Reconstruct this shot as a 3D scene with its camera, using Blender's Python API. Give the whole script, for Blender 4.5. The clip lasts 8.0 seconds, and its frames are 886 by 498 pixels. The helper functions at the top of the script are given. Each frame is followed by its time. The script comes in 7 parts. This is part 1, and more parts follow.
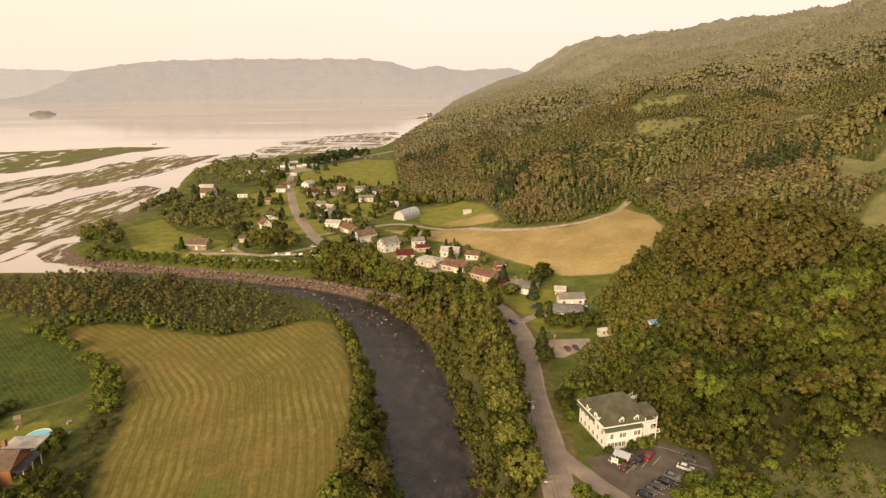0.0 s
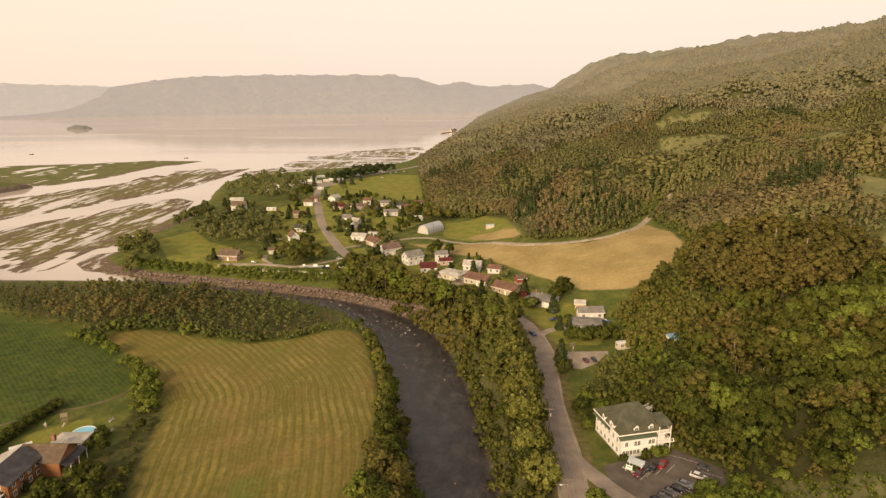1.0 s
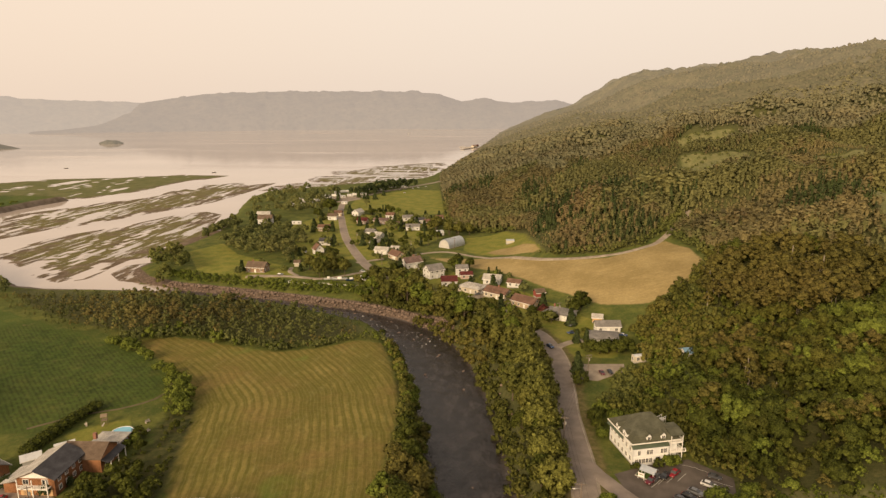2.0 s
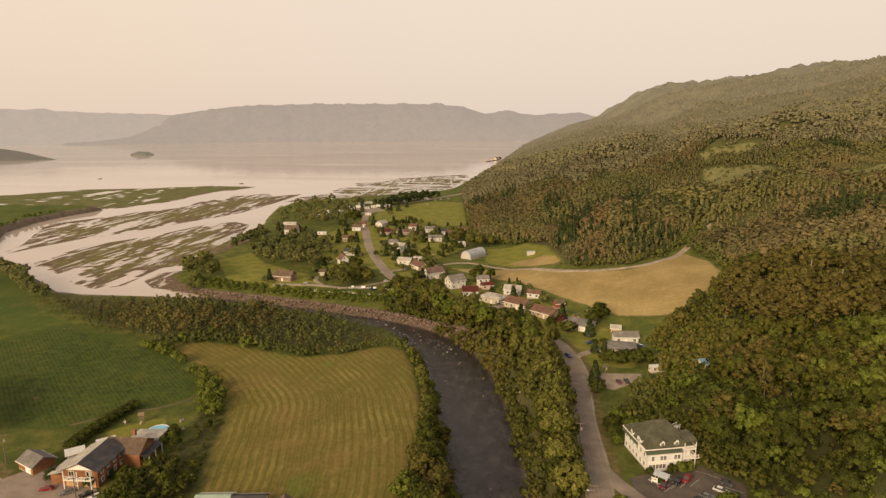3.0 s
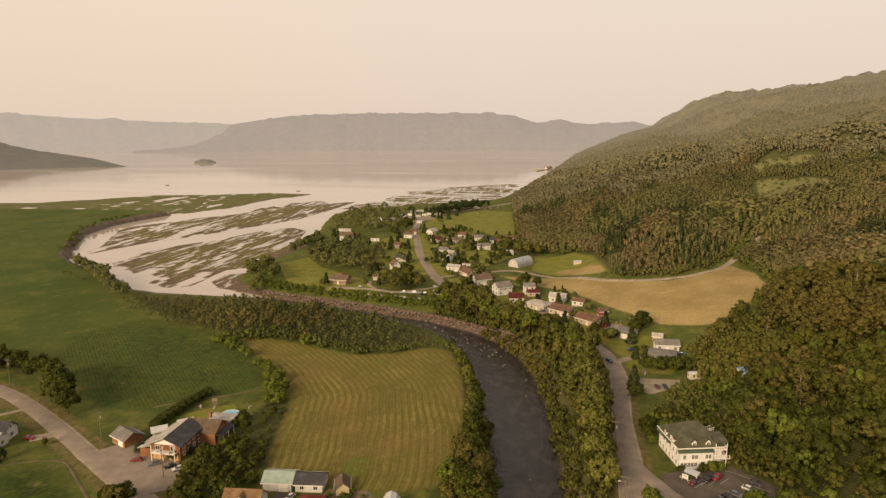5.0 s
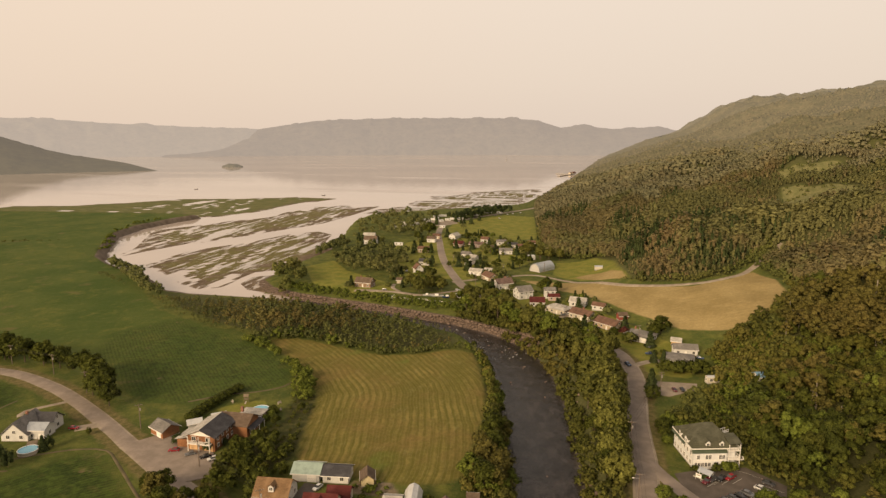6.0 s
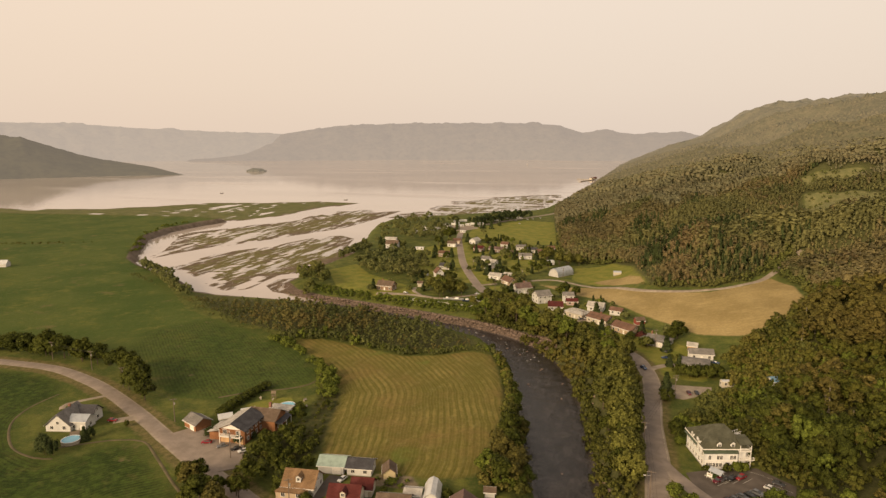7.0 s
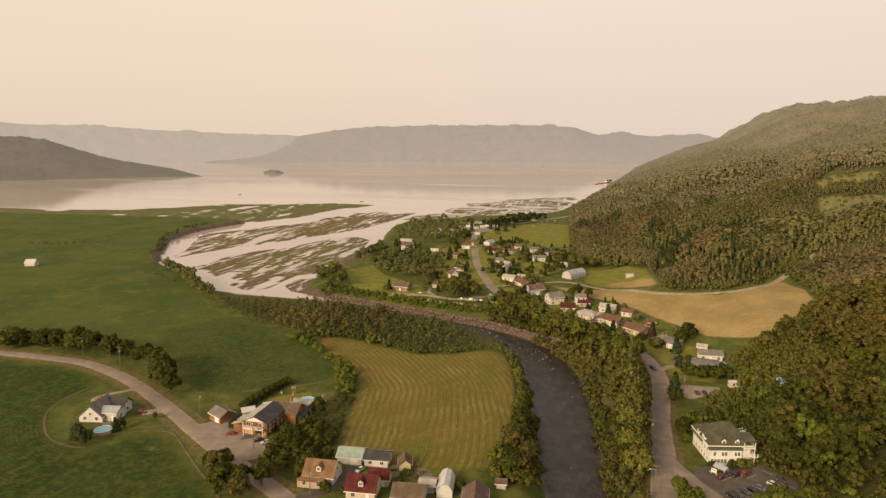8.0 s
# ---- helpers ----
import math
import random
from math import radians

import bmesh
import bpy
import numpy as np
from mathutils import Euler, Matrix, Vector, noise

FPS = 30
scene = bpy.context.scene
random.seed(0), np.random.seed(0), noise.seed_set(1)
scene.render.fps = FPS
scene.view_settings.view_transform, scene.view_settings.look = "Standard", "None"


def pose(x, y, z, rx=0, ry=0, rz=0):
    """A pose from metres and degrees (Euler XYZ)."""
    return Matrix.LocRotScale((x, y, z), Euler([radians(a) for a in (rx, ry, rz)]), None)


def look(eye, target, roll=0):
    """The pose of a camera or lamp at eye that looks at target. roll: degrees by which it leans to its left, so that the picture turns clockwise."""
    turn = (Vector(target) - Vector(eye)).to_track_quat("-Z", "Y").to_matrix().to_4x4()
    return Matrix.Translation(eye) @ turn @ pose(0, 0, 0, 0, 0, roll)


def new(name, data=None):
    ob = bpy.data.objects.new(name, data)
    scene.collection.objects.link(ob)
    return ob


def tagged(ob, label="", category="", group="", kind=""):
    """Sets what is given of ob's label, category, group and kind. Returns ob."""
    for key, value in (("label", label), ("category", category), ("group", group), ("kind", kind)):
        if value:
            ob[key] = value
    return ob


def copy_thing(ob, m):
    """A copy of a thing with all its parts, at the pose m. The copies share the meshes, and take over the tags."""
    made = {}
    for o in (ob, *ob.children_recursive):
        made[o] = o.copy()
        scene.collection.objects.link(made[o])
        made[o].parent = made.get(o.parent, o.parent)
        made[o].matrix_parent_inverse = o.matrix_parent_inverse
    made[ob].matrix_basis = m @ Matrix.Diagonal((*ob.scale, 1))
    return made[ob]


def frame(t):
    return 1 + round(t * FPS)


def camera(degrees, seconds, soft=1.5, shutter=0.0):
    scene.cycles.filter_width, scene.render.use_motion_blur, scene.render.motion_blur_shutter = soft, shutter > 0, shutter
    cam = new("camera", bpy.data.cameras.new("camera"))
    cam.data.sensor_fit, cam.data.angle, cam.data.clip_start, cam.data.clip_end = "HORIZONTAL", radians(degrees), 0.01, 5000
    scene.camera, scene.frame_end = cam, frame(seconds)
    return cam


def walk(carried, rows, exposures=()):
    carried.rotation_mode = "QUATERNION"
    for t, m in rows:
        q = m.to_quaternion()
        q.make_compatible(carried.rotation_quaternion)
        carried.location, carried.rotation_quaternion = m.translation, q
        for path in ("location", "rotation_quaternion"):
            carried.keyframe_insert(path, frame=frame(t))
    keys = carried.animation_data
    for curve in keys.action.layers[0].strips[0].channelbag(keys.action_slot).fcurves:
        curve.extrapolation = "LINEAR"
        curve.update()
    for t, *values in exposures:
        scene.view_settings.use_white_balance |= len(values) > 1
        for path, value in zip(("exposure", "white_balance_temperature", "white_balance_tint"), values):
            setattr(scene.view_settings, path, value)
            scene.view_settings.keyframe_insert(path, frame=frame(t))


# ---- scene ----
import itertools
PATH = [
    (0, (-0.00, 0.00, 96.88), (-0.000, 96.458, 70.501), -0.34),
    (0.5, (0.07, -3.88, 97.65), (-1.781, 92.860, 72.409), -0.31),
    (1, (0.22, -7.85, 98.38), (-3.535, 89.134, 74.309), -0.26),
    (1.5, (0.48, -11.87, 99.11), (-5.014, 85.317, 76.203), -0.22),
    (3, (1.72, -23.62, 101.01), (-9.107, 73.792, 81.174), -0.15),
    (3.5, (2.25, -27.43, 101.58), (-10.530, 69.817, 82.096), -0.11),
    (4, (2.97, -31.14, 102.16), (-11.861, 65.884, 83.006), -0.11),
    (4.5, (3.72, -35.03, 102.87), (-13.169, 61.716, 84.031), -0.10),
    (6, (6.29, -46.83, 104.88), (-16.169, 48.977, 87.110), -0.05),
    (6.5, (7.37, -50.94, 105.69), (-16.867, 44.503, 88.265), -0.04),
    (7, (8.32, -54.97, 106.32), (-17.387, 40.152, 89.281), 0.02),
    (7.5, (9.34, -58.85, 106.94), (-17.559, 35.979, 90.112), 0.08),
    (8, (10.56, -62.96, 107.68), (-17.456, 31.562, 90.930), 0.09),
]
cam = camera(71.59, 8.0, soft=1.4)
walk(cam, [(t, look(eye, target, roll)) for t, eye, target, roll in PATH], [(0, 0.45), (0.7, 0.38), (1.6, 0.2), (3, 0.02), (4.5, -0.02), (8, 0.02)])

# ---- light ----
world = bpy.data.worlds.new("hazy_evening_sky")
scene.world = world
world.use_nodes = True
wn, wl = world.node_tree.nodes, world.node_tree.links
SUN_HEIGHT, SUN_SIDE = radians(24), radians(207)   # the sun's height, and its bearing clockwise from +y
sky = wn.new("ShaderNodeTexSky")
sky.sky_type, sky.sun_disc = "NISHITA", False
sky.sun_elevation, sky.sun_rotation = SUN_HEIGHT, SUN_SIDE
sky.dust_density, sky.air_density, sky.ozone_density = 6.0, 1.5, 0.6
# smoke haze spreads the light into a nearly even cream veil, paler near the horizon
geo = wn.new("ShaderNodeTexCoord")
sep = wn.new("ShaderNodeSeparateXYZ")
wl.new(geo.outputs["Generated"], sep.inputs[0])
veil = wn.new("ShaderNodeValToRGB")
wl.new(sep.outputs["Z"], veil.inputs[0])
ramp = veil.color_ramp
ramp.elements[0].position, ramp.elements[0].color = 0.0, (8.8, 7.2, 5.9, 1)
ramp.elements[1].position, ramp.elements[1].color = 0.9, (7.0, 6.2, 5.4, 1)
for pos, col in ((0.08, (9.3, 7.7, 6.3, 1)), (0.22, (9.9, 8.25, 6.75, 1)), (0.45, (8.9, 7.5, 6.25, 1))):
    e = ramp.elements.new(pos)
    e.color = col
mix = wn.new("ShaderNodeMix")
mix.data_type = "RGBA"
mix.inputs["Factor"].default_value = 0.93
wl.new(sky.outputs[0], mix.inputs["A"])
glow = wn.new("ShaderNodeMapRange")
glow.interpolation_type = "SMOOTHSTEP"
wl.new(sep.outputs["X"], glow.inputs["Value"])
glow.inputs["From Min"].default_value, glow.inputs["From Max"].default_value = 0.1, -0.75
warm = wn.new("ShaderNodeMix")
warm.data_type, warm.blend_type = "RGBA", "MULTIPLY"
wl.new(glow.outputs[0], warm.inputs["Factor"])
wl.new(veil.outputs[0], warm.inputs["A"])
warm.inputs["B"].default_value = (1.03, 0.99, 0.945, 1)
wl.new(warm.outputs["Result"], mix.inputs["B"])
wl.new(mix.outputs["Result"], wn["Background"].inputs[0])
wn["Background"].inputs[1].default_value = 0.093
sun_data = bpy.data.lights.new("sun", "SUN")
sun_data.energy, sun_data.angle, sun_data.color = 5.0, radians(26), (1.0, 0.76, 0.48)
sun = new("sun", sun_data)
sun.matrix_world = look((0, 0, 0), (-math.sin(SUN_SIDE) * math.cos(SUN_HEIGHT), -math.cos(SUN_SIDE) * math.cos(SUN_HEIGHT), -math.sin(SUN_HEIGHT)))

# ---- materials ----


class Mat:
    """A node material with short helpers."""

    def __init__(self, name, rough=0.8, metal=0.0, spec=0.3):
        self.m = bpy.data.materials.new(name)
        self.m.use_nodes = True
        self.n, self.l = self.m.node_tree.nodes, self.m.node_tree.links
        self.b = self.n["Principled BSDF"]
        self.b.inputs["Roughness"].default_value = rough
        self.b.inputs["Metallic"].default_value = metal
        self.b.inputs["Specular IOR Level"].default_value = spec
        self.pos = self.n.new("ShaderNodeTexCoord").outputs["Object"]

    def put(self, sock, v):
        if isinstance(v, bpy.types.NodeSocket):
            self.l.new(v, sock)
        elif isinstance(v, tuple) and len(v) == 3 and sock.type == "RGBA":
            sock.default_value = (*v, 1)
        else:
            sock.default_value = v

    def noise(self, scale, detail=4, rough=0.6, vec=None, out="Fac", dist=0.0):
        n = self.n.new("ShaderNodeTexNoise")
        n.inputs["Scale"].default_value, n.inputs["Detail"].default_value, n.inputs["Roughness"].default_value = scale, detail, rough
        n.inputs["Distortion"].default_value = dist
        self.l.new(vec or self.pos, n.inputs["Vector"])
        return n.outputs[out]

    def stretch(self, sx, sy, sz, rz=0.0):
        n = self.n.new("ShaderNodeMapping")
        n.inputs["Scale"].default_value = (sx, sy, sz)
        n.inputs["Rotation"].default_value = (0, 0, radians(rz))
        self.l.new(self.pos, n.inputs["Vector"])
        return n.outputs[0]

    def math(self, op, a, b=0.0, c=0.0):
        n = self.n.new("ShaderNodeMath")
        n.operation = op
        for s, v in zip(n.inputs, (a, b, c)):
            self.put(s, v)
        return n.outputs[0]

    def ramp(self, v, lo, hi):
        n = self.n.new("ShaderNodeMapRange")
        n.interpolation_type = "SMOOTHSTEP"
        self.put(n.inputs["Value"], v)
        n.inputs["From Min"].default_value, n.inputs["From Max"].default_value = lo, hi
        return n.outputs[0]

    def mix(self, f, a, b, mode="MIX"):
        n = self.n.new("ShaderNodeMix")
        n.data_type, n.blend_type = "RGBA", mode
        self.put(n.inputs["Factor"], f)
        self.put(n.inputs["A"], a)
        self.put(n.inputs["B"], b)
        return n.outputs["Result"]

    def attr(self, name):
        n = self.n.new("ShaderNodeAttribute")
        n.attribute_name = name
        return n.outputs["Fac"]

    def chance(self):
        return self.n.new("ShaderNodeObjectInfo").outputs["Random"]

    def bump(self, v, strength=0.3, dist=0.05):
        n = self.n.new("ShaderNodeBump")
        n.inputs["Strength"].default_value, n.inputs["Distance"].default_value = strength, dist
        self.put(n.inputs["Height"], v)
        self.l.new(n.outputs[0], self.b.inputs["Normal"])

    def colour(self, v):
        self.put(self.b.inputs["Base Color"], v)
        return self


def plain(name, col, rough=0.8, vary=0.25, scale=1.5, metal=0.0, bump=0.15, spec=0.3):
    """A weathered, slightly uneven surface of one colour."""
    m = Mat(name, rough, metal, spec)
    f = m.noise(scale, 5)
    dark = tuple(c * (1 - vary) for c in col)
    c = m.mix(m.ramp(f, 0.3, 0.7), dark, col)
    c = m.mix(m.ramp(m.noise(scale * 0.22, 3), 0.45, 0.75), c, tuple(x * (1 - vary * 0.6) for x in col))
    m.colour(c)
    m.bump(m.noise(scale * 6, 3), bump, 0.03)
    return m.m


def lapped(name, col, gap=0.2, horizontal=True):
    """Painted clapboard or boards, with shallow shadow lines as relief."""
    m = Mat(name, 0.65)
    sep = m.n.new("ShaderNodeSeparateXYZ")
    m.l.new(m.pos, sep.inputs[0])
    saw = m.math("FRACT", m.math("DIVIDE", sep.outputs["Z"], gap)) if horizontal else m.math("FRACT", m.math("DIVIDE", m.math("ADD", sep.outputs["X"], sep.outputs["Y"]), gap))
    stain = m.ramp(m.noise(0.5, 5), 0.4, 0.8)
    m.colour(m.mix(stain, col, tuple(c * 0.82 for c in col)))
    m.bump(saw, 0.5, 0.03)
    return m.m


def shingles(name, col, course=0.3):
    m = Mat(name, 0.9, 0, 0.2)
    br = m.n.new("ShaderNodeTexBrick")
    m.l.new(m.stretch(1, 1, 1), br.inputs["Vector"])
    br.inputs["Scale"].default_value = 1.0
    br.inputs["Brick Width"].default_value, br.inputs["Row Height"].default_value = 0.9, course
    br.inputs["Mortar Size"].default_value = 0.02
    m.put(br.inputs["Color1"], col)
    m.put(br.inputs["Color2"], tuple(c * 0.78 for c in col))
    m.put(br.inputs["Mortar"], tuple(c * 0.5 for c in col))
    wear = m.ramp(m.noise(0.35, 5), 0.42, 0.75)
    c = m.mix(wear, br.outputs[0], tuple(min(1, c * 1.25 + 0.01) for c in col))
    m.colour(c)
    m.bump(br.outputs["Fac"], 0.3, 0.02)
    return m.m


def ribbed(name, col, rough=0.4):
    """Ribbed sheet metal."""
    m = Mat(name, rough, 0.3, 0.5)
    sep = m.n.new("ShaderNodeSeparateXYZ")
    m.l.new(m.pos, sep.inputs[0])
    rib = m.math("SINE", m.math("MULTIPLY", sep.outputs["X"], 20.0))
    m.colour(m.mix(m.ramp(m.noise(0.6, 5), 0.4, 0.75), col, tuple(c * 0.75 for c in col)))
    m.bump(rib, 0.4, 0.03)
    return m.m


def leaves(name, lo, hi, dry=(0.16, 0.10, 0.025), dryness=0.3, holes=0.40, grain=2.6, depth=1.0):
    """Leaves: hue by tree, by clump and by leaf, with leaf highlights and shade put into the colour; gaps between the
    leaves; a little light passes through.
    """
    m = Mat(name, 0.7, 0, 0.12)
    here = m.n.new("ShaderNodeNewGeometry")
    isl, m.pos = here.outputs["Random Per Island"], here.outputs["Position"]
    c = m.mix(m.attr("tint"), lo, hi)
    c = m.mix(m.math("MULTIPLY", m.ramp(m.noise(0.3, 3), 0.35, 0.75), 0.4), c, hi)
    c = m.mix(m.math("MULTIPLY", m.ramp(m.attr("dry"), 0.45, 1.0), dryness), c, dry)
    # darkened and brightened leaves and specks stand in for shaded gaps and highlights
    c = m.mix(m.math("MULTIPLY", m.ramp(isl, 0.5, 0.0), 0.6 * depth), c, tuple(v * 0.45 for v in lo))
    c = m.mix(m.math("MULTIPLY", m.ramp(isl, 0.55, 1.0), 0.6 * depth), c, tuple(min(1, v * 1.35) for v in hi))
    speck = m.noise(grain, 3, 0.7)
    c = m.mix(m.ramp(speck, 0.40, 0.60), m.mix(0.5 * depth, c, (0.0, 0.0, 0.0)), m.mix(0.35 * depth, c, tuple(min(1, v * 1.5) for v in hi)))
    m.colour(c)
    m.bump(speck, 0.3 * depth, 0.15)
    tr = m.n.new("ShaderNodeBsdfTranslucent")
    m.put(tr.inputs["Color"], c)
    mx = m.n.new("ShaderNodeMixShader")
    mx.inputs[0].default_value = 0.36
    m.l.new(m.b.outputs[0], mx.inputs[1])
    m.l.new(tr.outputs[0], mx.inputs[2])
    out = mx.outputs[0]
    if holes:
        gap = m.n.new("ShaderNodeBsdfTransparent")
        cut = m.n.new("ShaderNodeMixShader")
        m.l.new(m.math("LESS_THAN", m.noise(grain * 0.8, 2, 0.8), holes), cut.inputs[0])
        m.l.new(out, cut.inputs[1])
        m.l.new(gap.outputs[0], cut.inputs[2])
        out = cut.outputs[0]
    m.l.new(out, m.n["Material Output"].inputs["Surface"])
    return m.m


def ground_material():
    m = Mat("ground_cover", 0.95, 0, 0.1)
    fine, mid, broad = m.noise(1.3, 6, 0.7), m.noise(0.14, 5), m.noise(0.02, 4)
    # rough grass and weeds
    c = m.mix(m.ramp(mid, 0.35, 0.7), (0.055, 0.075, 0.016), (0.12, 0.125, 0.028))
    c = m.mix(m.ramp(fine, 0.45, 0.8), c, (0.13, 0.115, 0.035))

    def zone(name, c, col, soft=1.2, ragged=2.5):
        edge = m.math("ADD", m.attr(name), m.math("MULTIPLY", m.math("SUBTRACT", m.noise(0.35, 4), 0.5), ragged * 2))
        return m.mix(m.ramp(edge, -soft, soft), c, col)

    # mown lawns
    lawn = m.mix(m.ramp(mid, 0.3, 0.7), (0.125, 0.138, 0.023), (0.200, 0.185, 0.040))
    c = zone("lawn", c, lawn, 0.6, 0.8)
    # rough hill pasture, its colour paled for the haze
    c = zone("glade", c, m.mix(m.ramp(mid, 0.3, 0.7), (0.118, 0.120, 0.046), (0.172, 0.158, 0.068)), 1.0, 2.0)
    # wood floor
    c = zone("wood", c, m.mix(m.ramp(fine, 0.3, 0.7), (0.048, 0.054, 0.018), (0.092, 0.088, 0.034)), 2.0, 3.0)
    # rank weeds and dark scrub
    c = zone("rank", c, m.mix(m.ramp(m.noise(0.4, 5, 0.7), 0.3, 0.7), (0.035, 0.042, 0.012), (0.085, 0.078, 0.028)), 2.0, 3.0)
    # pasture on the plain and young crop in rows
    crop = m.mix(m.ramp(broad, 0.35, 0.65), (0.050, 0.077, 0.014), (0.078, 0.098, 0.021))
    crop = m.mix(m.ramp(m.noise(0.09, 5, 0.7), 0.5, 0.72), crop, (0.108, 0.115, 0.024))
    crop = m.mix(m.ramp(m.noise(0.05, 4), 0.62, 0.72), crop, (0.11, 0.10, 0.035))
    c = zone("crop", c, crop, 0.8, 1.0)
    dr = m.math("SINE", m.math("MULTIPLY", m.math("ADD", m.attr("drill"), m.math("MULTIPLY", m.noise(0.05, 3), 2.0)), 4.8))
    crop = m.mix(m.ramp(m.attr("south"), -2.0, 2.0), crop, m.mix(m.ramp(m.noise(0.07, 5, 0.7), 0.35, 0.7), (0.036, 0.060, 0.010), (0.064, 0.086, 0.015)))
    rows = m.mix(m.math("MULTIPLY", m.ramp(dr, -0.3, 0.6), m.math("MULTIPLY", m.ramp(m.noise(0.05, 4, 0.65), 0.2, 0.5), m.math("ADD", 0.5, m.math("MULTIPLY", m.ramp(m.attr("south"), -2.0, 2.0), 0.35)))), m.mix(0.22, crop, (0.0, 0.0, 0.0)), (0.022, 0.032, 0.007))
    rows = m.mix(m.math("MULTIPLY", m.ramp(m.noise(0.35, 5, 0.7), 0.4, 0.68), 0.55), rows, (0.085, 0.118, 0.020))
    rows = m.mix(m.math("MULTIPLY", m.ramp(m.noise(0.11, 4, 0.7), 0.52, 0.66), 0.4), rows, (0.020, 0.030, 0.006))
    rows = m.mix(m.ramp(m.noise(0.06, 4), 0.67, 0.74), rows, (0.13, 0.10, 0.05))
    c = zone("rows", c, rows, 5.0, 4.0)
    # dry verges along the roads
    c = zone("verge", c, m.mix(m.ramp(m.noise(0.5, 5, 0.7), 0.35, 0.65), (0.085, 0.080, 0.024), (0.165, 0.128, 0.055)), 1.0, 1.6)
    # hay meadow with the mower's swathes
    d = m.math("ADD", m.attr("swathe"), m.math("MULTIPLY", m.noise(0.03, 3), 5.0))
    swing = m.math("SINE", m.math("MULTIPLY", d, 2.7))
    fine_swing = m.math("SINE", m.math("MULTIPLY", d, 6.1))
    hay = m.mix(m.math("MULTIPLY", m.ramp(swing, -0.9, 0.9), m.ramp(m.noise(0.08, 4), 0.3, 0.75)), (0.112, 0.100, 0.020), (0.218, 0.170, 0.048))
    hay = m.mix(m.math("MULTIPLY", m.ramp(fine_swing, 0.1, 1.0), 0.2), hay, (0.25, 0.20, 0.075))
    hay = m.mix(m.math("MULTIPLY", m.ramp(m.noise(0.045, 5, 0.65), 0.45, 0.75), 0.75), hay, (0.185, 0.122, 0.042))
    hay = m.mix(m.math("MULTIPLY", m.ramp(m.noise(0.5, 5, 0.7, m.stretch(1, 0.25, 1, 15)), 0.5, 0.8), 0.35), hay, (0.29, 0.24, 0.10))
    hay = m.mix(m.ramp(m.noise(0.03, 3), 0.6, 0.75), hay, (0.115, 0.15, 0.026))
    c = zone("hay", c, hay, 1.2, 1.0)
    # ripe field on the slope
    gold = m.mix(m.ramp(m.noise(0.05, 5), 0.35, 0.7), (0.240, 0.176, 0.072), (0.325, 0.242, 0.106))
    streak = m.noise(0.5, 4, 0.7, m.stretch(0.12, 1.0, 1, -30))
    gold = m.mix(m.math("MULTIPLY", m.ramp(streak, 0.5, 0.8), 0.5), gold, (0.42, 0.33, 0.16))
    c = zone("gold", c, gold, 0.8, 1.0)
    # tidal mud with sedge
    mud = m.mix(m.ramp(m.noise(0.12, 5), 0.35, 0.7), (0.105, 0.075, 0.050), (0.175, 0.130, 0.092))
    sedge = m.mix(m.ramp(m.noise(0.3, 4), 0.3, 0.7), (0.110, 0.098, 0.036), (0.160, 0.134, 0.056))
    sedge = m.mix(m.ramp(m.attr("marsh"), -6.0, 12.0), sedge, m.mix(m.ramp(m.noise(0.06, 4), 0.35, 0.7), (0.098, 0.104, 0.036), (0.150, 0.140, 0.058)))
    veg = m.ramp(m.math("ADD", m.noise(0.05, 5, 0.65), m.math("MULTIPLY", m.attr("sedge"), 0.22)), 0.54, 0.74)
    c = zone("mud", c, m.mix(veg, mud, sedge), 3.0, 2.0)
    film = m.noise(1.0, 6, 0.66, m.stretch(0.11, 0.015, 1, -9))
    far = m.math("MULTIPLY", m.ramp(m.noise(1.0, 4, 0.6, m.stretch(0.012, 0.045, 1, 25)), 0.50, 0.55), m.ramp(m.attr("outer"), -20.0, -5.0))
    m.wet = m.math("MULTIPLY", m.ramp(m.attr("mud"), 2.0, 6.0), m.math("MULTIPLY", m.math("MAXIMUM", m.math("MAXIMUM", far, m.ramp(film, 0.55, 0.58)), m.ramp(m.noise(1.0, 4, 0.6, m.stretch(0.30, 0.035, 1, -9)), 0.60, 0.64)), m.math("SUBTRACT", 1.0, m.ramp(m.attr("marsh"), -4.0, 10.0))))
    # broken rock and silt banks
    c = zone("rock", c, m.mix(m.ramp(m.noise(0.9, 5, 0.7), 0.35, 0.65), (0.060, 0.045, 0.034), (0.165, 0.118, 0.092)), 0.6, 0.5)
    c = zone("silt", c, m.mix(m.ramp(mid, 0.3, 0.7), (0.12, 0.09, 0.065), (0.19, 0.15, 0.115)), 0.8, 1.0)
    # bare soil
    c = zone("bare", c, m.mix(m.ramp(fine, 0.3, 0.7), (0.15, 0.115, 0.07), (0.23, 0.18, 0.12)), 0.6, 0.6)
    # tufts and trodden places
    c = m.mix(m.math("MULTIPLY", m.ramp(m.noise(0.75, 5, 0.75), 0.35, 0.62), 0.24), c, m.mix(0.75, c, (0.0, 0.0, 0.0)))
    c = m.mix(m.math("MULTIPLY", m.ramp(m.noise(0.19, 4, 0.7), 0.52, 0.75), 0.3), c, m.mix(0.5, c, (0.26, 0.20, 0.07)))
    # turbid films, coloured pale in place of the sky they mirror
    c = m.mix(m.math("MULTIPLY", m.wet, 0.85), c, (0.33, 0.28, 0.24))
    m.colour(c)
    # standing films of water on the flats are glossy
    m.put(m.b.inputs["Roughness"], m.math("SUBTRACT", 0.95, m.math("MULTIPLY", m.wet, 0.83)))
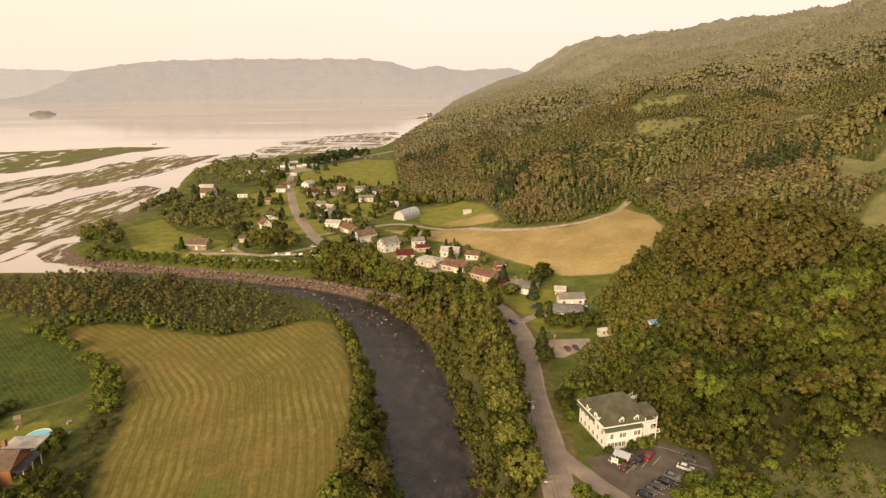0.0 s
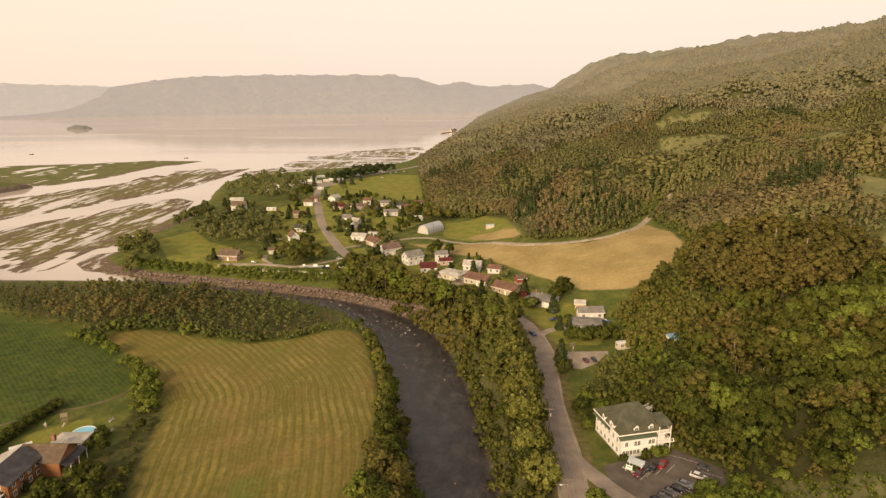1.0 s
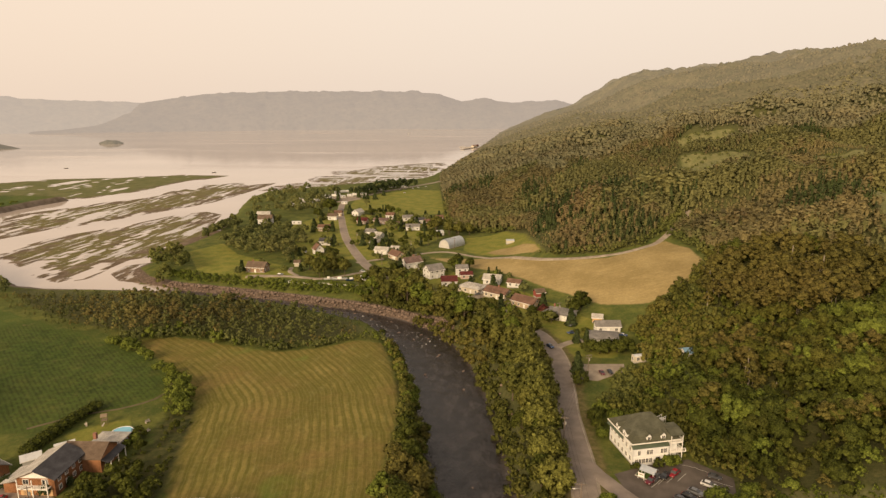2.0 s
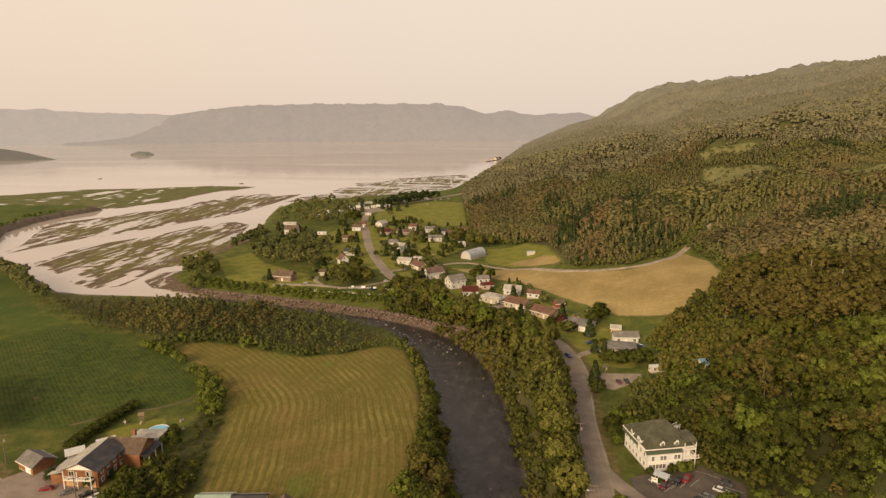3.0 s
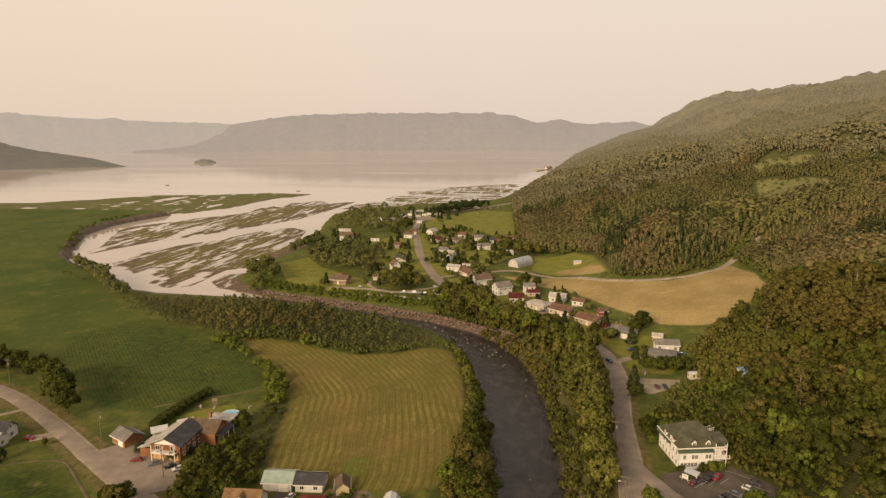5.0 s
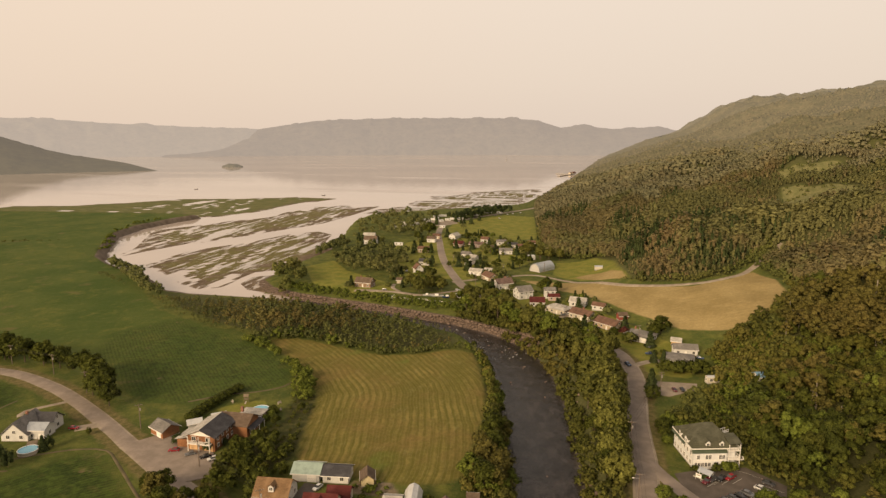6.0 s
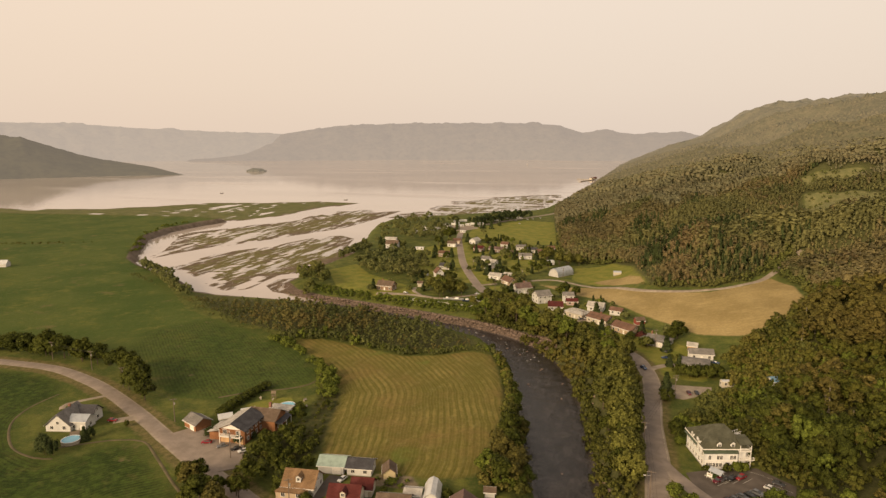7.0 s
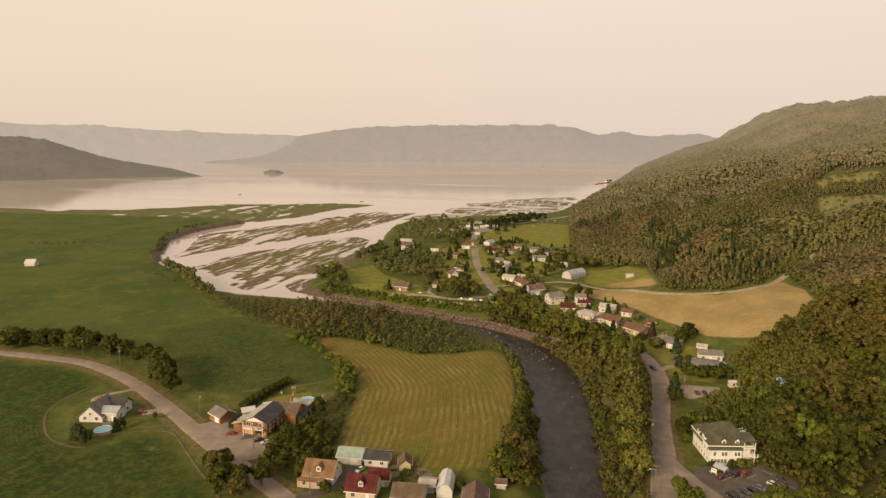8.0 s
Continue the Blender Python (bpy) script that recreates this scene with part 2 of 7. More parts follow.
    m.put(m.b.inputs["Specular IOR Level"], m.math("ADD", 0.1, m.math("MULTIPLY", m.wet, 0.5)))
    n = m.n.new("ShaderNodeBump")
    m.put(n.inputs["Strength"], m.math("SUBTRACT", 0.6, m.math("MULTIPLY", m.wet, 0.59)))
    n.inputs["Distance"].default_value = 0.35
    m.put(n.inputs["Height"], m.math("ADD", m.noise(2.2, 5, 0.75), m.math("MULTIPLY", mid, 2.0)))
    m.l.new(n.outputs[0], m.b.inputs["Normal"])
    return m.m


def water_material():
    m = Mat("water", 0.06, 0, 0.5)
    m.b.inputs["IOR"].default_value = 1.33
    # peaty river, mottled paler for ripple glints; silty tidal bay
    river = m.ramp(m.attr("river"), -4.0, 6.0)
    # bay silt is lightened to stand in for reflected sky and haze
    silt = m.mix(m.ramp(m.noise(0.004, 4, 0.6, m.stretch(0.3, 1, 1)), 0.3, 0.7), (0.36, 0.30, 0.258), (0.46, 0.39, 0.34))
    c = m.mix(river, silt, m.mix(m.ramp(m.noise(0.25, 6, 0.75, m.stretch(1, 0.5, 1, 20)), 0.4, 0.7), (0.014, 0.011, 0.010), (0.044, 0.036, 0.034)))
    # broken white water over the shallows below the bend
    rapid = m.ramp(m.attr("rapid"), -2.0, 6.0)
    foam = m.math("MULTIPLY", m.ramp(m.noise(0.55, 6, 0.75, m.stretch(1, 0.45, 1, 35)), 0.58, 0.66), rapid)
    c = m.mix(foam, c, (0.55, 0.52, 0.48))
    m.colour(c)
    m.put(m.b.inputs["Roughness"], m.math("ADD", m.math("MULTIPLY", river, 0.10), m.math("ADD", m.math("MULTIPLY", m.ramp(m.noise(0.006, 4, 0.6, m.stretch(0.25, 1, 1)), 0.5, 0.7), 0.10), 0.05)))
    ripple = m.math("ADD", m.noise(0.8, 5, 0.75, m.stretch(1, 0.6, 1, 20)), m.math("MULTIPLY", m.noise(0.2, 4, 0.6), 2.5))
    n = m.n.new("ShaderNodeBump")
    m.put(n.inputs["Strength"], m.math("ADD", m.math("MULTIPLY", river, 0.6), 0.025))
    n.inputs["Distance"].default_value = 0.45
    m.put(n.inputs["Height"], ripple)
    m.l.new(n.outputs[0], m.b.inputs["Normal"])
    return m.m


def tarmac(name, lo, hi):
    m = Mat(name, 0.9, 0, 0.25)
    c = m.mix(m.ramp(m.noise(0.25, 5), 0.35, 0.7), lo, hi)
    c = m.mix(m.math("MULTIPLY", m.ramp(m.noise(3.0, 5), 0.5, 0.8), 0.4), c, tuple(v * 0.7 for v in lo))
    m.colour(c)
    m.bump(m.noise(12, 3), 0.2, 0.02)
    return m.m


def glass():
    m = Mat("window_glass", 0.06, 0, 0.6)
    m.colour(m.mix(m.chance(), (0.02, 0.022, 0.025), (0.06, 0.055, 0.05)))
    return m.m


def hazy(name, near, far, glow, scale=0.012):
    """Woods on hills kilometres off; the smoke haze before them is put in as emission."""
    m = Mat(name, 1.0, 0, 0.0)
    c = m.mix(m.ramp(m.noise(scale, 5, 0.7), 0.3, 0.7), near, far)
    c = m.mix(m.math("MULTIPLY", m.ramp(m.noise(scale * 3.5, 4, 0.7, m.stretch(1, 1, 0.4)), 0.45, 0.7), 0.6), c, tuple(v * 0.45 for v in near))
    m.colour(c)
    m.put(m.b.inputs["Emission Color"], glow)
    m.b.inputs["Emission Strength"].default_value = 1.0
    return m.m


GROUND = ground_material()
WATER = water_material()
ROAD = tarmac("worn_asphalt", (0.185, 0.148, 0.118), (0.250, 0.200, 0.162))
LOT = tarmac("dark_asphalt", (0.072, 0.058, 0.047), (0.105, 0.085, 0.070))
DIRT = tarmac("bare_earth", (0.075, 0.062, 0.030), (0.12, 0.092, 0.05))
GRAVEL = tarmac("gravel", (0.20, 0.16, 0.118), (0.30, 0.245, 0.185))
LINE = plain("road_paint", (0.5, 0.46, 0.4), 0.8, 0.4, 3)
GLASS = glass()
TRIM = plain("white_trim", (0.72, 0.68, 0.62), 0.6, 0.12)
DARK = plain("dark_opening", (0.03, 0.027, 0.025), 0.8, 0.2)
WOOD = plain("weathered_wood", (0.2, 0.15, 0.1), 0.85, 0.35, 3)
POLE = plain("pole_wood", (0.17, 0.13, 0.10), 0.9, 0.3, 4)
PALE = plain("bleached_wood", (0.42, 0.36, 0.29), 0.85, 0.25, 3)
CONCRETE = plain("concrete", (0.36, 0.33, 0.29), 0.9, 0.25)
BARK = plain("bark", (0.10, 0.075, 0.05), 0.95, 0.4, 5)
BIRCH = plain("birch_bark", (0.32, 0.27, 0.21), 0.9, 0.3, 5)
STONE = plain("bank_stone", (0.200, 0.142, 0.108), 0.9, 0.45, 1.2, 0, 0.5)
RUBBER = plain("tyre_rubber", (0.02, 0.02, 0.02), 0.8, 0.2)
CHROME = plain("lamp_glass", (0.5, 0.48, 0.45), 0.2, 0.1, 5, 0.4)
LAMP_RED = plain("tail_lamp", (0.3, 0.02, 0.015), 0.3, 0.1)
PAINT = {k: plain("car_paint_" + k, c, 0.25, 0.06, 2, 0.2, 0.02, 0.5) for k, c in dict(
    white=(0.62, 0.60, 0.57), red=(0.24, 0.012, 0.02), black=(0.012, 0.012, 0.014), grey=(0.075, 0.075, 0.08), blue=(0.03, 0.06, 0.13),
    silver=(0.14, 0.14, 0.145), maroon=(0.11, 0.012, 0.02)).items()}
SIDING = {k: lapped("siding_" + k, c) for k, c in dict(
    white=(0.54, 0.52, 0.49), inn=(0.62, 0.605, 0.58), cream=(0.48, 0.42, 0.33), tan=(0.40, 0.30, 0.20), yellow=(0.55, 0.45, 0.26), grey=(0.42, 0.40, 0.37),
    brown=(0.22, 0.14, 0.09), pink=(0.48, 0.34, 0.28), red=(0.24, 0.06, 0.045), orange=(0.52, 0.33, 0.17)).items()}
INN_WHITE = SIDING["inn"]
BRICK = shingles("orange_brick", (0.25, 0.112, 0.050), 0.09)
TILES = {k: shingles("shingle_" + k, c) for k, c in dict(
    brown=(0.135, 0.075, 0.05), grey=(0.165, 0.15, 0.135), dark=(0.055, 0.052, 0.055), red=(0.085, 0.019, 0.016), beige=(0.185, 0.11, 0.055),
    mauve=(0.13, 0.085, 0.07), pale=(0.36, 0.33, 0.29), olive=(0.075, 0.072, 0.046), umber=(0.115, 0.08, 0.055)).items()}
METAL = {k: ribbed("sheet_" + k, c) for k, c in dict(silver=(0.36, 0.375, 0.39), mint=(0.32, 0.39, 0.32), white=(0.56, 0.545, 0.52), blue=(0.16, 0.27, 0.36), green=(0.080, 0.098, 0.056)).items()}
FOLIAGE = {
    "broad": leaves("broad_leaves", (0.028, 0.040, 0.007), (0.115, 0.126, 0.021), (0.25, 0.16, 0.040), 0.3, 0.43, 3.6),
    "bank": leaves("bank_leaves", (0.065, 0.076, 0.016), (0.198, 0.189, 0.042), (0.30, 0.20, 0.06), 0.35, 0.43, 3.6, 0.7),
    "grove": leaves("grove_leaves", (0.074, 0.094, 0.031), (0.222, 0.226, 0.074), (0.24, 0.16, 0.06), 0.15, 0.40, 3.0, 0.8),
    # slope and upper leaves: base colour paled and greyed for haze
    "slope": leaves("hazed_slope_leaves", (0.138, 0.142, 0.054), (0.242, 0.226, 0.084), (0.26, 0.17, 0.07), 0.2, 0.38, 3.4, 0.45),
    "upper": leaves("hazed_upper_leaves", (0.180, 0.174, 0.094), (0.262, 0.236, 0.126), (0.28, 0.20, 0.10), 0.3, 0.3, 2.4, 0.35),
    "bend": leaves("bend_wood_leaves", (0.085, 0.086, 0.026), (0.225, 0.196, 0.062), (0.24, 0.16, 0.06), 0.5, 0.42, 3.6, 0.6),
    "bend_green": leaves("bend_green_leaves", (0.066, 0.080, 0.026), (0.175, 0.182, 0.056), dryness=0.0, depth=0.6),
    "birch": leaves("birch_leaves", (0.081, 0.081, 0.020), (0.190, 0.163, 0.041), (0.25, 0.16, 0.06), 0.35, 0.45, 3.6),
    # hillside leaves likewise carry the haze in a paler colour
    "hillside": leaves("hazed_hillside_leaves", (0.152, 0.134, 0.060), (0.274, 0.224, 0.096), (0.26, 0.155, 0.080), 0.4, 0.38, 3.4, 0.4),
    "village": leaves("village_leaves", (0.088, 0.106, 0.028), (0.205, 0.210, 0.056), (0.30, 0.20, 0.08), 0.2, 0.38, 3.0, 0.6),
    "willow": leaves("willow_leaves", (0.105, 0.116, 0.025), (0.227, 0.221, 0.049), dryness=0.0),
    "bright": leaves("bright_leaves", (0.088, 0.120, 0.018), (0.182, 0.210, 0.034), dryness=0.0),
    "spruce": leaves("spruce_needles", (0.040, 0.058, 0.020), (0.078, 0.098, 0.032), dryness=0.0, holes=0.35),
    "maroon": leaves("maroon_leaves", (0.09, 0.03, 0.025), (0.15, 0.05, 0.036), dryness=0.0),
    "crop": leaves("crop_leaves", (0.06, 0.10, 0.022), (0.10, 0.14, 0.034), dryness=0.0, holes=0.0)}
# four bands of ridge woods; haze added as emission, stronger with distance
FAR_WOODS = [hazy("haze_glow_woods_" + k, (0.088, 0.084, 0.044), (0.135, 0.115, 0.064), g, 0.05) for k, g in (("a", (0.034, 0.030, 0.024)), ("b", (0.068, 0.057, 0.047)), ("c", (0.100, 0.084, 0.069)), ("d", (0.140, 0.117, 0.097)))]
# ---- the lie of the land ----
LEFT_BANK = [(-5, 60), (-8, 101), (-13, 116), (-16, 132), (-19, 150), (-23, 170), (-30, 193), (-38, 214), (-47, 228), (-60, 235), (-90, 249),
             (-125, 258), (-151, 265), (-190, 269), (-212, 267), (-236, 271), (-265, 294), (-292, 309), (-328, 330), (-355, 350), (-380, 382), (-430, 455),
             (-445, 505), (-445, 560), (-438, 596)]
LEFT_LAND = [(-2, -900)] + LEFT_BANK + [(-475, 606), (-600, 594), (-760, 575), (-1300, 530), (-5200, 300), (-5200, -900)]
RIGHT_BANK = [(14, 60), (11, 98), (9, 113), (7, 128), (5, 145), (4, 157), (1, 172), (-3, 190), (-9, 208), (-20, 227), (-33, 239), (-45, 246),
              (-60, 254), (-78, 259), (-100, 266), (-127, 273), (-160, 281), (-185, 292), (-203, 312), (-203, 380), (-202, 420), (-222, 497),
              (-252, 606), (-252, 659), (-228, 685), (-204, 706), (-172, 735), (-140, 764), (-113, 786), (-92, 806), (-82, 850), (-68, 1000), (-56, 1110), (-30, 1480), (4, 2000), (30, 2500)]
RIGHT_LAND = [(16, -900)] + RIGHT_BANK + [(180, 2900), (600, 3400), (5200, 3400), (5200, -900)]
LEFT_HILL = [(-1362, 1664), (-1330, 1500), (-1240, 1180), (-1190, 920), (-1500, 700), (-5200, 500), (-5200, 2600), (-3000, 2100)]
BAR_LONG = [(-360, 370), (-357, 397), (-347, 430), (-325, 475), (-310, 520), (-297, 548), (-281, 596), (-278, 690), (-277, 766), (-305, 732), (-340, 702), (-358, 640), (-376, 598), (-390, 582), (-402, 544), (-421, 508), (-416, 484), (-384, 434), (-370, 408)]
BAR_BROAD = [(-314, 351), (-319, 384), (-310, 420), (-290, 455), (-279, 500), (-259, 528), (-240, 514), (-228, 467), (-212, 455), (-204, 423), (-206, 389), (-210, 361), (-225, 344), (-224, 322), (-221, 300), (-230, 293), (-244, 297), (-275, 319), (-292, 327)]
BAR_SMALL = [(-211, 310), (-213, 328), (-201, 336), (-194, 340), (-184, 316), (-182, 301), (-188, 295), (-198, 297)]
MARSH = [(-1300, 640), (-800, 650), (-716, 673), (-660, 726), (-611, 798), (-524, 825), (-445, 868), (-374, 858), (-403, 780), (-403, 700), (-414, 655), (-428, 615), (-458, 600), (-499, 606), (-604, 580), (-800, 560), (-1300, 520)]
OUTER_BARS = [(-330, 560), (-300, 600), (-292, 680), (-296, 740), (-320, 770), (-362, 740), (-372, 680), (-356, 610)]
FAR_FLATS = [(-262, 690), (-248, 772), (-246, 855), (-217, 964), (-188, 1018), (-120, 1110), (-60, 1130), (-60, 1000), (-75, 850), (-100, 800), (-150, 755), (-210, 700)]
CREEK = [(-60, 244), (-110, 259), (-164, 273), (-190, 277), (-225, 277), (-252, 289), (-280, 311), (-302, 330)]
FOOT = [(-900, 70), (60, 66), (120, 64), (150, 58), (175, 54), (205, 48), (230, 30), (255, 12), (280, -4), (320, -14), (360, -4), (420, -10),
        (520, -30), (600, -40), (700, -62), (823, -66), (1050, -50), (1110, -46), (1500, -20), (2000, 12), (2500, 36), (3400, 300)]
NEAR_RISE = [(0, 0), (12, 1), (100, 19), (170, 32), (250, 46), (350, 62), (450, 74), (560, 94), (700, 130), (850, 186), (1000, 240), (1500, 290), (5000, 320)]
FAR_RISE = [(0, 0), (120, 46), (310, 112), (440, 184), (560, 212), (900, 238), (1500, 262), (5000, 280)]


PLAN = 1.12   # metres to one unit of the plan
SPURS = [([(62, 356), (82, 388), (105, 392), (130, 385), (160, 367), (230, 335)], 14, 28), ([(-28, 640), (5, 675), (39, 660), (70, 580), (100, 550)], 12, 34),
         ([(120, 250), (170, 290), (240, 300), (330, 290)], 6, 25), ([(60, 900), (150, 820), (260, 820), (380, 860)], 14, 45),
         ([(110, 470), (200, 440), (300, 410), (400, 380)], -22, 34), ([(150, 660), (230, 620), (330, 590), (430, 560)], 16, 42), ([(-10, 520), (40, 480)], -8, 30)]


def lattice(ix, iy, seed):
    v = np.sin(ix * 127.1 + iy * 311.7 + seed * 74.7) * 43758.5453
    return v - np.floor(v)


def smooth_noise(x, y, seed=0):
    ix, iy = np.floor(x), np.floor(y)
    fx, fy = x - ix, y - iy
    fx, fy = fx * fx * (3 - 2 * fx), fy * fy * (3 - 2 * fy)
    a, b = lattice(ix, iy, seed), lattice(ix + 1, iy, seed)
    c, d = lattice(ix, iy + 1, seed), lattice(ix + 1, iy + 1, seed)
    return (a * (1 - fx) + b * fx) * (1 - fy) + (c * (1 - fx) + d * fx) * fy


def fbm(x, y, seed=0, octaves=4):
    total, weight, out = 0, 1, 0
    for k in range(octaves):
        out = out + weight * smooth_noise(x * 2 ** k, y * 2 ** k, seed + k * 7)
        total, weight = total + weight, weight * 0.5
    return out / total


def line_distance(x, y, line, closed=False):
    """Distance from points to a polyline."""
    best = np.full(np.shape(x), 1e9)
    pairs = zip(line, line[1:] + (line[:1] if closed else []))
    for (ax, ay), (bx, by) in pairs:
        dx, dy = bx - ax, by - ay
        s = np.clip(((x - ax) * dx + (y - ay) * dy) / (dx * dx + dy * dy + 1e-9), 0, 1)
        best = np.minimum(best, (x - ax - s * dx) ** 2 + (y - ay - s * dy) ** 2)
    return np.sqrt(best)


def inside(x, y, ring):
    """Signed distance to a closed outline, positive within it."""
    odd = np.zeros(np.shape(x), bool)
    for (ax, ay), (bx, by) in zip(ring, ring[1:] + ring[:1]):
        if ay != by:
            odd ^= ((ay > y) != (by > y)) & (x < (bx - ax) * (y - ay) / (by - ay) + ax)
    return np.where(odd, 1, -1) * line_distance(x, y, ring, True)


def step(a, b, v):
    s = np.clip((v - a) / (b - a), 0, 1)
    return s * s * (3 - 2 * s)


def flats(x, y):
    """Signed distance to the tidal bars, with a ragged edge."""
    ragged = (fbm((x + 0.16 * y) / 13, (y - 0.16 * x) / 80, 13, 4) - 0.5) * 22
    out = np.full(np.shape(x), -1e9)
    for ring, rough, bias in ((BAR_LONG, 0.22, 3.0), (BAR_BROAD, 0.22, 3.5), (BAR_SMALL, 0.12, 2.0), (MARSH, 0.8, 0.0), (OUTER_BARS, 1.3, -3.0), (FAR_FLATS, 1.6, -4.0)):
        if ring is FAR_FLATS:   # bars along the shore
            ragged = (fbm(x / 75, y / 30, 14, 4) - 0.5) * 40
        out = np.maximum(out, inside(x, y, ring) + ragged * rough + bias)
    return out


def height(x, y):
    """The ground's height over the water, for arrays of places."""
    x, y = np.asarray(x, float), np.asarray(y, float)
    wob = (fbm(x / 14, y / 14, 3, 3) - 0.5) * 5
    left = inside(x, y, LEFT_LAND) + wob * 0.6
    right = inside(x, y, RIGHT_LAND) + wob * 0.5
    z = np.full(x.shape, -3.0)
    # tidal flats: low bars with pools and runnels
    flat = flats(x, y)
    z = np.where(flat > -12, np.maximum(z, np.clip(flat * 0.06, -0.8, 0.30)), z)
    thread = np.abs(fbm((x + 0.16 * y + wob) / 30, (y - 0.16 * x - wob) / 210, 21, 4) - 0.5)
    pools = fbm((x + 0.16 * y) / 10, (y - 0.16 * x) / 70, 27, 4)
    few = np.where(inside(x, y, MARSH) > 0, 0.8, np.where(inside(x, y, FAR_FLATS) > -30, 0.0, 1.0))
    z = np.where((flat > -12) & ((thread < 0.011 * few) | (pools > 0.685 + (1 - few) * 0.06)), np.minimum(z, -0.25), z)
    z = np.where(line_distance(x, y, CREEK) + wob * 0.6 < 8.0, np.minimum(z, -0.8), z)
    # the two plains, with banks
    lum = (fbm(x / 60, y / 60, 5, 3) - 0.5) * 0.8
    z = np.where(left > -6, np.maximum(z, -3 + 8 * step(-4, 5, left) + lum * step(4, 20, left)), z)
    plain = 5.5 + np.interp(y, [0, 140, 230, 300, 700], [1.0, 1.0, 0.6, 0, -1.5])
    foot = np.interp(y, *zip(*FOOT))
    u = np.maximum(x - foot, 0)
    far = step(850, 2300, y)
    rise = np.interp(u, *zip(*NEAR_RISE)) * (1 - far) + np.interp(u, *zip(*FAR_RISE)) * far
    rough = (fbm(x / 105, y / 105, 8, 5) - 0.5) * np.clip(u * 0.24 - 16, 0, 75)
    # gullies that cut the wooded slope
    cut = np.abs(fbm(x / 150, y / 150, 15, 2) - 0.5)
    rough = rough - 20 * step(0, 1, np.clip(1 - cut / 0.14, 0, 1)) * step(130, 220, u) * (1 - step(750, 1050, y))
    rough = rough + (fbm(x / 42, y / 42, 18, 2) - 0.5) * 15 * step(40, 130, u) * (1 - step(900, 1300, y))
    for line, lift, across in SPURS:
        rise = rise + lift * np.exp(-0.5 * (line_distance(x, y, line) / across) ** 2) * step(10, 50, u)
    shore = step(-4, np.where(y < 330, 6.5, 10), right)
    bank = np.where((x < -12) & (y < 335), 2.4 + 0.19 * np.clip(right - 4.5, 0, 40) + 3.5 * np.clip((x + 30) / 18, 0, 1), 99.0)
    z = np.where(right > -7, np.maximum(z, np.minimum(-3 + (plain + 3) * shore, bank) + (rise + rough) * step(0, 60, right) + lum * step(4, 20, right)), z)
    return z

# ---- builders ----


def mesh_of(name, verts, quads=(), tris=(), mats=(), attrs=None, normals=None):
    """A mesh from arrays."""
    me = bpy.data.meshes.new(name)
    quads, tris = np.asarray(quads, np.int32).reshape(-1, 4), np.asarray(tris, np.int32).reshape(-1, 3)
    me.vertices.add(len(verts))
    me.vertices.foreach_set("co", np.asarray(verts, np.float32).ravel())
    loops = np.concatenate([quads.ravel(), tris.ravel()])
    me.loops.add(len(loops))
    me.loops.foreach_set("vertex_index", loops)
    sizes = np.concatenate([np.full(len(quads), 4), np.full(len(tris), 3)])
    me.polygons.add(len(sizes))
    me.polygons.foreach_set("loop_start", np.concatenate([[0], np.cumsum(sizes)[:-1]]).astype(np.int32))
    for m in mats:
        me.materials.append(m)
    for key, values in (attrs or {}).items():
        me.attributes.new(key, "FLOAT", "POINT").data.foreach_set("value", np.asarray(values, np.float32).ravel())
    me.update(calc_edges=True)
    if normals is not None:
        me.polygons.foreach_set("use_smooth", np.ones(len(sizes), bool))
        me.normals_split_custom_set_from_vertices(np.asarray(normals, np.float32))
    return me


def part(name, bm, material, parent, label="", at=None):
    me = bpy.data.meshes.new(name)
    bm.normal_update()
    bm.to_mesh(me)
    bm.free()
    me.materials.append(material)
    return part_of(name, me, parent, label, at)


def part_of(name, me, parent, label="", at=None):
    ob = new(name, me)
    ob.parent = parent
    if at is not None:
        ob.matrix_basis = at
    if label:
        tagged(ob, label)
    return ob


def box(sx, sy, sz, x=0, y=0, z=0, bm=None, bevel=0.0):
    """A box that stands on z, centred on x, y."""
    bm = bm or bmesh.new()
    got = bmesh.ops.create_cube(bm, size=1, matrix=Matrix.Translation((x, y, z + sz / 2)) @ Matrix.Diagonal((sx, sy, sz, 1)))
    if bevel:
        bmesh.ops.bevel(bm, geom=list({e for v in got["verts"] for e in v.link_edges}), offset=bevel, segments=1, affect="EDGES")
    return bm


def tube(r, h, x=0, y=0, z=0, n=10, r2=None, bm=None):
    bm = bm or bmesh.new()
    bmesh.ops.create_cone(bm, cap_ends=True, segments=n, radius1=r, radius2=r if r2 is None else r2, depth=h, matrix=Matrix.Translation((x, y, z + h / 2)))
    return bm


def solid(profile, x0, x1):
    """A profile in y, z swept from x0 to x1, closed."""
    bm = bmesh.new()
    a = [bm.verts.new((x0, y, z)) for y, z in profile]
    b = [bm.verts.new((x1, y, z)) for y, z in profile]
    n = len(profile)
    bm.faces.new(a[::-1])
    bm.faces.new(b)
    for i in range(n):
        bm.faces.new((a[i], a[(i + 1) % n], b[(i + 1) % n], b[i]))
    bmesh.ops.recalc_face_normals(bm, faces=bm.faces)
    return bm


def at_ground(x, y, dz=0.0):
    """Metres over the water at a place of the plan."""
    return float(height(np.array([float(x)]), np.array([float(y)]))[0]) * PLAN + dz


def spot(x, y, rot=0.0, dz=0.0):
    """The pose of a thing that stands at a place of the plan."""
    return pose(x * PLAN, y * PLAN, at_ground(x, y, dz), 0, 0, rot)


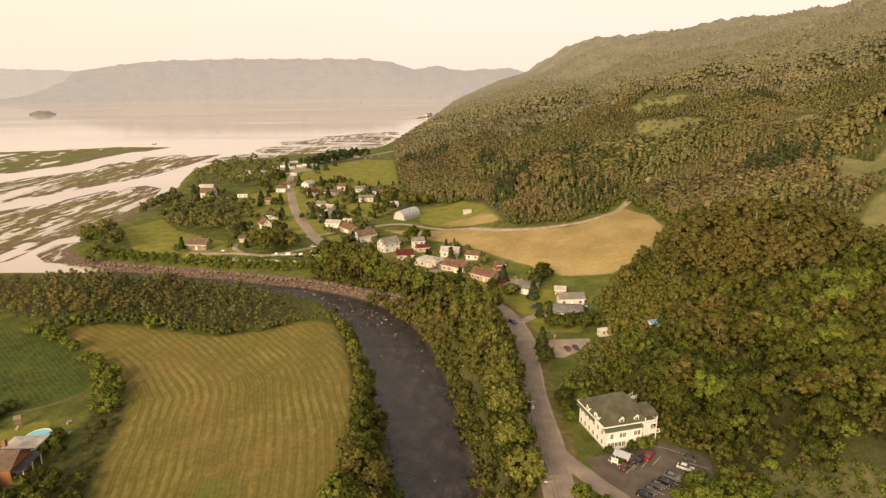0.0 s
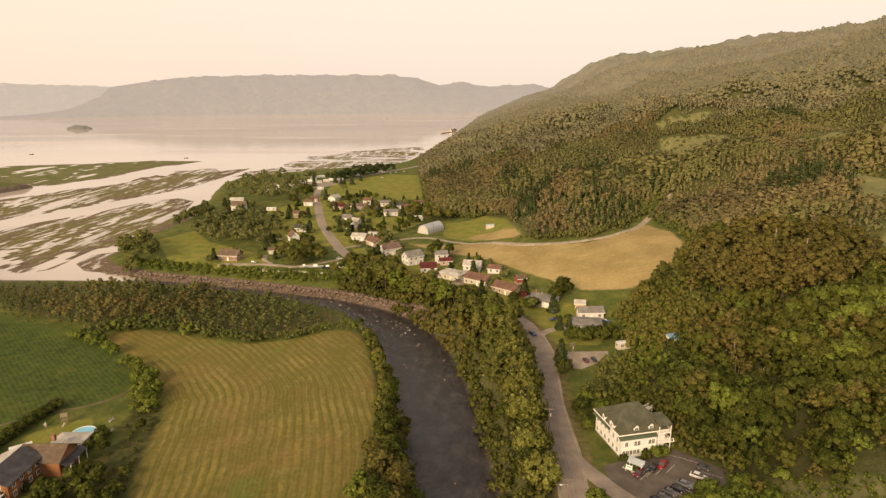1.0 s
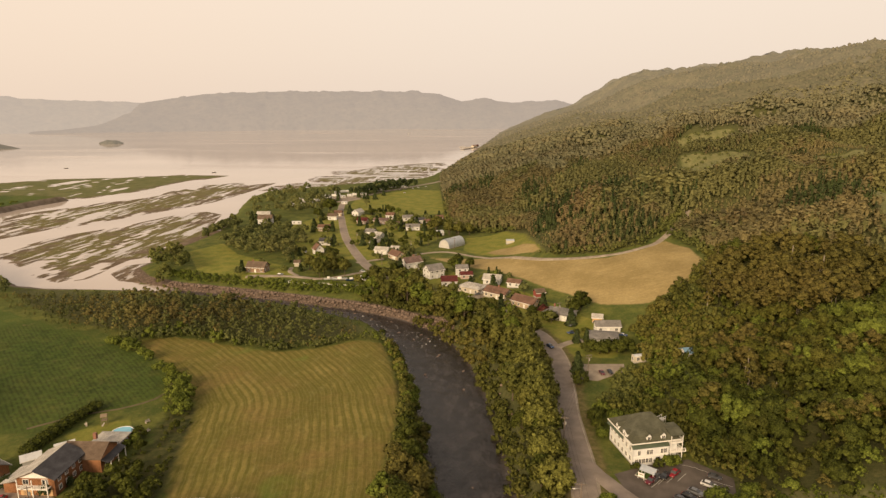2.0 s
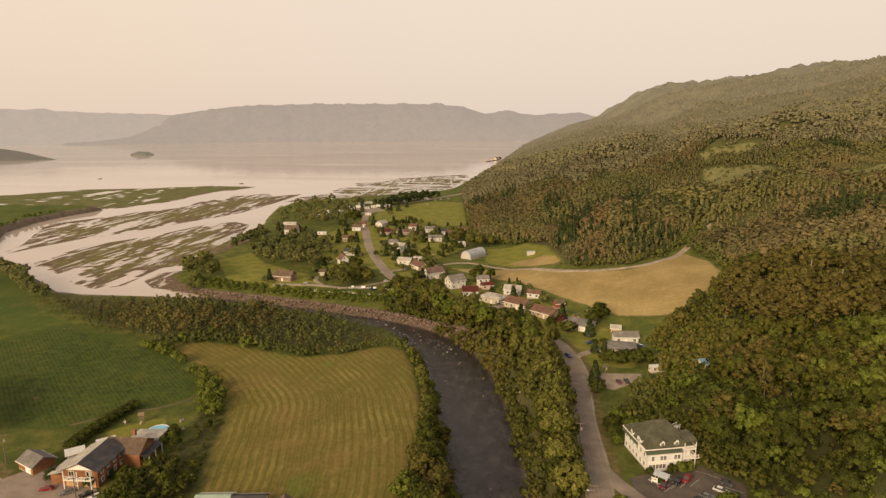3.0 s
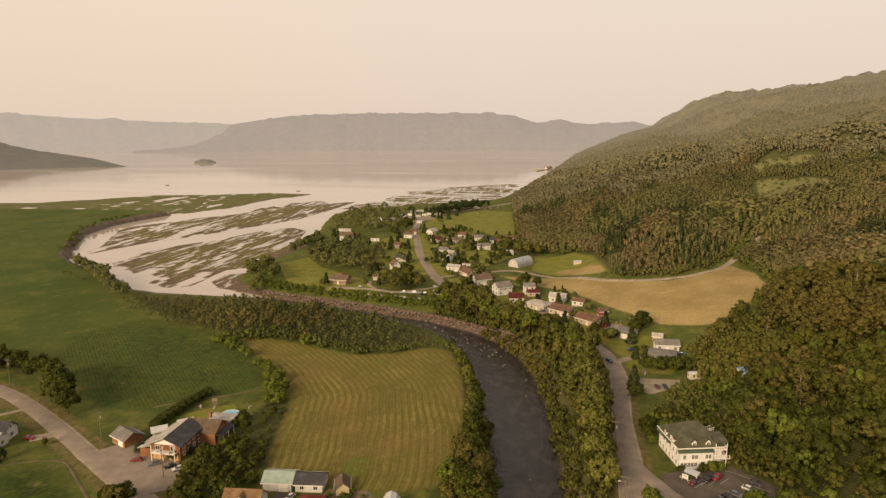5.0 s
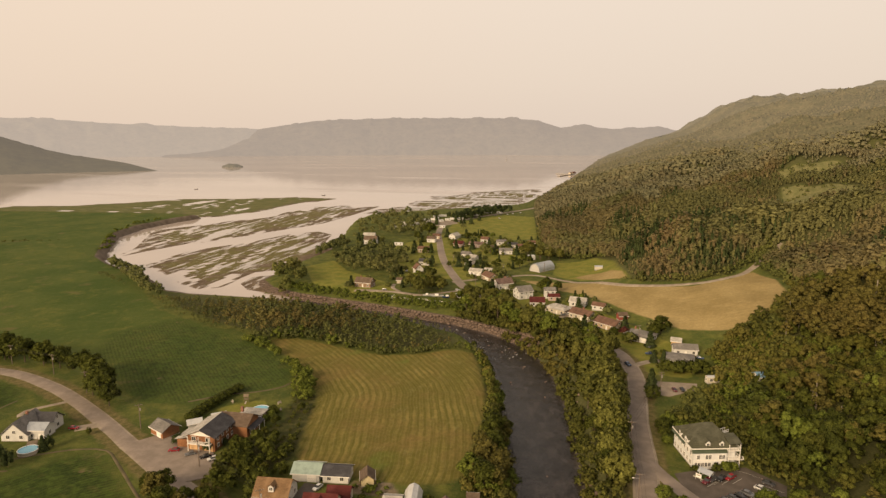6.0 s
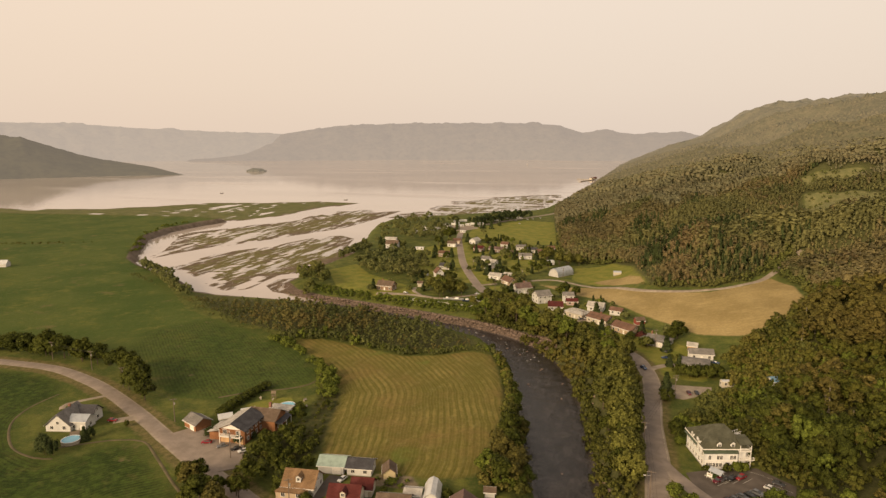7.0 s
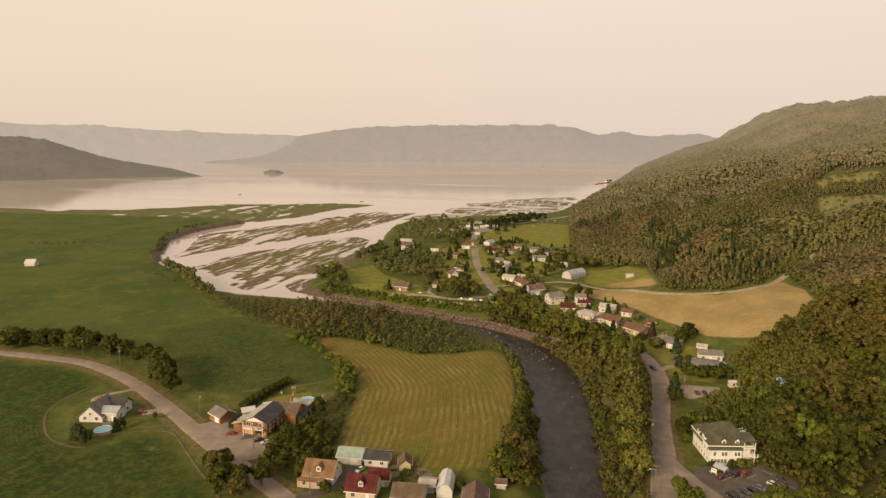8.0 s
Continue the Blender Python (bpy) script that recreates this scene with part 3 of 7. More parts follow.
def empty(name, m):
    ob = new(name)
    ob.matrix_basis = m
    return ob


_mesh_store = {}


def window_meshes(w, h):
    key = ("window", round(w, 2), round(h, 2))
    if key not in _mesh_store:
        bm = bmesh.new()
        for sx, sz, x, z in ((w + 0.2, 0.1, 0, -0.1), (w + 0.2, 0.1, 0, h), (0.1, h, -w / 2 - 0.05, 0), (0.1, h, w / 2 + 0.05, 0), (0.05, h, 0, 0)):
            box(sx, 0.12, sz, x, -0.02, z, bm)
        frame_me = bpy.data.meshes.new("window_frame")
        bm.to_mesh(frame_me)
        bm.free()
        frame_me.materials.append(TRIM)
        bm = box(w, 0.05, h, 0, 0, 0)
        pane = bpy.data.meshes.new("pane")
        bm.to_mesh(pane)
        bm.free()
        pane.materials.append(GLASS)
        _mesh_store[key] = frame_me, pane
    return _mesh_store[key]


def window(parent, x, y, z, w=1.1, h=1.2, turn=0.0):
    """A framed window; its outer face looks along -y before the turn."""
    frame_me, pane = window_meshes(w, h)
    ob = part_of("window", frame_me, parent, "", pose(x, y, z, 0, 0, turn))
    part_of("pane", pane, ob)
    return ob


def door(parent, x, y, z=0, w=0.95, h=2.05, turn=0.0, mat=None, name="door"):
    bm = box(w, 0.1, h)
    box(w * 0.6, 0.02, h * 0.3, 0, -0.055, h * 0.55, bm)
    ob = part(name, bm, mat or TRIM, parent, "", pose(x, y, z, 0, 0, turn))
    part("handle", box(0.06, 0.08, 0.06, w * 0.38, -0.08, h * 0.48), CHROME, ob)
    return ob


def roof_mesh(kind, L, W, hw, rise, over=0.5, thick=0.22):
    if kind == "gable":
        s = rise / (W / 2)
        e = W / 2 + over
        z0 = hw - over * s
        return solid([(-e, z0), (0, hw + rise), (e, z0), (e, z0 + thick), (0, hw + rise + thick), (-e, z0 + thick)], -L / 2 - over, L / 2 + over)
    if kind == "arch":
        pts = [(-W / 2 * math.cos(a), hw + rise * math.sin(a)) for a in np.linspace(0, math.pi, 11)]
        inner = [(y * 0.97, hw + (z - hw) * 0.96) for y, z in pts]
        return solid(pts + inner[::-1], -L / 2 - over, L / 2 + over)
    if kind == "gambrel":
        a = [(-W / 2 - over * 0.6, hw - 0.2), (-W * 0.3, hw + rise * 0.68), (0, hw + rise), (W * 0.3, hw + rise * 0.68), (W / 2 + over * 0.6, hw - 0.2)]
        return solid(a + [(y, z + thick) for y, z in a[::-1]], -L / 2 - over, L / 2 + over)
    bm = bmesh.new()
    ex, ey = L / 2 + over, W / 2 + over
    z0 = hw - 0.1
    ridge = max(L / 2 - W / 2, 0.3)
    low = [bm.verts.new(p) for p in ((-ex, -ey, z0), (ex, -ey, z0), (ex, ey, z0), (-ex, ey, z0))]
    top = [bm.verts.new((x, y, z + thick)) for x, y, z in (v.co for v in low)]
    r = [bm.verts.new((-ridge, 0, hw + rise)), bm.verts.new((ridge, 0, hw + rise))]
    bm.faces.new(low[::-1])
    for i in range(4):
        bm.faces.new((low[i], low[(i + 1) % 4], top[(i + 1) % 4], top[i]))
    bm.faces.new((top[0], top[1], r[1], r[0]))
    bm.faces.new((top[2], top[3], r[0], r[1]))
    bm.faces.new((top[1], top[2], r[1]))
    bm.faces.new((top[3], top[0], r[0]))
    return bm


def wall_mesh(kind, L, W, hw, rise):
    if kind == "gable":
        return solid([(-W / 2, -0.6), (-W / 2, hw), (0, hw + rise - 0.02), (W / 2, hw), (W / 2, -0.6)], -L / 2, L / 2)
    if kind == "arch":
        return solid([(-W / 2, -0.6)] + [(-W / 2 * math.cos(a) * 0.96, hw + rise * 0.95 * math.sin(a)) for a in np.linspace(0, math.pi, 11)] + [(W / 2, -0.6)], -L / 2, L / 2)
    if kind == "gambrel":
        return solid([(-W / 2, -0.6), (-W / 2, hw), (-W * 0.3, hw + rise * 0.66), (0, hw + rise - 0.03), (W * 0.3, hw + rise * 0.66), (W / 2, hw), (W / 2, -0.6)], -L / 2, L / 2)
    return box(L, W, hw + 0.6, 0, 0, -0.6)


def house(name, x, y, rot, L, W, hw, kind, rise, wall, roof, label, category="house", group="", windows=True, doors=True, chimney=None, garage=None,
          storeys=1, dormer=0, over=0.5, base=0.0, gable_trim=None):
    """A house: walls, roof, windows on each side, doors, a chimney, garage doors."""
    root = empty(name, spot(x, y, rot, base))
    tagged(root, label, category, group)
    part("wall", wall_mesh(kind, L, W, hw, rise), wall, root)
    part("foundation", box(L + 0.1, W + 0.1, 0.9, 0, 0, -0.65), CONCRETE, root)
    top = part("roof", roof_mesh(kind, L, W, hw, rise, over), roof, root)
    if kind in ("gable", "gambrel") and over > 0.3:
        for side in (-1, 1):
            part("fascia", box(L + over * 2 + 0.04, 0.06, 0.24, 0, side * (W / 2 + over + 0.03), hw - over * rise / (W / 2) * (1 if kind == "gable" else 0.3)), TRIM, root)
    if chimney:
        cx, cy = chimney
        part("chimney", box(0.7, 0.7, rise + 1.0, cx, cy, hw), plain_brick(), top)
    if windows:
        count = max(2, int(L / 3.2))
        for s in range(storeys):
            z = 0.95 + s * 2.6
            for i in range(count):
                px = -L / 2 + L * (i + 0.5) / count
                if doors and s == 0 and i == count // 2:
                    door(root, px, -W / 2 - 0.03, 0)
                elif not (garage and s == 0 and abs(px - garage) < 2.2):
                    window(root, px, -W / 2 - 0.03, z)
                window(root, px, W / 2 + 0.03, z, turn=180)
            for side in (-1, 1):
                for py in ((-W / 4, W / 4) if W > 6 else (0,)):
                    window(root, side * (L / 2 + 0.03), py, z, turn=90 * side)
        if kind in ("gable", "gambrel") and rise > 2.0:
            for side in (-1, 1):
                window(root, side * (L / 2 + 0.03), 0, hw + 0.3, 0.9, 1.0, 90 * side)
    if garage:
        g = part("garage_door", box(2.7, 0.1, 2.2), TRIM, root, "white sectional garage door", pose(garage, -W / 2 - 0.04, 0))
        part("panel", box(2.5, 0.03, 0.05, 0, -0.06, 1.1), CONCRETE, g)
    for i in range(dormer):
        px = (i - (dormer - 1) / 2) * 3.0
        add_dormer(root, px, -W / 4, hw + rise * 0.42, roof, wall)
    return root


def add_dormer(root, x, y, z, roof, wall, w=1.5, turn=0.0):
    d = part("dormer", solid([(-w / 2, -0.4), (-w / 2, 1.15), (0, 1.75), (w / 2, 1.15), (w / 2, -0.4)], -1.2, 1.2), wall, root, "", pose(x, y, z, 0, 0, turn + 90))
    part("dormer_roof", roof_mesh("gable", 2.4, w, 1.15, 0.6, 0.18, 0.1), roof, d)
    f, p = window_meshes(0.8, 0.85)
    part_of("window", f, d, "", pose(-1.23, 0, 0.1, 0, 0, -90))
    part_of("pane", p, d, "", pose(-1.23, 0, 0.1, 0, 0, -90))


def plain_brick():
    if "brick" not in _mesh_store:
        _mesh_store["brick"] = shingles("chimney_brick", (0.25, 0.12, 0.08), 0.09)
    return _mesh_store["brick"]


def car(x, y, rot, paint, label, long=4.5, tall=1.5, dz=0.0):
    """A parked car: body, cabin with glass, wheels, lamps."""
    key = ("car", paint, long, tall)
    m = spot(x, y, rot, dz) @ Matrix.Scale(0.88, 4)
    if key in _mesh_store:
        return tagged(copy_thing(_mesh_store[key], m), label)
    root = tagged(empty("car", m), label, "car", "parked cars")
    _mesh_store[key] = root
    h, a = long / 2, tall
    body = solid([(-h, 0.35), (-h, 0.72), (-h * 0.95, 0.86), (-h * 0.45, 0.95), (h * 0.85, 0.97), (h, 0.85), (h, 0.4), (h * 0.9, 0.26), (-h * 0.9, 0.26)], -0.88, 0.88)
    bmesh.ops.bevel(body, geom=body.edges[:], offset=0.07, segments=1, affect="EDGES")
    part("body", body, PAINT[paint], root)
    cab = bmesh.new()
    pts = [(-h * 0.48, 0.93, 0.80), (-h * 0.12, a - 0.06, 0.66), (h * 0.55, a - 0.04, 0.66), (h * 0.86, 0.95, 0.80)]
    rows = [[cab.verts.new((s * w, yy, z)) for yy, z, w in pts] for s in (-1, 1)]
    for i in range(3):
        cab.faces.new((rows[0][i], rows[0][i + 1], rows[1][i + 1], rows[1][i]))
    cab.faces.new(rows[0])
    cab.faces.new(rows[1][::-1])
    cab.faces.new((rows[0][3], rows[0][0], rows[1][0], rows[1][3]))
    bmesh.ops.recalc_face_normals(cab, faces=cab.faces)
    part("glazing", cab, GLASS, root, "dark tinted car windows")
    roof = box(1.26, h * 0.66, 0.06, 0, h * 0.215, a - 0.06, bevel=0.02)
    part("roof", roof, PAINT[paint], root)
    for sx in (-1, 1):
        for sy in (-0.62, 0.62):
            bm = tube(0.33, 0.22, 0, 0, -0.11, 14)
            w = part("wheel", bm, RUBBER, root, "", pose(sx * 0.80, sy * h, 0.33, 0, 90, 0))
            part("rim", tube(0.19, 0.24, 0, 0, -0.12, 10), CHROME, w)
        part("headlight", box(0.34, 0.1, 0.16, sx * 0.62, -h + 0.02, 0.62), CHROME, root)
        part("tail_light", box(0.25, 0.08, 0.2, sx * 0.66, h - 0.02, 0.65), LAMP_RED, root)
    return root


def strip(line, width, name, material, lift=0.12, step_m=3.0, label="", across=5):
    """A road draped on the ground along a smooth line."""
    pts = [Vector((*p, 0)) for p in line]
    path = []
    for i in range(len(pts) - 1):
        p0, p1, p2, p3 = pts[max(i - 1, 0)], pts[i], pts[i + 1], pts[min(i + 2, len(pts) - 1)]
        n = max(2, int((p2 - p1).length / step_m))
        for k in range(n):
            s = k / n
            path.append(0.5 * ((2 * p1) + (p2 - p0) * s + (2 * p0 - 5 * p1 + 4 * p2 - p3) * s * s + (3 * p1 - p0 - 3 * p2 + p3) * s ** 3))
    path.append(pts[-1])
    xy = np.array([p[:2] for p in path])
    d = np.gradient(xy, axis=0)
    d /= np.linalg.norm(d, axis=1)[:, None] + 1e-9
    nrm = np.stack([d[:, 1], -d[:, 0]], 1)
    wv = np.full(len(xy), width) if np.isscalar(width) else np.interp(np.linspace(0, 1, len(xy)), np.linspace(0, 1, len(width)), width)
    offs = np.linspace(-0.5, 0.5, across)
    ragged = (fbm(np.arange(len(xy)) / 3.0, np.zeros(len(xy)), 5) - 0.5) * 0.5
    rows = []
    for o in offs:
        q = xy + nrm * (o * (wv + ragged))[:, None]
        z = height(q[:, 0], q[:, 1]) + lift * (1.0 if abs(o) < 0.49 else -0.6)
        rows.append(np.column_stack([q, z]))
    V = np.stack(rows, 1)
    n = len(xy)
    # a road bed is level across
    V[:, :, 2] = np.where(np.abs(offs)[None, :] < 0.49, V[:, 1:-1, 2].max(1)[:, None], V[:, :, 2])
    idx = np.arange(n * across).reshape(n, across)
    quads = np.stack([idx[:-1, :-1], idx[:-1, 1:], idx[1:, 1:], idx[1:, :-1]], -1).reshape(-1, 4)
    ob = new(name, mesh_of(name, V.reshape(-1, 3) * PLAN, quads, mats=[material]))
    return tagged(ob, label, kind="structure")


def apron(ring, name, material, lift=0.14, label=""):
    """A paved or gravelled patch on level ground."""
    bm = bmesh.new()
    zs = max(at_ground(px, py) for px, py in ring) + lift
    top = [bm.verts.new((px * PLAN, py * PLAN, zs)) for px, py in ring]
    low = [bm.verts.new((px * PLAN, py * PLAN, zs - 1.2)) for px, py in ring]
    bm.faces.new(top)
    for i in range(len(ring)):
        bm.faces.new((top[i], low[i], low[(i + 1) % len(ring)], top[(i + 1) % len(ring)]))
    bmesh.ops.recalc_face_normals(bm, faces=bm.faces)
    me = bpy.data.meshes.new(name)
    bm.to_mesh(me)
    bm.free()
    me.materials.append(material)
    return tagged(new(name, me), label, kind="structure")


# ---- trees ----
rng = np.random.default_rng(7)


def ball(n=1):
    bm = bmesh.new()
    bmesh.ops.create_icosphere(bm, subdivisions=n, radius=1)
    v = np.array([q.co[:] for q in bm.verts])
    f = np.array([[q.index for q in t.verts] for t in bm.faces])
    bm.free()
    return v, f


BALL0, BALL1, BALL2 = ball(0), ball(1), ball(2)


def dome(seed, n, wide=0.42, leaf=0.045, lobes=15, base=0.30):
    """A broadleaf crown of a closed wood: lobes set over a dome, leafy outside, dark between. One metre high."""
    r = np.random.default_rng(seed)
    i = np.arange(lobes) + 0.5
    up = 1.0 - i / lobes * 1.25
    a = i * 2.39996 + r.random(lobes) * 0.7
    flat = np.sqrt(np.clip(1 - up ** 2, 0.02, 1))
    D = np.column_stack([np.cos(a) * flat, np.sin(a) * flat, up])
    half = (1 - base) / 2
    mid = np.array([0, 0, base + half * 0.9])
    size = np.array([wide, wide, half])
    reach = 0.55 + 0.30 * r.random((lobes, 1))
    cs = mid + D * size * reach
    rs = wide * (0.24 + 0.24 * r.random(lobes))
    v, f = BALL0
    V, T, S = [], [], []
    for k in range(lobes):
        V.append(v * rs[k] * 0.84 * (0.86 + 0.28 * r.random((len(v), 1))) * np.array([1, 1, 1.05]) + cs[k])
        T.append(f + k * len(v))
        S.append(v * 0.8 + D[k] * 0.6 + np.array([0, 0, 0.25]))
    which = r.choice(lobes, n, p=rs ** 2 / (rs ** 2).sum())
    d = r.normal(size=(n, 3)) + D[which] * 0.9 + np.array([0, 0, 0.35])
    d /= np.linalg.norm(d, axis=1)[:, None]
    C = cs[which] + d * rs[which, None] * (0.80 + 0.60 * r.random((n, 1)) ** 1.5)
    N = d + r.normal(size=(n, 3)) * 0.5
    N /= np.linalg.norm(N, axis=1)[:, None]
    A = np.cross(N, r.normal(size=(n, 3)))
    A /= np.linalg.norm(A, axis=1)[:, None] + 1e-9
    B = np.cross(N, A)
    s = leaf * (0.5 + 0.9 * r.random((n, 1)))
    q = np.stack([C - A * s, C - B * s * 0.75, C + A * s, C + B * s * 0.75], 1).reshape(-1, 3)
    S.append(np.repeat(d * 0.75 + D[which] * 0.45 + np.array([0, 0, 0.2]) + r.normal(size=(n, 3)) * 0.5, 4, 0))
    S = np.concatenate(S)
    k = lobes * len(v)
    return np.concatenate(V + [q]), np.arange(n * 4).reshape(n, 4) + k, np.concatenate(T), S / (np.linalg.norm(S, axis=1)[:, None] + 1e-9)


def crown(kind, n, seed, lobes=12, leaf=0.1):
    """A crown one metre high and about as wide as its kind. Returns vertices, quads, triangles, normals."""
    if kind != "spruce":
        wide, base = {"broad": (0.33, 0.16), "tall": (0.23, 0.2), "willow": (0.46, 0.08), "bush": (0.62, -0.05)}[kind]
        return dome(seed, n, wide, leaf, lobes, base)
    r = np.random.default_rng(seed)
    h = r.random(n) ** 1.3
    a = r.random(n) * 6.283
    rad = 0.19 * (1 - h) * (0.8 + 0.35 * np.sin(h * 60)) + 0.012
    C = np.column_stack([np.cos(a) * rad, np.sin(a) * rad, 0.04 + h * 0.96])
    N = np.column_stack([np.cos(a), np.sin(a), np.full(n, 0.5)])
    v, f = BALL1
    body = np.column_stack([v[:, :2] * (0.16 * (1 - (v[:, 2:] + 1) / 2) + 0.01), 0.05 + (v[:, 2] + 1) * 0.44])
    S = N * 0.75 + (C - np.array([0, 0, 0.5])) * 1.1 + r.normal(size=(n, 3)) * 0.3 + np.array([0, 0, 0.4])
    N = N + r.normal(size=(n, 3)) * 0.4
    N /= np.linalg.norm(N, axis=1)[:, None]
    A = np.cross(N, r.normal(size=(n, 3)))
    A /= np.linalg.norm(A, axis=1)[:, None] + 1e-9
    B = np.cross(N, A)
    s = leaf * (0.55 + 0.9 * r.random((n, 1)))
    q = np.stack([C - A * s, C - B * s * 0.75, C + A * s, C + B * s * 0.75], 1).reshape(-1, 3)
    S = np.concatenate([v * np.array([1, 1, 0.3]) + np.array([0, 0, 0.3]), np.repeat(S, 4, 0)])
    return np.concatenate([body, q]), np.arange(n * 4).reshape(n, 4) + len(v), f, S / (np.linalg.norm(S, axis=1)[:, None] + 1e-9)


def scatter(name, templates, xy, high, material, label, category="trees", wide=None, sink=0.0, mixed=0.8):
    """Many trees of a wood in one mesh: each template takes its share of the places."""
    z = height(xy[:, 0], xy[:, 1]) - sink
    turn = rng.random(len(xy)) * 6.283
    pick = rng.integers(0, len(templates), len(xy))
    tint_t = np.clip(fbm(xy[:, 0] / 38, xy[:, 1] / 38, 31, 3) * 2.4 - 0.7 + (rng.random(len(xy)) - 0.5) * mixed, 0, 1)
    dry_t = np.clip(fbm(xy[:, 0] / 50, xy[:, 1] / 50, 41, 3) * 2.4 - 0.75 + (rng.random(len(xy)) - 0.5) * mixed, 0, 1)
    wide = np.ones(len(xy)) if wide is None else wide
    VV, QQ, TT, NN, tint, dry, base = [], [], [], [], [], [], 0
    for i, (v, q, t, nn) in enumerate(templates):
        k = np.where(pick == i)[0]
        if not len(k):
            continue
        c, s = np.cos(turn[k])[:, None], np.sin(turn[k])[:, None]
        hx = (high[k] * wide[k])[:, None]
        X = (v[None, :, 0] * c - v[None, :, 1] * s) * hx + xy[k, 0][:, None]
        Y = (v[None, :, 0] * s + v[None, :, 1] * c) * hx + xy[k, 1][:, None]
        Z = v[None, :, 2] * high[k][:, None] + z[k][:, None]
        VV.append(np.stack([X, Y, Z], -1).reshape(-1, 3))
        if nn is not None:
            NN.append(np.stack([nn[None, :, 0] * c - nn[None, :, 1] * s, nn[None, :, 0] * s + nn[None, :, 1] * c, nn[None, :, 2] + 0 * c], -1).reshape(-1, 3))
        off = (np.arange(len(k)) * len(v) + base)[:, None, None]
        QQ.append((q[None] + off).reshape(-1, 4))
        TT.append((t[None] + off).reshape(-1, 3))
        tint.append(np.repeat(tint_t[k], len(v)))
        dry.append(np.repeat(dry_t[k], len(v)))
        base += len(v) * len(k)
    me = mesh_of(name, np.concatenate(VV) * PLAN, np.concatenate(QQ), np.concatenate(TT), [material], {"tint": np.concatenate(tint), "dry": np.concatenate(dry)}, np.concatenate(NN) if NN else None)
    return tagged(new(name, me), label, category, kind="stuff")


def places(x0, x1, y0, y1, gap, keep, jitter=0.45):
    """Jittered places on a grid, where keep(x, y) holds."""
    gx, gy = np.meshgrid(np.arange(x0, x1, gap), np.arange(y0, y1, gap))
    gx = gx.ravel() + (rng.random(gx.size) - 0.5) * 2 * jitter * gap
    gy = gy.ravel() + (rng.random(gy.size) - 0.5) * 2 * jitter * gap
    k = keep(gx, gy)
    return np.column_stack([gx[k], gy[k]])


_tree_store = {}


def tree(x, y, high, kind="broad", leaf_set="broad", label="", seed=0, wide=1.0, category="tree", name="tree", group="", n=900, leaf=0.055):
    """One tree of its own: tapered trunk with limbs, and a crown of leaf clumps."""
    key = (kind, leaf_set, seed % 4, n)
    m = spot(x, y, 0, -0.1) @ Matrix.Rotation(seed * 1.7 + x, 4, "Z")
    high = high * PLAN
    if key not in _tree_store:
        v, q, t, nn = crown(kind, n, 100 + seed % 4, 12, leaf)
        tint = np.full(len(v), [0.2, 0.5, 0.75, 0.95][seed % 4])
        crown_me = mesh_of("crown", v, q, t, [FOLIAGE[leaf_set]], {"tint": tint, "dry": np.full(len(v), 0.3)}, nn)
        bm = tube(0.024, 0.55, n=7, r2=0.010)
        for i in range(5):
            a = i * 1.26
            bmesh.ops.create_cone(bm, segments=5, radius1=0.009, radius2=0.003, depth=0.3, matrix=Matrix.Translation((math.cos(a) * 0.08, math.sin(a) * 0.08, 0.38)) @ Euler((0, radians(40), a)).to_matrix().to_4x4())
        trunk_me = bpy.data.meshes.new("trunk")
        bm.to_mesh(trunk_me)
        bm.free()
        trunk_me.materials.append(BARK)
        _tree_store[key] = crown_me, trunk_me
    crown_me, trunk_me = _tree_store[key]
    if name == "tree" and kind in ("spruce", "willow"):
        name = kind
    root = empty(name, m @ Matrix.Diagonal((high * wide, high * wide, high, 1)))
    tagged(root, label, category, group)
    part_of("trunk", trunk_me, root)
    part_of("crown", crown_me, root)
    return root

# ---- the ground, one sheet ----
HAY = [(-132, 197), (-119, 202), (-93, 194), (-75, 189), (-60, 194), (-47, 203), (-38, 200), (-31, 179), (-26, 157), (-24, 145), (-24, 131), (-24, 117),
       (-23, 105), (-28, 100), (-37, 98), (-47, 98), (-60, 100), (-70, 103), (-74, 112), (-79, 131), (-83, 145), (-94, 160), (-110, 177), (-127, 192)]
HAY_EDGE = [(-72, 70), (-72, 103), (-74, 112), (-79, 131), (-83, 145), (-94, 160), (-110, 177), (-135, 196)]
CROP = [(-248, 262), (-213, 229), (-156, 202), (-118, 182), (-102, 165), (-99, 152), (-105, 144), (-115, 136), (-122, 128), (-139, 126), (-163, 141), (-190, 149),
        (-216, 150), (-272, 153), (-700, 150), (-1200, 250), (-1200, 515), (-760, 560), (-600, 580), (-475, 592), (-448, 580), (-452, 505), (-438, 455), (-388, 382), (-362, 352), (-330, 338), (-289, 318), (-262, 300)]
ROWS = [(-156, 202), (-118, 182), (-102, 165), (-99, 152), (-105, 144), (-115, 136), (-122, 128), (-139, 126), (-163, 141), (-185, 149), (-205, 190), (-190, 216)]
SOUTH_ROWS = [(-420, 124), (-242, 130), (-214, 132), (-194, 129), (-180, 118), (-181, 107), (-176, 95), (-160, 82), (-142, 77), (-134, 93), (-125, 92), (-105, 79),
              (-88, 66), (-80, 20), (-420, 20)]
YARD = [(-168, 92), (-175, 103), (-170, 114), (-160, 120), (-138, 106), (-129, 102), (-134, 98), (-140, 92), (-145, 86), (-146, 82), (-151, 83), (-160, 86)]
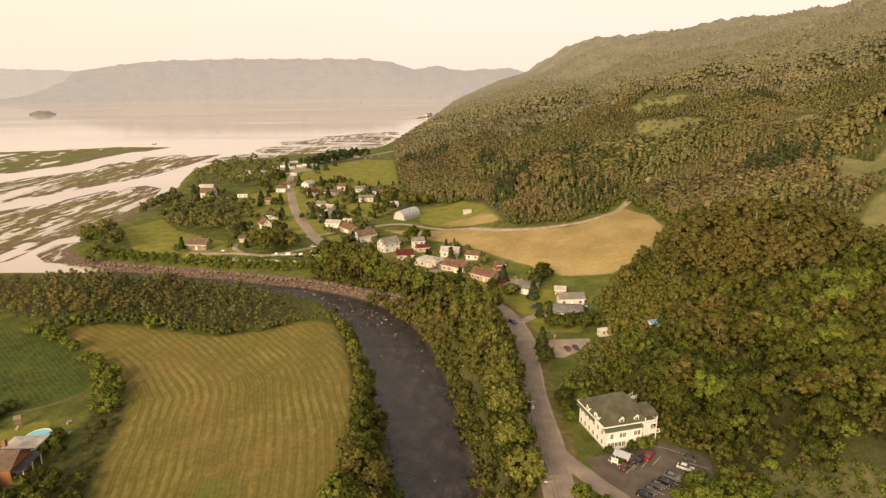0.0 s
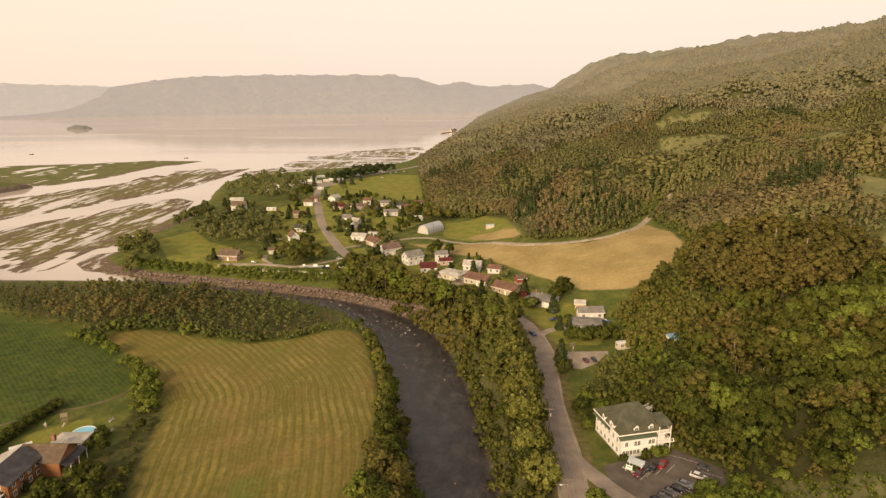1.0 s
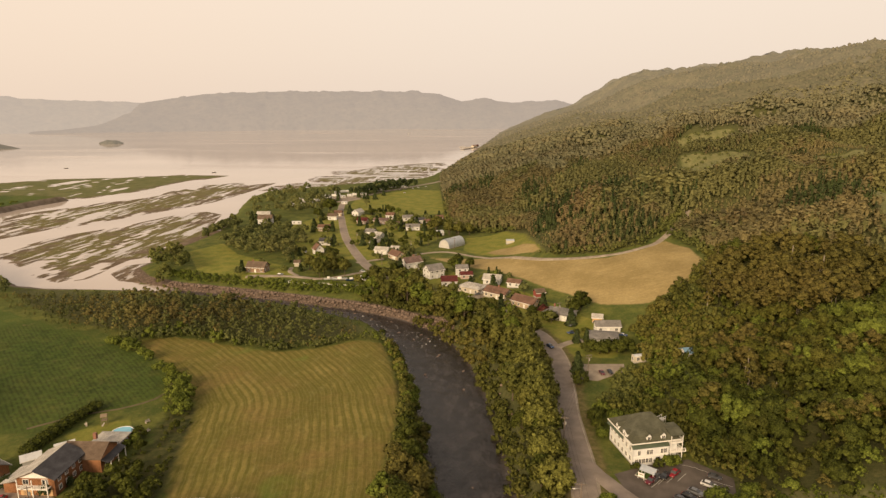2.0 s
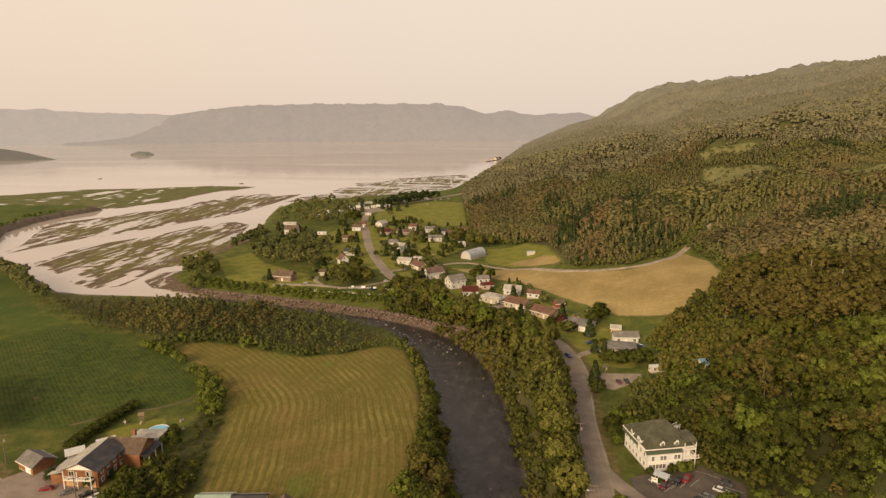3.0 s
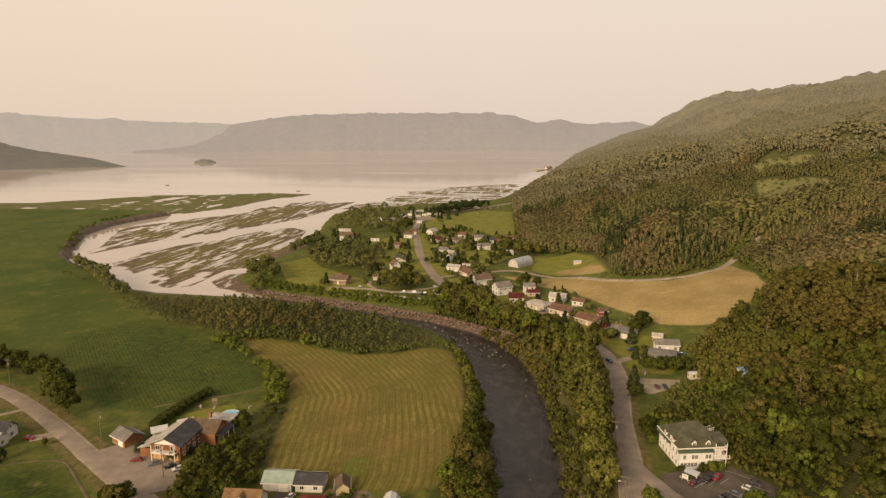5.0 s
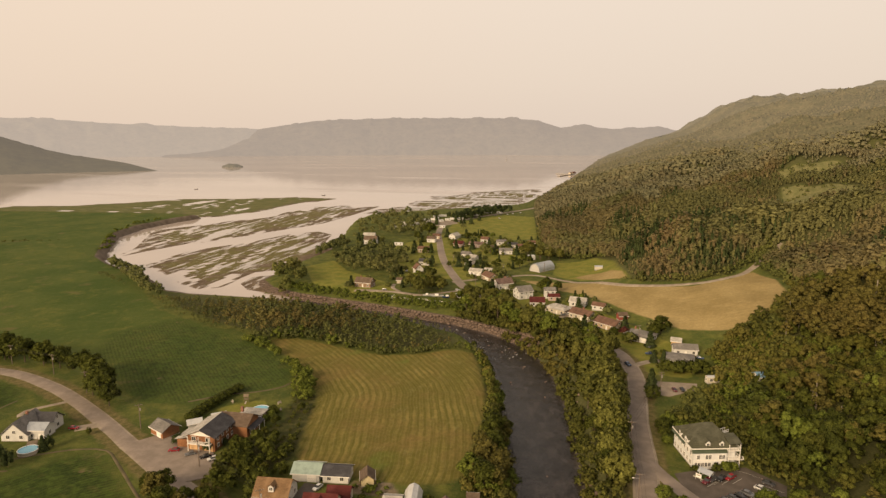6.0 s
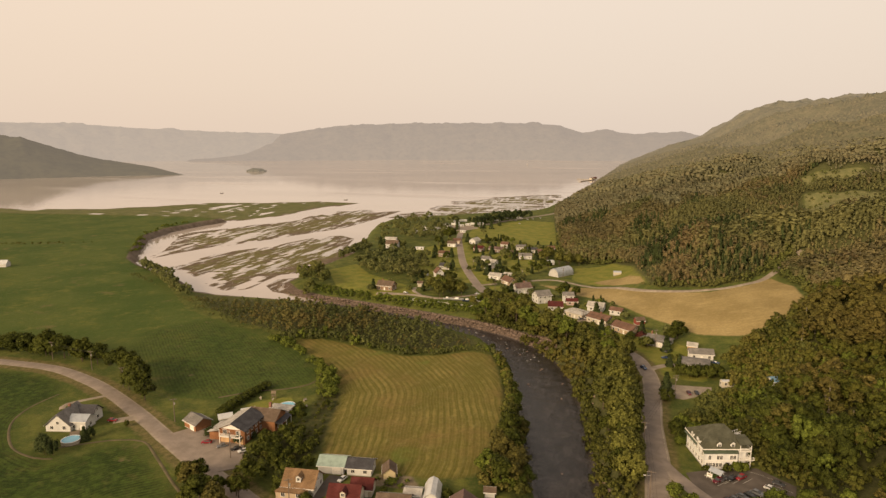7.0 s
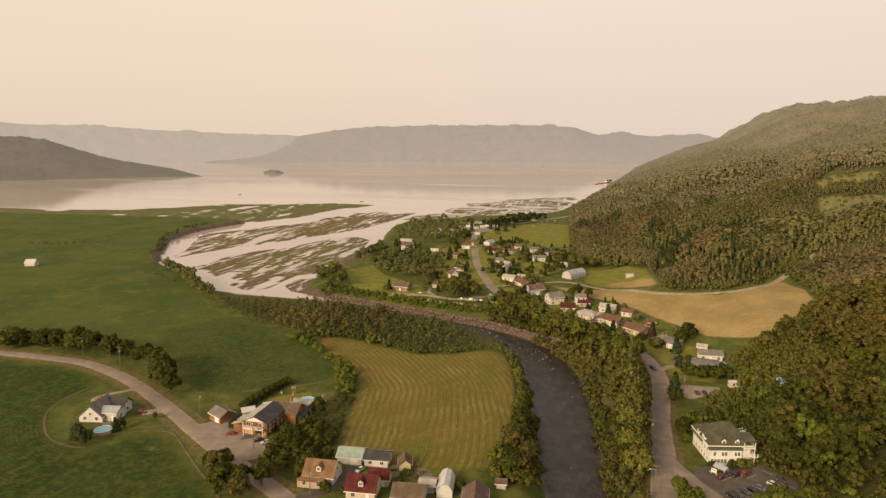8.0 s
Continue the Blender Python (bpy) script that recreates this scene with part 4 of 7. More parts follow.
GOLD = [(-34, 338), (-1, 333), (32, 300), (60, 289), (80, 295), (92, 307), (99, 285), (96, 256), (85, 241), (66, 231), (49, 238), (27, 267), (5, 302)]
MEADOW = [(-14, 357), (-14, 398), (14, 408), (34, 376), (34, 312), (8, 334)]
MEADOW_GOLD = [(0, 350), (8, 358), (22, 349), (28, 331), (30, 314), (14, 328)]
GREEN = [(-127, 531), (-131, 596), (-88, 672), (-52, 665), (-36, 505), (-72, 480)]
LAWNS = [[(-157, 300), (-184, 345), (-174, 372), (-151, 340), (-113, 312), (-98, 290), (-123, 284)], [(-64, 325), (-51, 329), (-42, 307), (-51, 294)],
         [(-50, 288), (-36, 298), (-14, 262), (10, 238), (26, 205), (30, 185), (24, 185), (20, 205), (2, 232), (-22, 258)],
         [(27, 160), (29, 190), (46, 188), (50, 215), (20, 262), (-5, 290), (-30, 320), (-45, 318), (-30, 285), (0, 245), (24, 205)],
         [(-110, 330), (-60, 330), (-80, 430), (-125, 520), (-150, 440)],
         [(-78, 330), (-50, 350), (-30, 400), (-50, 470), (-110, 500), (-95, 400)], [(-112, 128), (-100, 138), (-92, 128), (-100, 118)],
         [(-24, 97), (-24, 100), (-30, 100), (-30, 97)]]
BEND_WOOD = [(-300, 290), (-250, 264), (-200, 263), (-150, 260), (-110, 250), (-72, 233), (-52, 226), (-44, 216), (-38, 204), (-48, 207), (-61, 199), (-76, 194), (-95, 199),
             (-120, 207), (-135, 202), (-165, 210), (-205, 232), (-245, 266), (-290, 298), (-330, 345), (-345, 350)]
BANK_WOOD = [(-62, 257), (-33, 245), (-18, 230), (-7, 210), (0, 190), (5, 170), (8, 155), (9, 140), (11, 125), (13, 108), (14, 92), (18, 92), (18.5, 110), (19, 130), (19, 150), (20, 170), (20, 190),
             (16, 207), (4, 224), (-12, 241), (-30, 262), (-44, 270)]
FOREST = [(58, 60), (58, 108), (57, 118), (53, 128), (53, 141), (55, 151), (55, 163), (61, 174), (70, 184), (78, 191), (84, 204), (82, 216), (82, 228), (88, 240), (93, 250), (101, 262), (103, 290), (98, 316), (112, 350),
          (94, 318), (80, 304), (62, 298), (42, 303), (31, 313), (29, 328), (27, 347), (25, 380), (14, 408), (-14, 420), (-26, 434), (-35, 500), (-41, 560), (-53, 670), (-62, 760), (-66, 823), (-58, 950), (-50, 1061),
          (-42, 1110), (-16, 1500), (16, 2000), (42, 2500), (200, 2880), (620, 3300), (3000, 3300), (3000, 60)]
GLADES = [[(60, 98), (59.5, 114), (70, 113), (86, 112), (92, 104), (90, 97)], [(182, 294), (198, 311), (222, 317), (260, 318), (245, 285), (190, 247), (169, 257)], [(160, 230), (172, 243), (215, 258), (215, 236), (172, 218), (155, 216)], [(210, 770), (310, 735), (305, 690), (205, 700)],
          [(178, 576), (222, 546), (224, 512), (198, 476), (164, 506)], [(180, 606), (200, 606), (232, 594), (231, 583), (205, 581), (184, 592)], [(250, 488), (292, 492), (288, 455), (245, 452)]]
MAIN_ROAD = [(20, 40), (22, 80), (23, 105), (24, 120), (24, 132), (24, 146), (25, 162), (26, 183), (24, 200), (19, 214), (5, 230), (-8, 244), (-21, 261), (-40, 280), (-60, 304), (-76, 338), (-96, 393), (-115, 461), (-131, 524),
             (-137, 582), (-115, 648), (-87, 705), (-60, 760)]
WEST_ROAD = [(-420, 130), (-253, 138), (-233, 139), (-205, 138), (-181, 131), (-161, 122), (-139, 110), (-117, 97), (-101, 88), (-85, 80), (-70, 72), (-40, 55)]
SCAR = [(470, 775), (498, 800), (506, 785), (484, 768)]


def any_of(x, y, rings):
    return np.maximum.reduce([inside(x, y, r) for r in rings])


def steps_axis(lo, fine_lo, fine_hi, hi, fine, most):
    v = list(np.arange(fine_lo, fine_hi, fine))
    d, a = fine, v[-1]
    while a < hi:
        d = min(d * 1.07, most)
        a += d
        v.append(a)
    d, a = fine, v[0]
    while a > lo:
        d = min(d * 1.10, most)
        a -= d
        v.insert(0, a)
    return np.array(v)


gx = steps_axis(-5200, -480, 180, 5200, 3.2, 90)
gy = steps_axis(-900, 70, 820, 3400, 3.0, 55)
GX, GY = np.meshgrid(gx, gy)
fx, fy = GX.ravel(), GY.ravel()
fz = height(fx, fy)
forest_d = np.minimum(inside(fx, fy, FOREST), -any_of(fx, fy, GLADES))
idx = np.arange(len(fx)).reshape(GX.shape)
quads = np.stack([idx[:-1, :-1], idx[:-1, 1:], idx[1:, 1:], idx[1:, :-1]], -1).reshape(-1, 4)
flat_d = flats(fx, fy)
right_d, left_d = inside(fx, fy, RIGHT_LAND), inside(fx, fy, LEFT_LAND)
zones = {"hay": inside(fx, fy, HAY), "swathe": line_distance(fx, fy, HAY_EDGE), "crop": inside(fx, fy, CROP),
         "rows": np.maximum(inside(fx, fy, ROWS), np.minimum(inside(fx, fy, SOUTH_ROWS), -inside(fx, fy, YARD))),
         "gold": any_of(fx, fy, [GOLD, MEADOW_GOLD]), "lawn": any_of(fx, fy, LAWNS + [MEADOW, GREEN]), "glade": any_of(fx, fy, GLADES),
         "wood": np.maximum(np.where((fx > -45) & (fy < 262) & (fy > 60), 4.6 - np.abs(right_d - 2.0), -9.0), np.maximum(np.maximum(forest_d, inside(fx, fy, BEND_WOOD) - 3.5), inside(fx, fy, BANK_WOOD) - 2.0)),
         "mud": np.where((fz < 1.0) & (flat_d > -14), 8.0, -12.0) + np.clip(flat_d, -10, 10), "bare": any_of(fx, fy, [SCAR, [(-52, 91), (-51, 97.5), (-40, 98), (-37, 92)]]),
         "sedge": np.clip(flat_d, -5, 25) / 25 + np.where(inside(fx, fy, MARSH) > 0, 0.5, 0.0),
         "verge": np.where(fy < 300, 5.6 - np.minimum(line_distance(fx, fy, MAIN_ROAD), line_distance(fx, fy, WEST_ROAD)), -9.0),
         "marsh": inside(fx, fy, MARSH), "outer": inside(fx, fy, FAR_FLATS),
         "south": inside(fx, fy, SOUTH_ROWS),
         "drill": np.where(inside(fx, fy, SOUTH_ROWS) > -3, -inside(fx, fy, YARD), 0.70 * fx + 0.71 * fy),
         "rank": any_of(fx, fy, [[(-93, 106), (-86, 92), (-74, 96), (-72, 104), (-76, 128), (-82, 144), (-90, 150), (-90, 138), (-86, 124)], [(-30, 168), (-23, 150), (-20, 100), (-12, 96), (-17, 150), (-24, 172)]]),
         "rock": np.where((fx < -12) & (fy < 330) & (fy > 215), 3.0 - np.abs(right_d - 2.2), -9.0),
         "silt": np.where(fx < -150, np.where(fx < -235, 4.0, 5.5) - np.abs(left_d - 1.5), -9.0)}
ground = new("ground", mesh_of("ground", np.column_stack([fx, fy, fz]) * PLAN, quads, mats=[GROUND], attrs=zones))
tagged(ground, "green valley floor with hay meadow, crops and wooded slopes", kind="structure")
for p in ground.data.polygons:
    p.use_smooth = True

# ---- water ----
wx = steps_axis(-5200, -480, 60, 5200, 6, 200)
wy = steps_axis(-900, 60, 320, 5200, 6, 200)
WX, WY = np.meshgrid(wx, wy)
ux, uy = WX.ravel(), WY.ravel()
idx = np.arange(len(ux)).reshape(WX.shape)
quads = np.stack([idx[:-1, :-1], idx[:-1, 1:], idx[1:, 1:], idx[1:, :-1]], -1).reshape(-1, 4)
RIVER = [(-2, -900)] + LEFT_BANK[:13] + [(-165, 275)] + RIGHT_BANK[:17][::-1] + [(16, -900)]
RAPID = [(-55, 252), (-8, 212), (-28, 205), (-60, 238)]
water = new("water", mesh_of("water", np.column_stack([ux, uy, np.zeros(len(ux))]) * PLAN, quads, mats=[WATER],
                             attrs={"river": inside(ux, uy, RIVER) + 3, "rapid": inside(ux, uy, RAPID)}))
tagged(water, "dark slow river opening into a pale still bay", kind="structure")

# ---- far shores, kilometres off ----


def far_hill(name, crest, near, far, material, label, rough=14, seed=0):
    """A wooded range along a far shore: bearing (degrees left of +y) and crest height, from its foot to its crest."""
    az = np.arange(crest[0][0], crest[-1][0], 0.15)
    top = np.interp(az, *zip(*crest))
    taper = np.clip(top / 40, 0, 1)
    top = top + taper * (fbm(az * 0.5, az * 0, seed, 4) - 0.5) * rough + taper * (fbm(az * 4, az * 0, seed + 5, 3) - 0.5) * rough * 0.25
    rows = []
    for s in np.linspace(0, 1, 16):
        r = near + (far - near) * s * (0.02 + 0.98 * taper)
        shape = math.sin(s * math.pi / 2) ** 0.75
        z = top * shape * (0.9 + 0.2 * fbm(az * 0.9 + 9, az * 0 + s * 4, seed + 3, 4)) if 0 < s < 1 else top * shape
        a = np.radians(az)
        rows.append(np.column_stack([-np.sin(a) * r, np.cos(a) * r, z - (6 if s == 0 else 0)]))
    V = np.stack(rows, 0)
    ix = np.arange(V.shape[0] * V.shape[1]).reshape(V.shape[:2])
    q = np.stack([ix[:-1, :-1], ix[:-1, 1:], ix[1:, 1:], ix[1:, :-1]], -1).reshape(-1, 4)
    ob = new(name, mesh_of(name, V.reshape(-1, 3) * PLAN, q, mats=[material]))
    for p in ob.data.polygons:
        p.use_smooth = True
    return tagged(ob, label, kind="structure")


# haze over these ranges is emission in their materials, palest at the back
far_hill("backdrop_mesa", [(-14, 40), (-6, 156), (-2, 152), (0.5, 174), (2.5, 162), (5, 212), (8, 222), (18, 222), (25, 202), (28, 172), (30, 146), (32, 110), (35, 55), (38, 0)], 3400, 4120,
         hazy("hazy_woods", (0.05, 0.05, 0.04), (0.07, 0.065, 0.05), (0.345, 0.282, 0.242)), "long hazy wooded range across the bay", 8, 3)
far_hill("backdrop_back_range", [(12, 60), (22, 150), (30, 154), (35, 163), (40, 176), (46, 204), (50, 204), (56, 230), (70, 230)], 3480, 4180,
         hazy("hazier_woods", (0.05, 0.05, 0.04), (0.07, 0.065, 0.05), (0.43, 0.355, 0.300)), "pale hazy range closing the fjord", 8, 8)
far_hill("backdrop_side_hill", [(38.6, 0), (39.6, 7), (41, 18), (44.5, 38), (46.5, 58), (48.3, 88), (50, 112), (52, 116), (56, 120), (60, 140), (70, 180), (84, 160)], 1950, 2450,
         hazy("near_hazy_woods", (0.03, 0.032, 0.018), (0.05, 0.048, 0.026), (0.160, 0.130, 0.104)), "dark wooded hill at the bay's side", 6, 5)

# ---- roads ----
strip(MAIN_ROAD, [8.3, 7.9, 7.5, 6.9, 6.9, 7.1, 7.1], "shoulder", GRAVEL, 0.10, label="gravel road shoulder")
strip(MAIN_ROAD, [7.6, 7.2, 6.8, 6.2, 6.2, 6.4, 6.4], "road", ROAD, 0.18, label="worn grey-brown asphalt village road")
for side in (-2.75, 2.75):
    strip([(x + side, y) for x, y in MAIN_ROAD[1:8]], 0.13, "road_line", LINE, 0.205, label="worn white road edge line", across=3)
strip(WEST_ROAD, 6.7, "shoulder", GRAVEL, 0.10, label="gravel road shoulder")
strip(WEST_ROAD, 6.0, "road", ROAD, 0.18, label="worn asphalt country road curving past fields")
strip([(24.5, 124), (27, 117), (31, 110), (37, 101), (42, 90)], [4, 5.5, 6, 6], "road", ROAD, 0.22, label="asphalt branch road to the car park")
strip([(-45, 343), (-24, 353), (4, 331), (33, 302), (62, 293), (82, 299), (96, 314), (118, 350)], 4.0, "farm_track", GRAVEL, 0.15, label="pale gravel farm track above the ripe field")
strip([(-64, 303), (-83, 287), (-100, 290), (-126, 291)], 4.0, "driveway", GRAVEL, 0.15, label="gravel drive")
strip([(-98, 291), (-105, 299), (-107, 308)], 3.0, "driveway", GRAVEL, 0.2, label="gravel drive")
strip([(-57, 300), (-48, 308), (-40, 322)], 4.5, "driveway", GRAVEL, 0.15, label="gravel drive")
strip([(-74, 322), (-60, 333)], 4.0, "driveway", GRAVEL, 0.15, label="gravel drive")
strip([(-26, 262), (-16, 262), (-6, 257), (2, 266)], 7.0, "driveway", GRAVEL, 0.15, label="broad gravel forecourt")
strip([(6, 230), (10, 240), (12, 250)], 5.0, "driveway", GRAVEL, 0.15, label="gravel drive")
strip([(26, 197), (32, 203), (42, 206)], 4.0, "driveway", GRAVEL, 0.15, label="gravel drive")
strip([(-164, 122), (-172, 112), (-170, 108)], 2.5, "driveway", GRAVEL, 0.15, label="gravel drive")
strip([(-139, 110), (-146, 105)], 5.0, "driveway", GRAVEL, 0.15, label="gravel drive")
strip([(-68, 73), (-62, 84), (-61, 93)], 5.5, "driveway", LOT, 0.15, label="dark asphalt drive")
strip([(-103, 165.5), (-100.5, 163), (-97.5, 157), (-99, 149.5), (-106, 143), (-114, 139), (-124, 130)], 1.3, "field_track", DIRT, 0.1, label="bare earth track round the crop")
strip([(-150, 84), (-140, 91.5), (-134, 94.5), (-126, 95.5), (-117, 89.5), (-103, 79), (-88, 68), (-80, 55)], 1.1, "field_track", DIRT, 0.1, label="bare earth field edge")
strip([(-182, 118), (-182, 106), (-176, 94), (-162, 82.5), (-150, 79), (-144, 80)], 1.0, "field_track", DIRT, 0.08, label="bare earth field edge")
apron([(31, 170), (32, 182), (47, 183), (46, 177), (36, 169)], "car_park", GRAVEL, label="gravel parking bay")
apron([(31, 117), (40, 121.5), (50, 124.5), (58, 117), (56, 110), (44, 100), (37, 100), (33, 107)], "car_park", LOT, 0.10, label="dark asphalt car park below the inn")
apron([(-122, 101), (-117, 108), (-112, 106), (-95, 101), (-88, 90), (-95, 85), (-106, 91)], "forecourt", ROAD, 0.2, label="grey asphalt forecourt of the brick house")

# ---- houses ----


HOMES = []


def row(name, x, y, rot, L, W, hw, kind, rise, wall, roof, label, **kw):
    k = 1.04 if y < 335 else 0.88   # the far end of the village has the smaller houses
    L, W, rise = L * k, W * k, rise * k
    HOMES.append((x, y))
    kw.setdefault("group", "village houses")
    return house(name, x, y, rot, L * 0.89, W * 0.89, hw, kind, rise, SIDING[wall], TILES[roof], label, **kw)


def railing(parent, x0, y0, x1, y1, z, mat, high=0.95, gap=0.5):
    """A rail with posts and balusters from one point to another."""
    v = Vector((x1 - x0, y1 - y0, 0))
    n = max(2, int(v.length / gap))
    turn = math.degrees(math.atan2(v.y, v.x))
    bm = box(v.length, 0.08, 0.09, v.length / 2, 0, high - 0.09)
    box(v.length, 0.05, 0.06, v.length / 2, 0, 0.12, bm)
    for i in range(n + 1):
        box(0.06, 0.06, high, v.length * i / n, 0, 0, bm)
    return part("railing", bm, mat, parent, "", pose(x0, y0, z, 0, 0, turn))


def build_inn():
    root = empty("inn", spot(39.9, 128.6, 15) @ Matrix.Scale(1.07, 4))
    tagged(root, "large white clapboard inn with a green-brown hipped roof and stacked verandas", "inn")
    X, Y, E = 6.0, 6.3, 5.9
    part("wall", box(2 * X, 2 * Y, E + 0.6, 0, 0, -0.6), INN_WHITE, root)
    part("foundation", box(2 * X + 0.12, 2 * Y + 0.12, 0.9, 0, 0, -0.6), CONCRETE, root)
    # hipped roof with a short ridge
    bm = bmesh.new()
    ex, ey = X + 0.55, Y + 0.45
    low = [bm.verts.new((a * ex, b * ey, E - 0.1)) for a, b in ((-1, -1), (1, -1), (1, 1), (-1, 1))]
    top = [bm.verts.new((v.co.x, v.co.y, E + 0.14)) for v in low]
    knee = [bm.verts.new((-ex + 1.2, -ey + 1.15, E + 1.75)), bm.verts.new((ex - 1.2, -ey + 1.15, E + 1.75))]
    ridge = [bm.verts.new((-0.2, 0.9, E + 4.3)), bm.verts.new((2.4, 0.9, E + 4.3))]
    bm.faces.new(low[::-1])
    for i in range(4):
        bm.faces.new((low[i], low[(i + 1) % 4], top[(i + 1) % 4], top[i]))
    bm.faces.new((top[0], top[1], knee[1], knee[0]))
    bm.faces.new((knee[0], knee[1], ridge[1], ridge[0]))
    bm.faces.new((top[1], top[2], ridge[1], knee[1]))
    bm.faces.new((top[2], top[3], ridge[0], ridge[1]))
    bm.faces.new((top[3], top[0], knee[0], ridge[0]))
    bmesh.ops.triangulate(bm, faces=[f for f in bm.faces if len(f.verts) > 3])
    roof = part("roof", bm, TILES["olive"], root, "weathered olive-green shingle roof")
    bm = bmesh.new()
    band = [bm.verts.new(p) for p in ((-ex + 0.02, -ey - 0.05, E + 0.16), (ex - 0.02, -ey - 0.05, E + 0.16), (ex - 1.2, -ey + 1.10, E + 1.78), (-ex + 1.2, -ey + 1.10, E + 1.78))]
    inner = [bm.verts.new((v.co.x, v.co.y + 0.2, v.co.z - 0.1)) for v in band]
    bm.faces.new(band)
    bm.faces.new(inner[::-1])
    for i in range(4):
        bm.faces.new((band[i], inner[i], inner[(i + 1) % 4], band[(i + 1) % 4]))
    part("mansard", bm, TILES["olive"], root, "dark shingled mansard slope")
    for a in (-1, 1):
        part("fascia", box(0.08, 2 * ey + 0.1, 0.3, a * (ex + 0.04), 0, E - 0.14), TRIM, root)
        part("fascia", box(2 * ex, 0.08, 0.3, 0, a * (ey + 0.04), E - 0.14), TRIM, root)
    for vx, vy in ((-3.0, 3.4), (1.0, 2.2)):
        part("vent_pipe", tube(0.13, 0.7, vx, vy, E + 2.0), DARK, roof)
    # skirt roof over the front rooms
    part("skirt_roof", solid([(-1.5, 0), (0.0, 1.0), (0.0, 0.84), (-1.4, -0.12)], -6.6, 3.4), METAL["green"], root, "green sheet-metal skirt roof", pose(0, -Y + 0.35, E - 0.95))
    part("skirt_roof", solid([(-1.0, 0), (0.0, 0.8), (0.0, 0.64), (-0.9, -0.12)], -6.6, 2.0), METAL["green"], root, "green sheet-metal skirt roof", pose(-X + 0.1, 0, E - 0.9, 0, 0, -90))
    part("front_bay", box(9.4, 1.0, E - 1.0, -1.5, -Y - 0.45, -0.2), INN_WHITE, root)
    part("belt", box(9.6, 0.1, 0.24, -1.5, -Y - 1.0, 2.55), TRIM, root)
    for px in (-1.6, 2.3):
        add_dormer(root, px - 0.3, -Y + 1.15, E + 0.45, TILES["olive"], INN_WHITE, 1.3)
    add_dormer(root, -X + 0.8, -2.6, E + 0.15, TILES["olive"], INN_WHITE, 2.4, -90)
    add_dormer(root, -X + 0.7, 1.4, E + 0.1, TILES["olive"], INN_WHITE, 1.4, -90)
    # windows
    for i in range(5):
        window(root, -5.4 + i * 0.95, -Y - 0.98, 0.9, 0.75, 1.15)
    for px in (-4.8, -2.4, -1.5, 1.4, 2.3):
        window(root, px, -Y - 0.98, 3.1, 0.7, 1.2)
    door(root, 0.4, -Y - 0.99, 0, 1.0, 2.1, 0, DARK)
    for s in range(2):
        for i in range(6):
            window(root, -X - 0.03, -5.2 + i * 2.05, 0.8 + s * 2.6, 0.85, 1.25, -90)
            window(root, X + 0.03, -1.0 + i * 1.2, 0.8 + s * 2.6, 0.8, 1.2, 90)
    for i in range(4):
        window(root, -4.2 + i * 2.8, Y + 0.03, 3.2, 0.9, 1.2, 180)
    # verandas, one over another, at the corner
    for k, z in enumerate((0.25, 2.85, 5.35)):
        v = part("veranda", box(3.2, 5.0, 0.2, 5.3, -4.9, z), TRIM, root)
        railing(v, 3.8, -7.35, 6.85, -7.35, z + 0.2, TRIM)
        railing(v, 6.85, -7.35, 6.85, -2.5, z + 0.2, TRIM)
    for px, py in ((3.75, -7.35), (6.85, -7.35), (6.85, -4.9), (6.85, -2.5)):
        part("post", box(0.16, 0.16, 7.6, px, py, 0), TRIM, root)
    part("veranda_roof", solid([(-2.7, 0), (0, 0.7), (2.6, 0.7), (2.6, 0.5), (-2.7, -0.15)], -1.8, 1.8), TILES["olive"], root, "", pose(5.4, -4.8, 7.6))
    bm = bmesh.new()
    for sx in (6.95, 8.05):
        bmesh.ops.create_cube(bm, size=1, matrix=Matrix.Translation((sx, -5.2, 1.9)) @ Euler((radians(-34), 0, 0)).to_matrix().to_4x4() @ Matrix.Diagonal((0.08, 4.6, 0.9, 1)))
    st = part("stair", bm, TRIM, root, "white wooden outside stair")
    for i in range(14):
        part("step", box(1.1, 0.3, 0.06, 7.5, -7.0 + i * 0.28, 2.6 - i * 0.19), TRIM, st)
    # a white stair climbs to the bank behind the roof
    back = empty("garden_stair", spot(46.5, 138.0, 40, 3.6))
    tagged(back, "white wooden stair on the bank behind the inn", "stair")
    part("handrail", box(4.5, 0.1, 0.12, 0, -0.7, 0.9), TRIM, back)
    part("handrail", box(4.5, 0.1, 0.12, 0, 0.7, 0.9), TRIM, back)
    for i in range(9):
        part("step", box(0.36, 1.3, 0.07, -2.0 + i * 0.5, 0, 0.05), TRIM, back)
    for i in range(5):
        for s in (-0.7, 0.7):
            part("post", box(0.1, 0.1, 5.0, -2.0 + i, s, -4.0), TRIM, back)
    return root


build_inn()

# the row along the road below the ripe field
row("house", -52, 334, -51, 12, 8, 2.9, "gable", 2.4, "tan", "brown", "tan bungalow with brown shingle roof and white garage door", garage=2.5)
row("house", -41, 314, 36, 12, 8, 4.0, "gable", 2.6, "white", "mauve", "white house with a steep mauve-brown roof and tall gable", storeys=1, chimney=(2, 1))
row("house", -27, 294, 36, 10.5, 8.5, 4.9, "gable", 2.6, "white", "grey", "white two-storey house with grey shingle roof", storeys=2)
row("house", -18, 279, 8, 9, 7, 2.8, "gable", 2.2, "white", "red", "small white house with a bright red roof")
row("house", -12.5, 297, 12, 7, 6, 5.0, "gable", 1.6, "white", "grey", "narrow white two-storey house with grey roof", storeys=2)
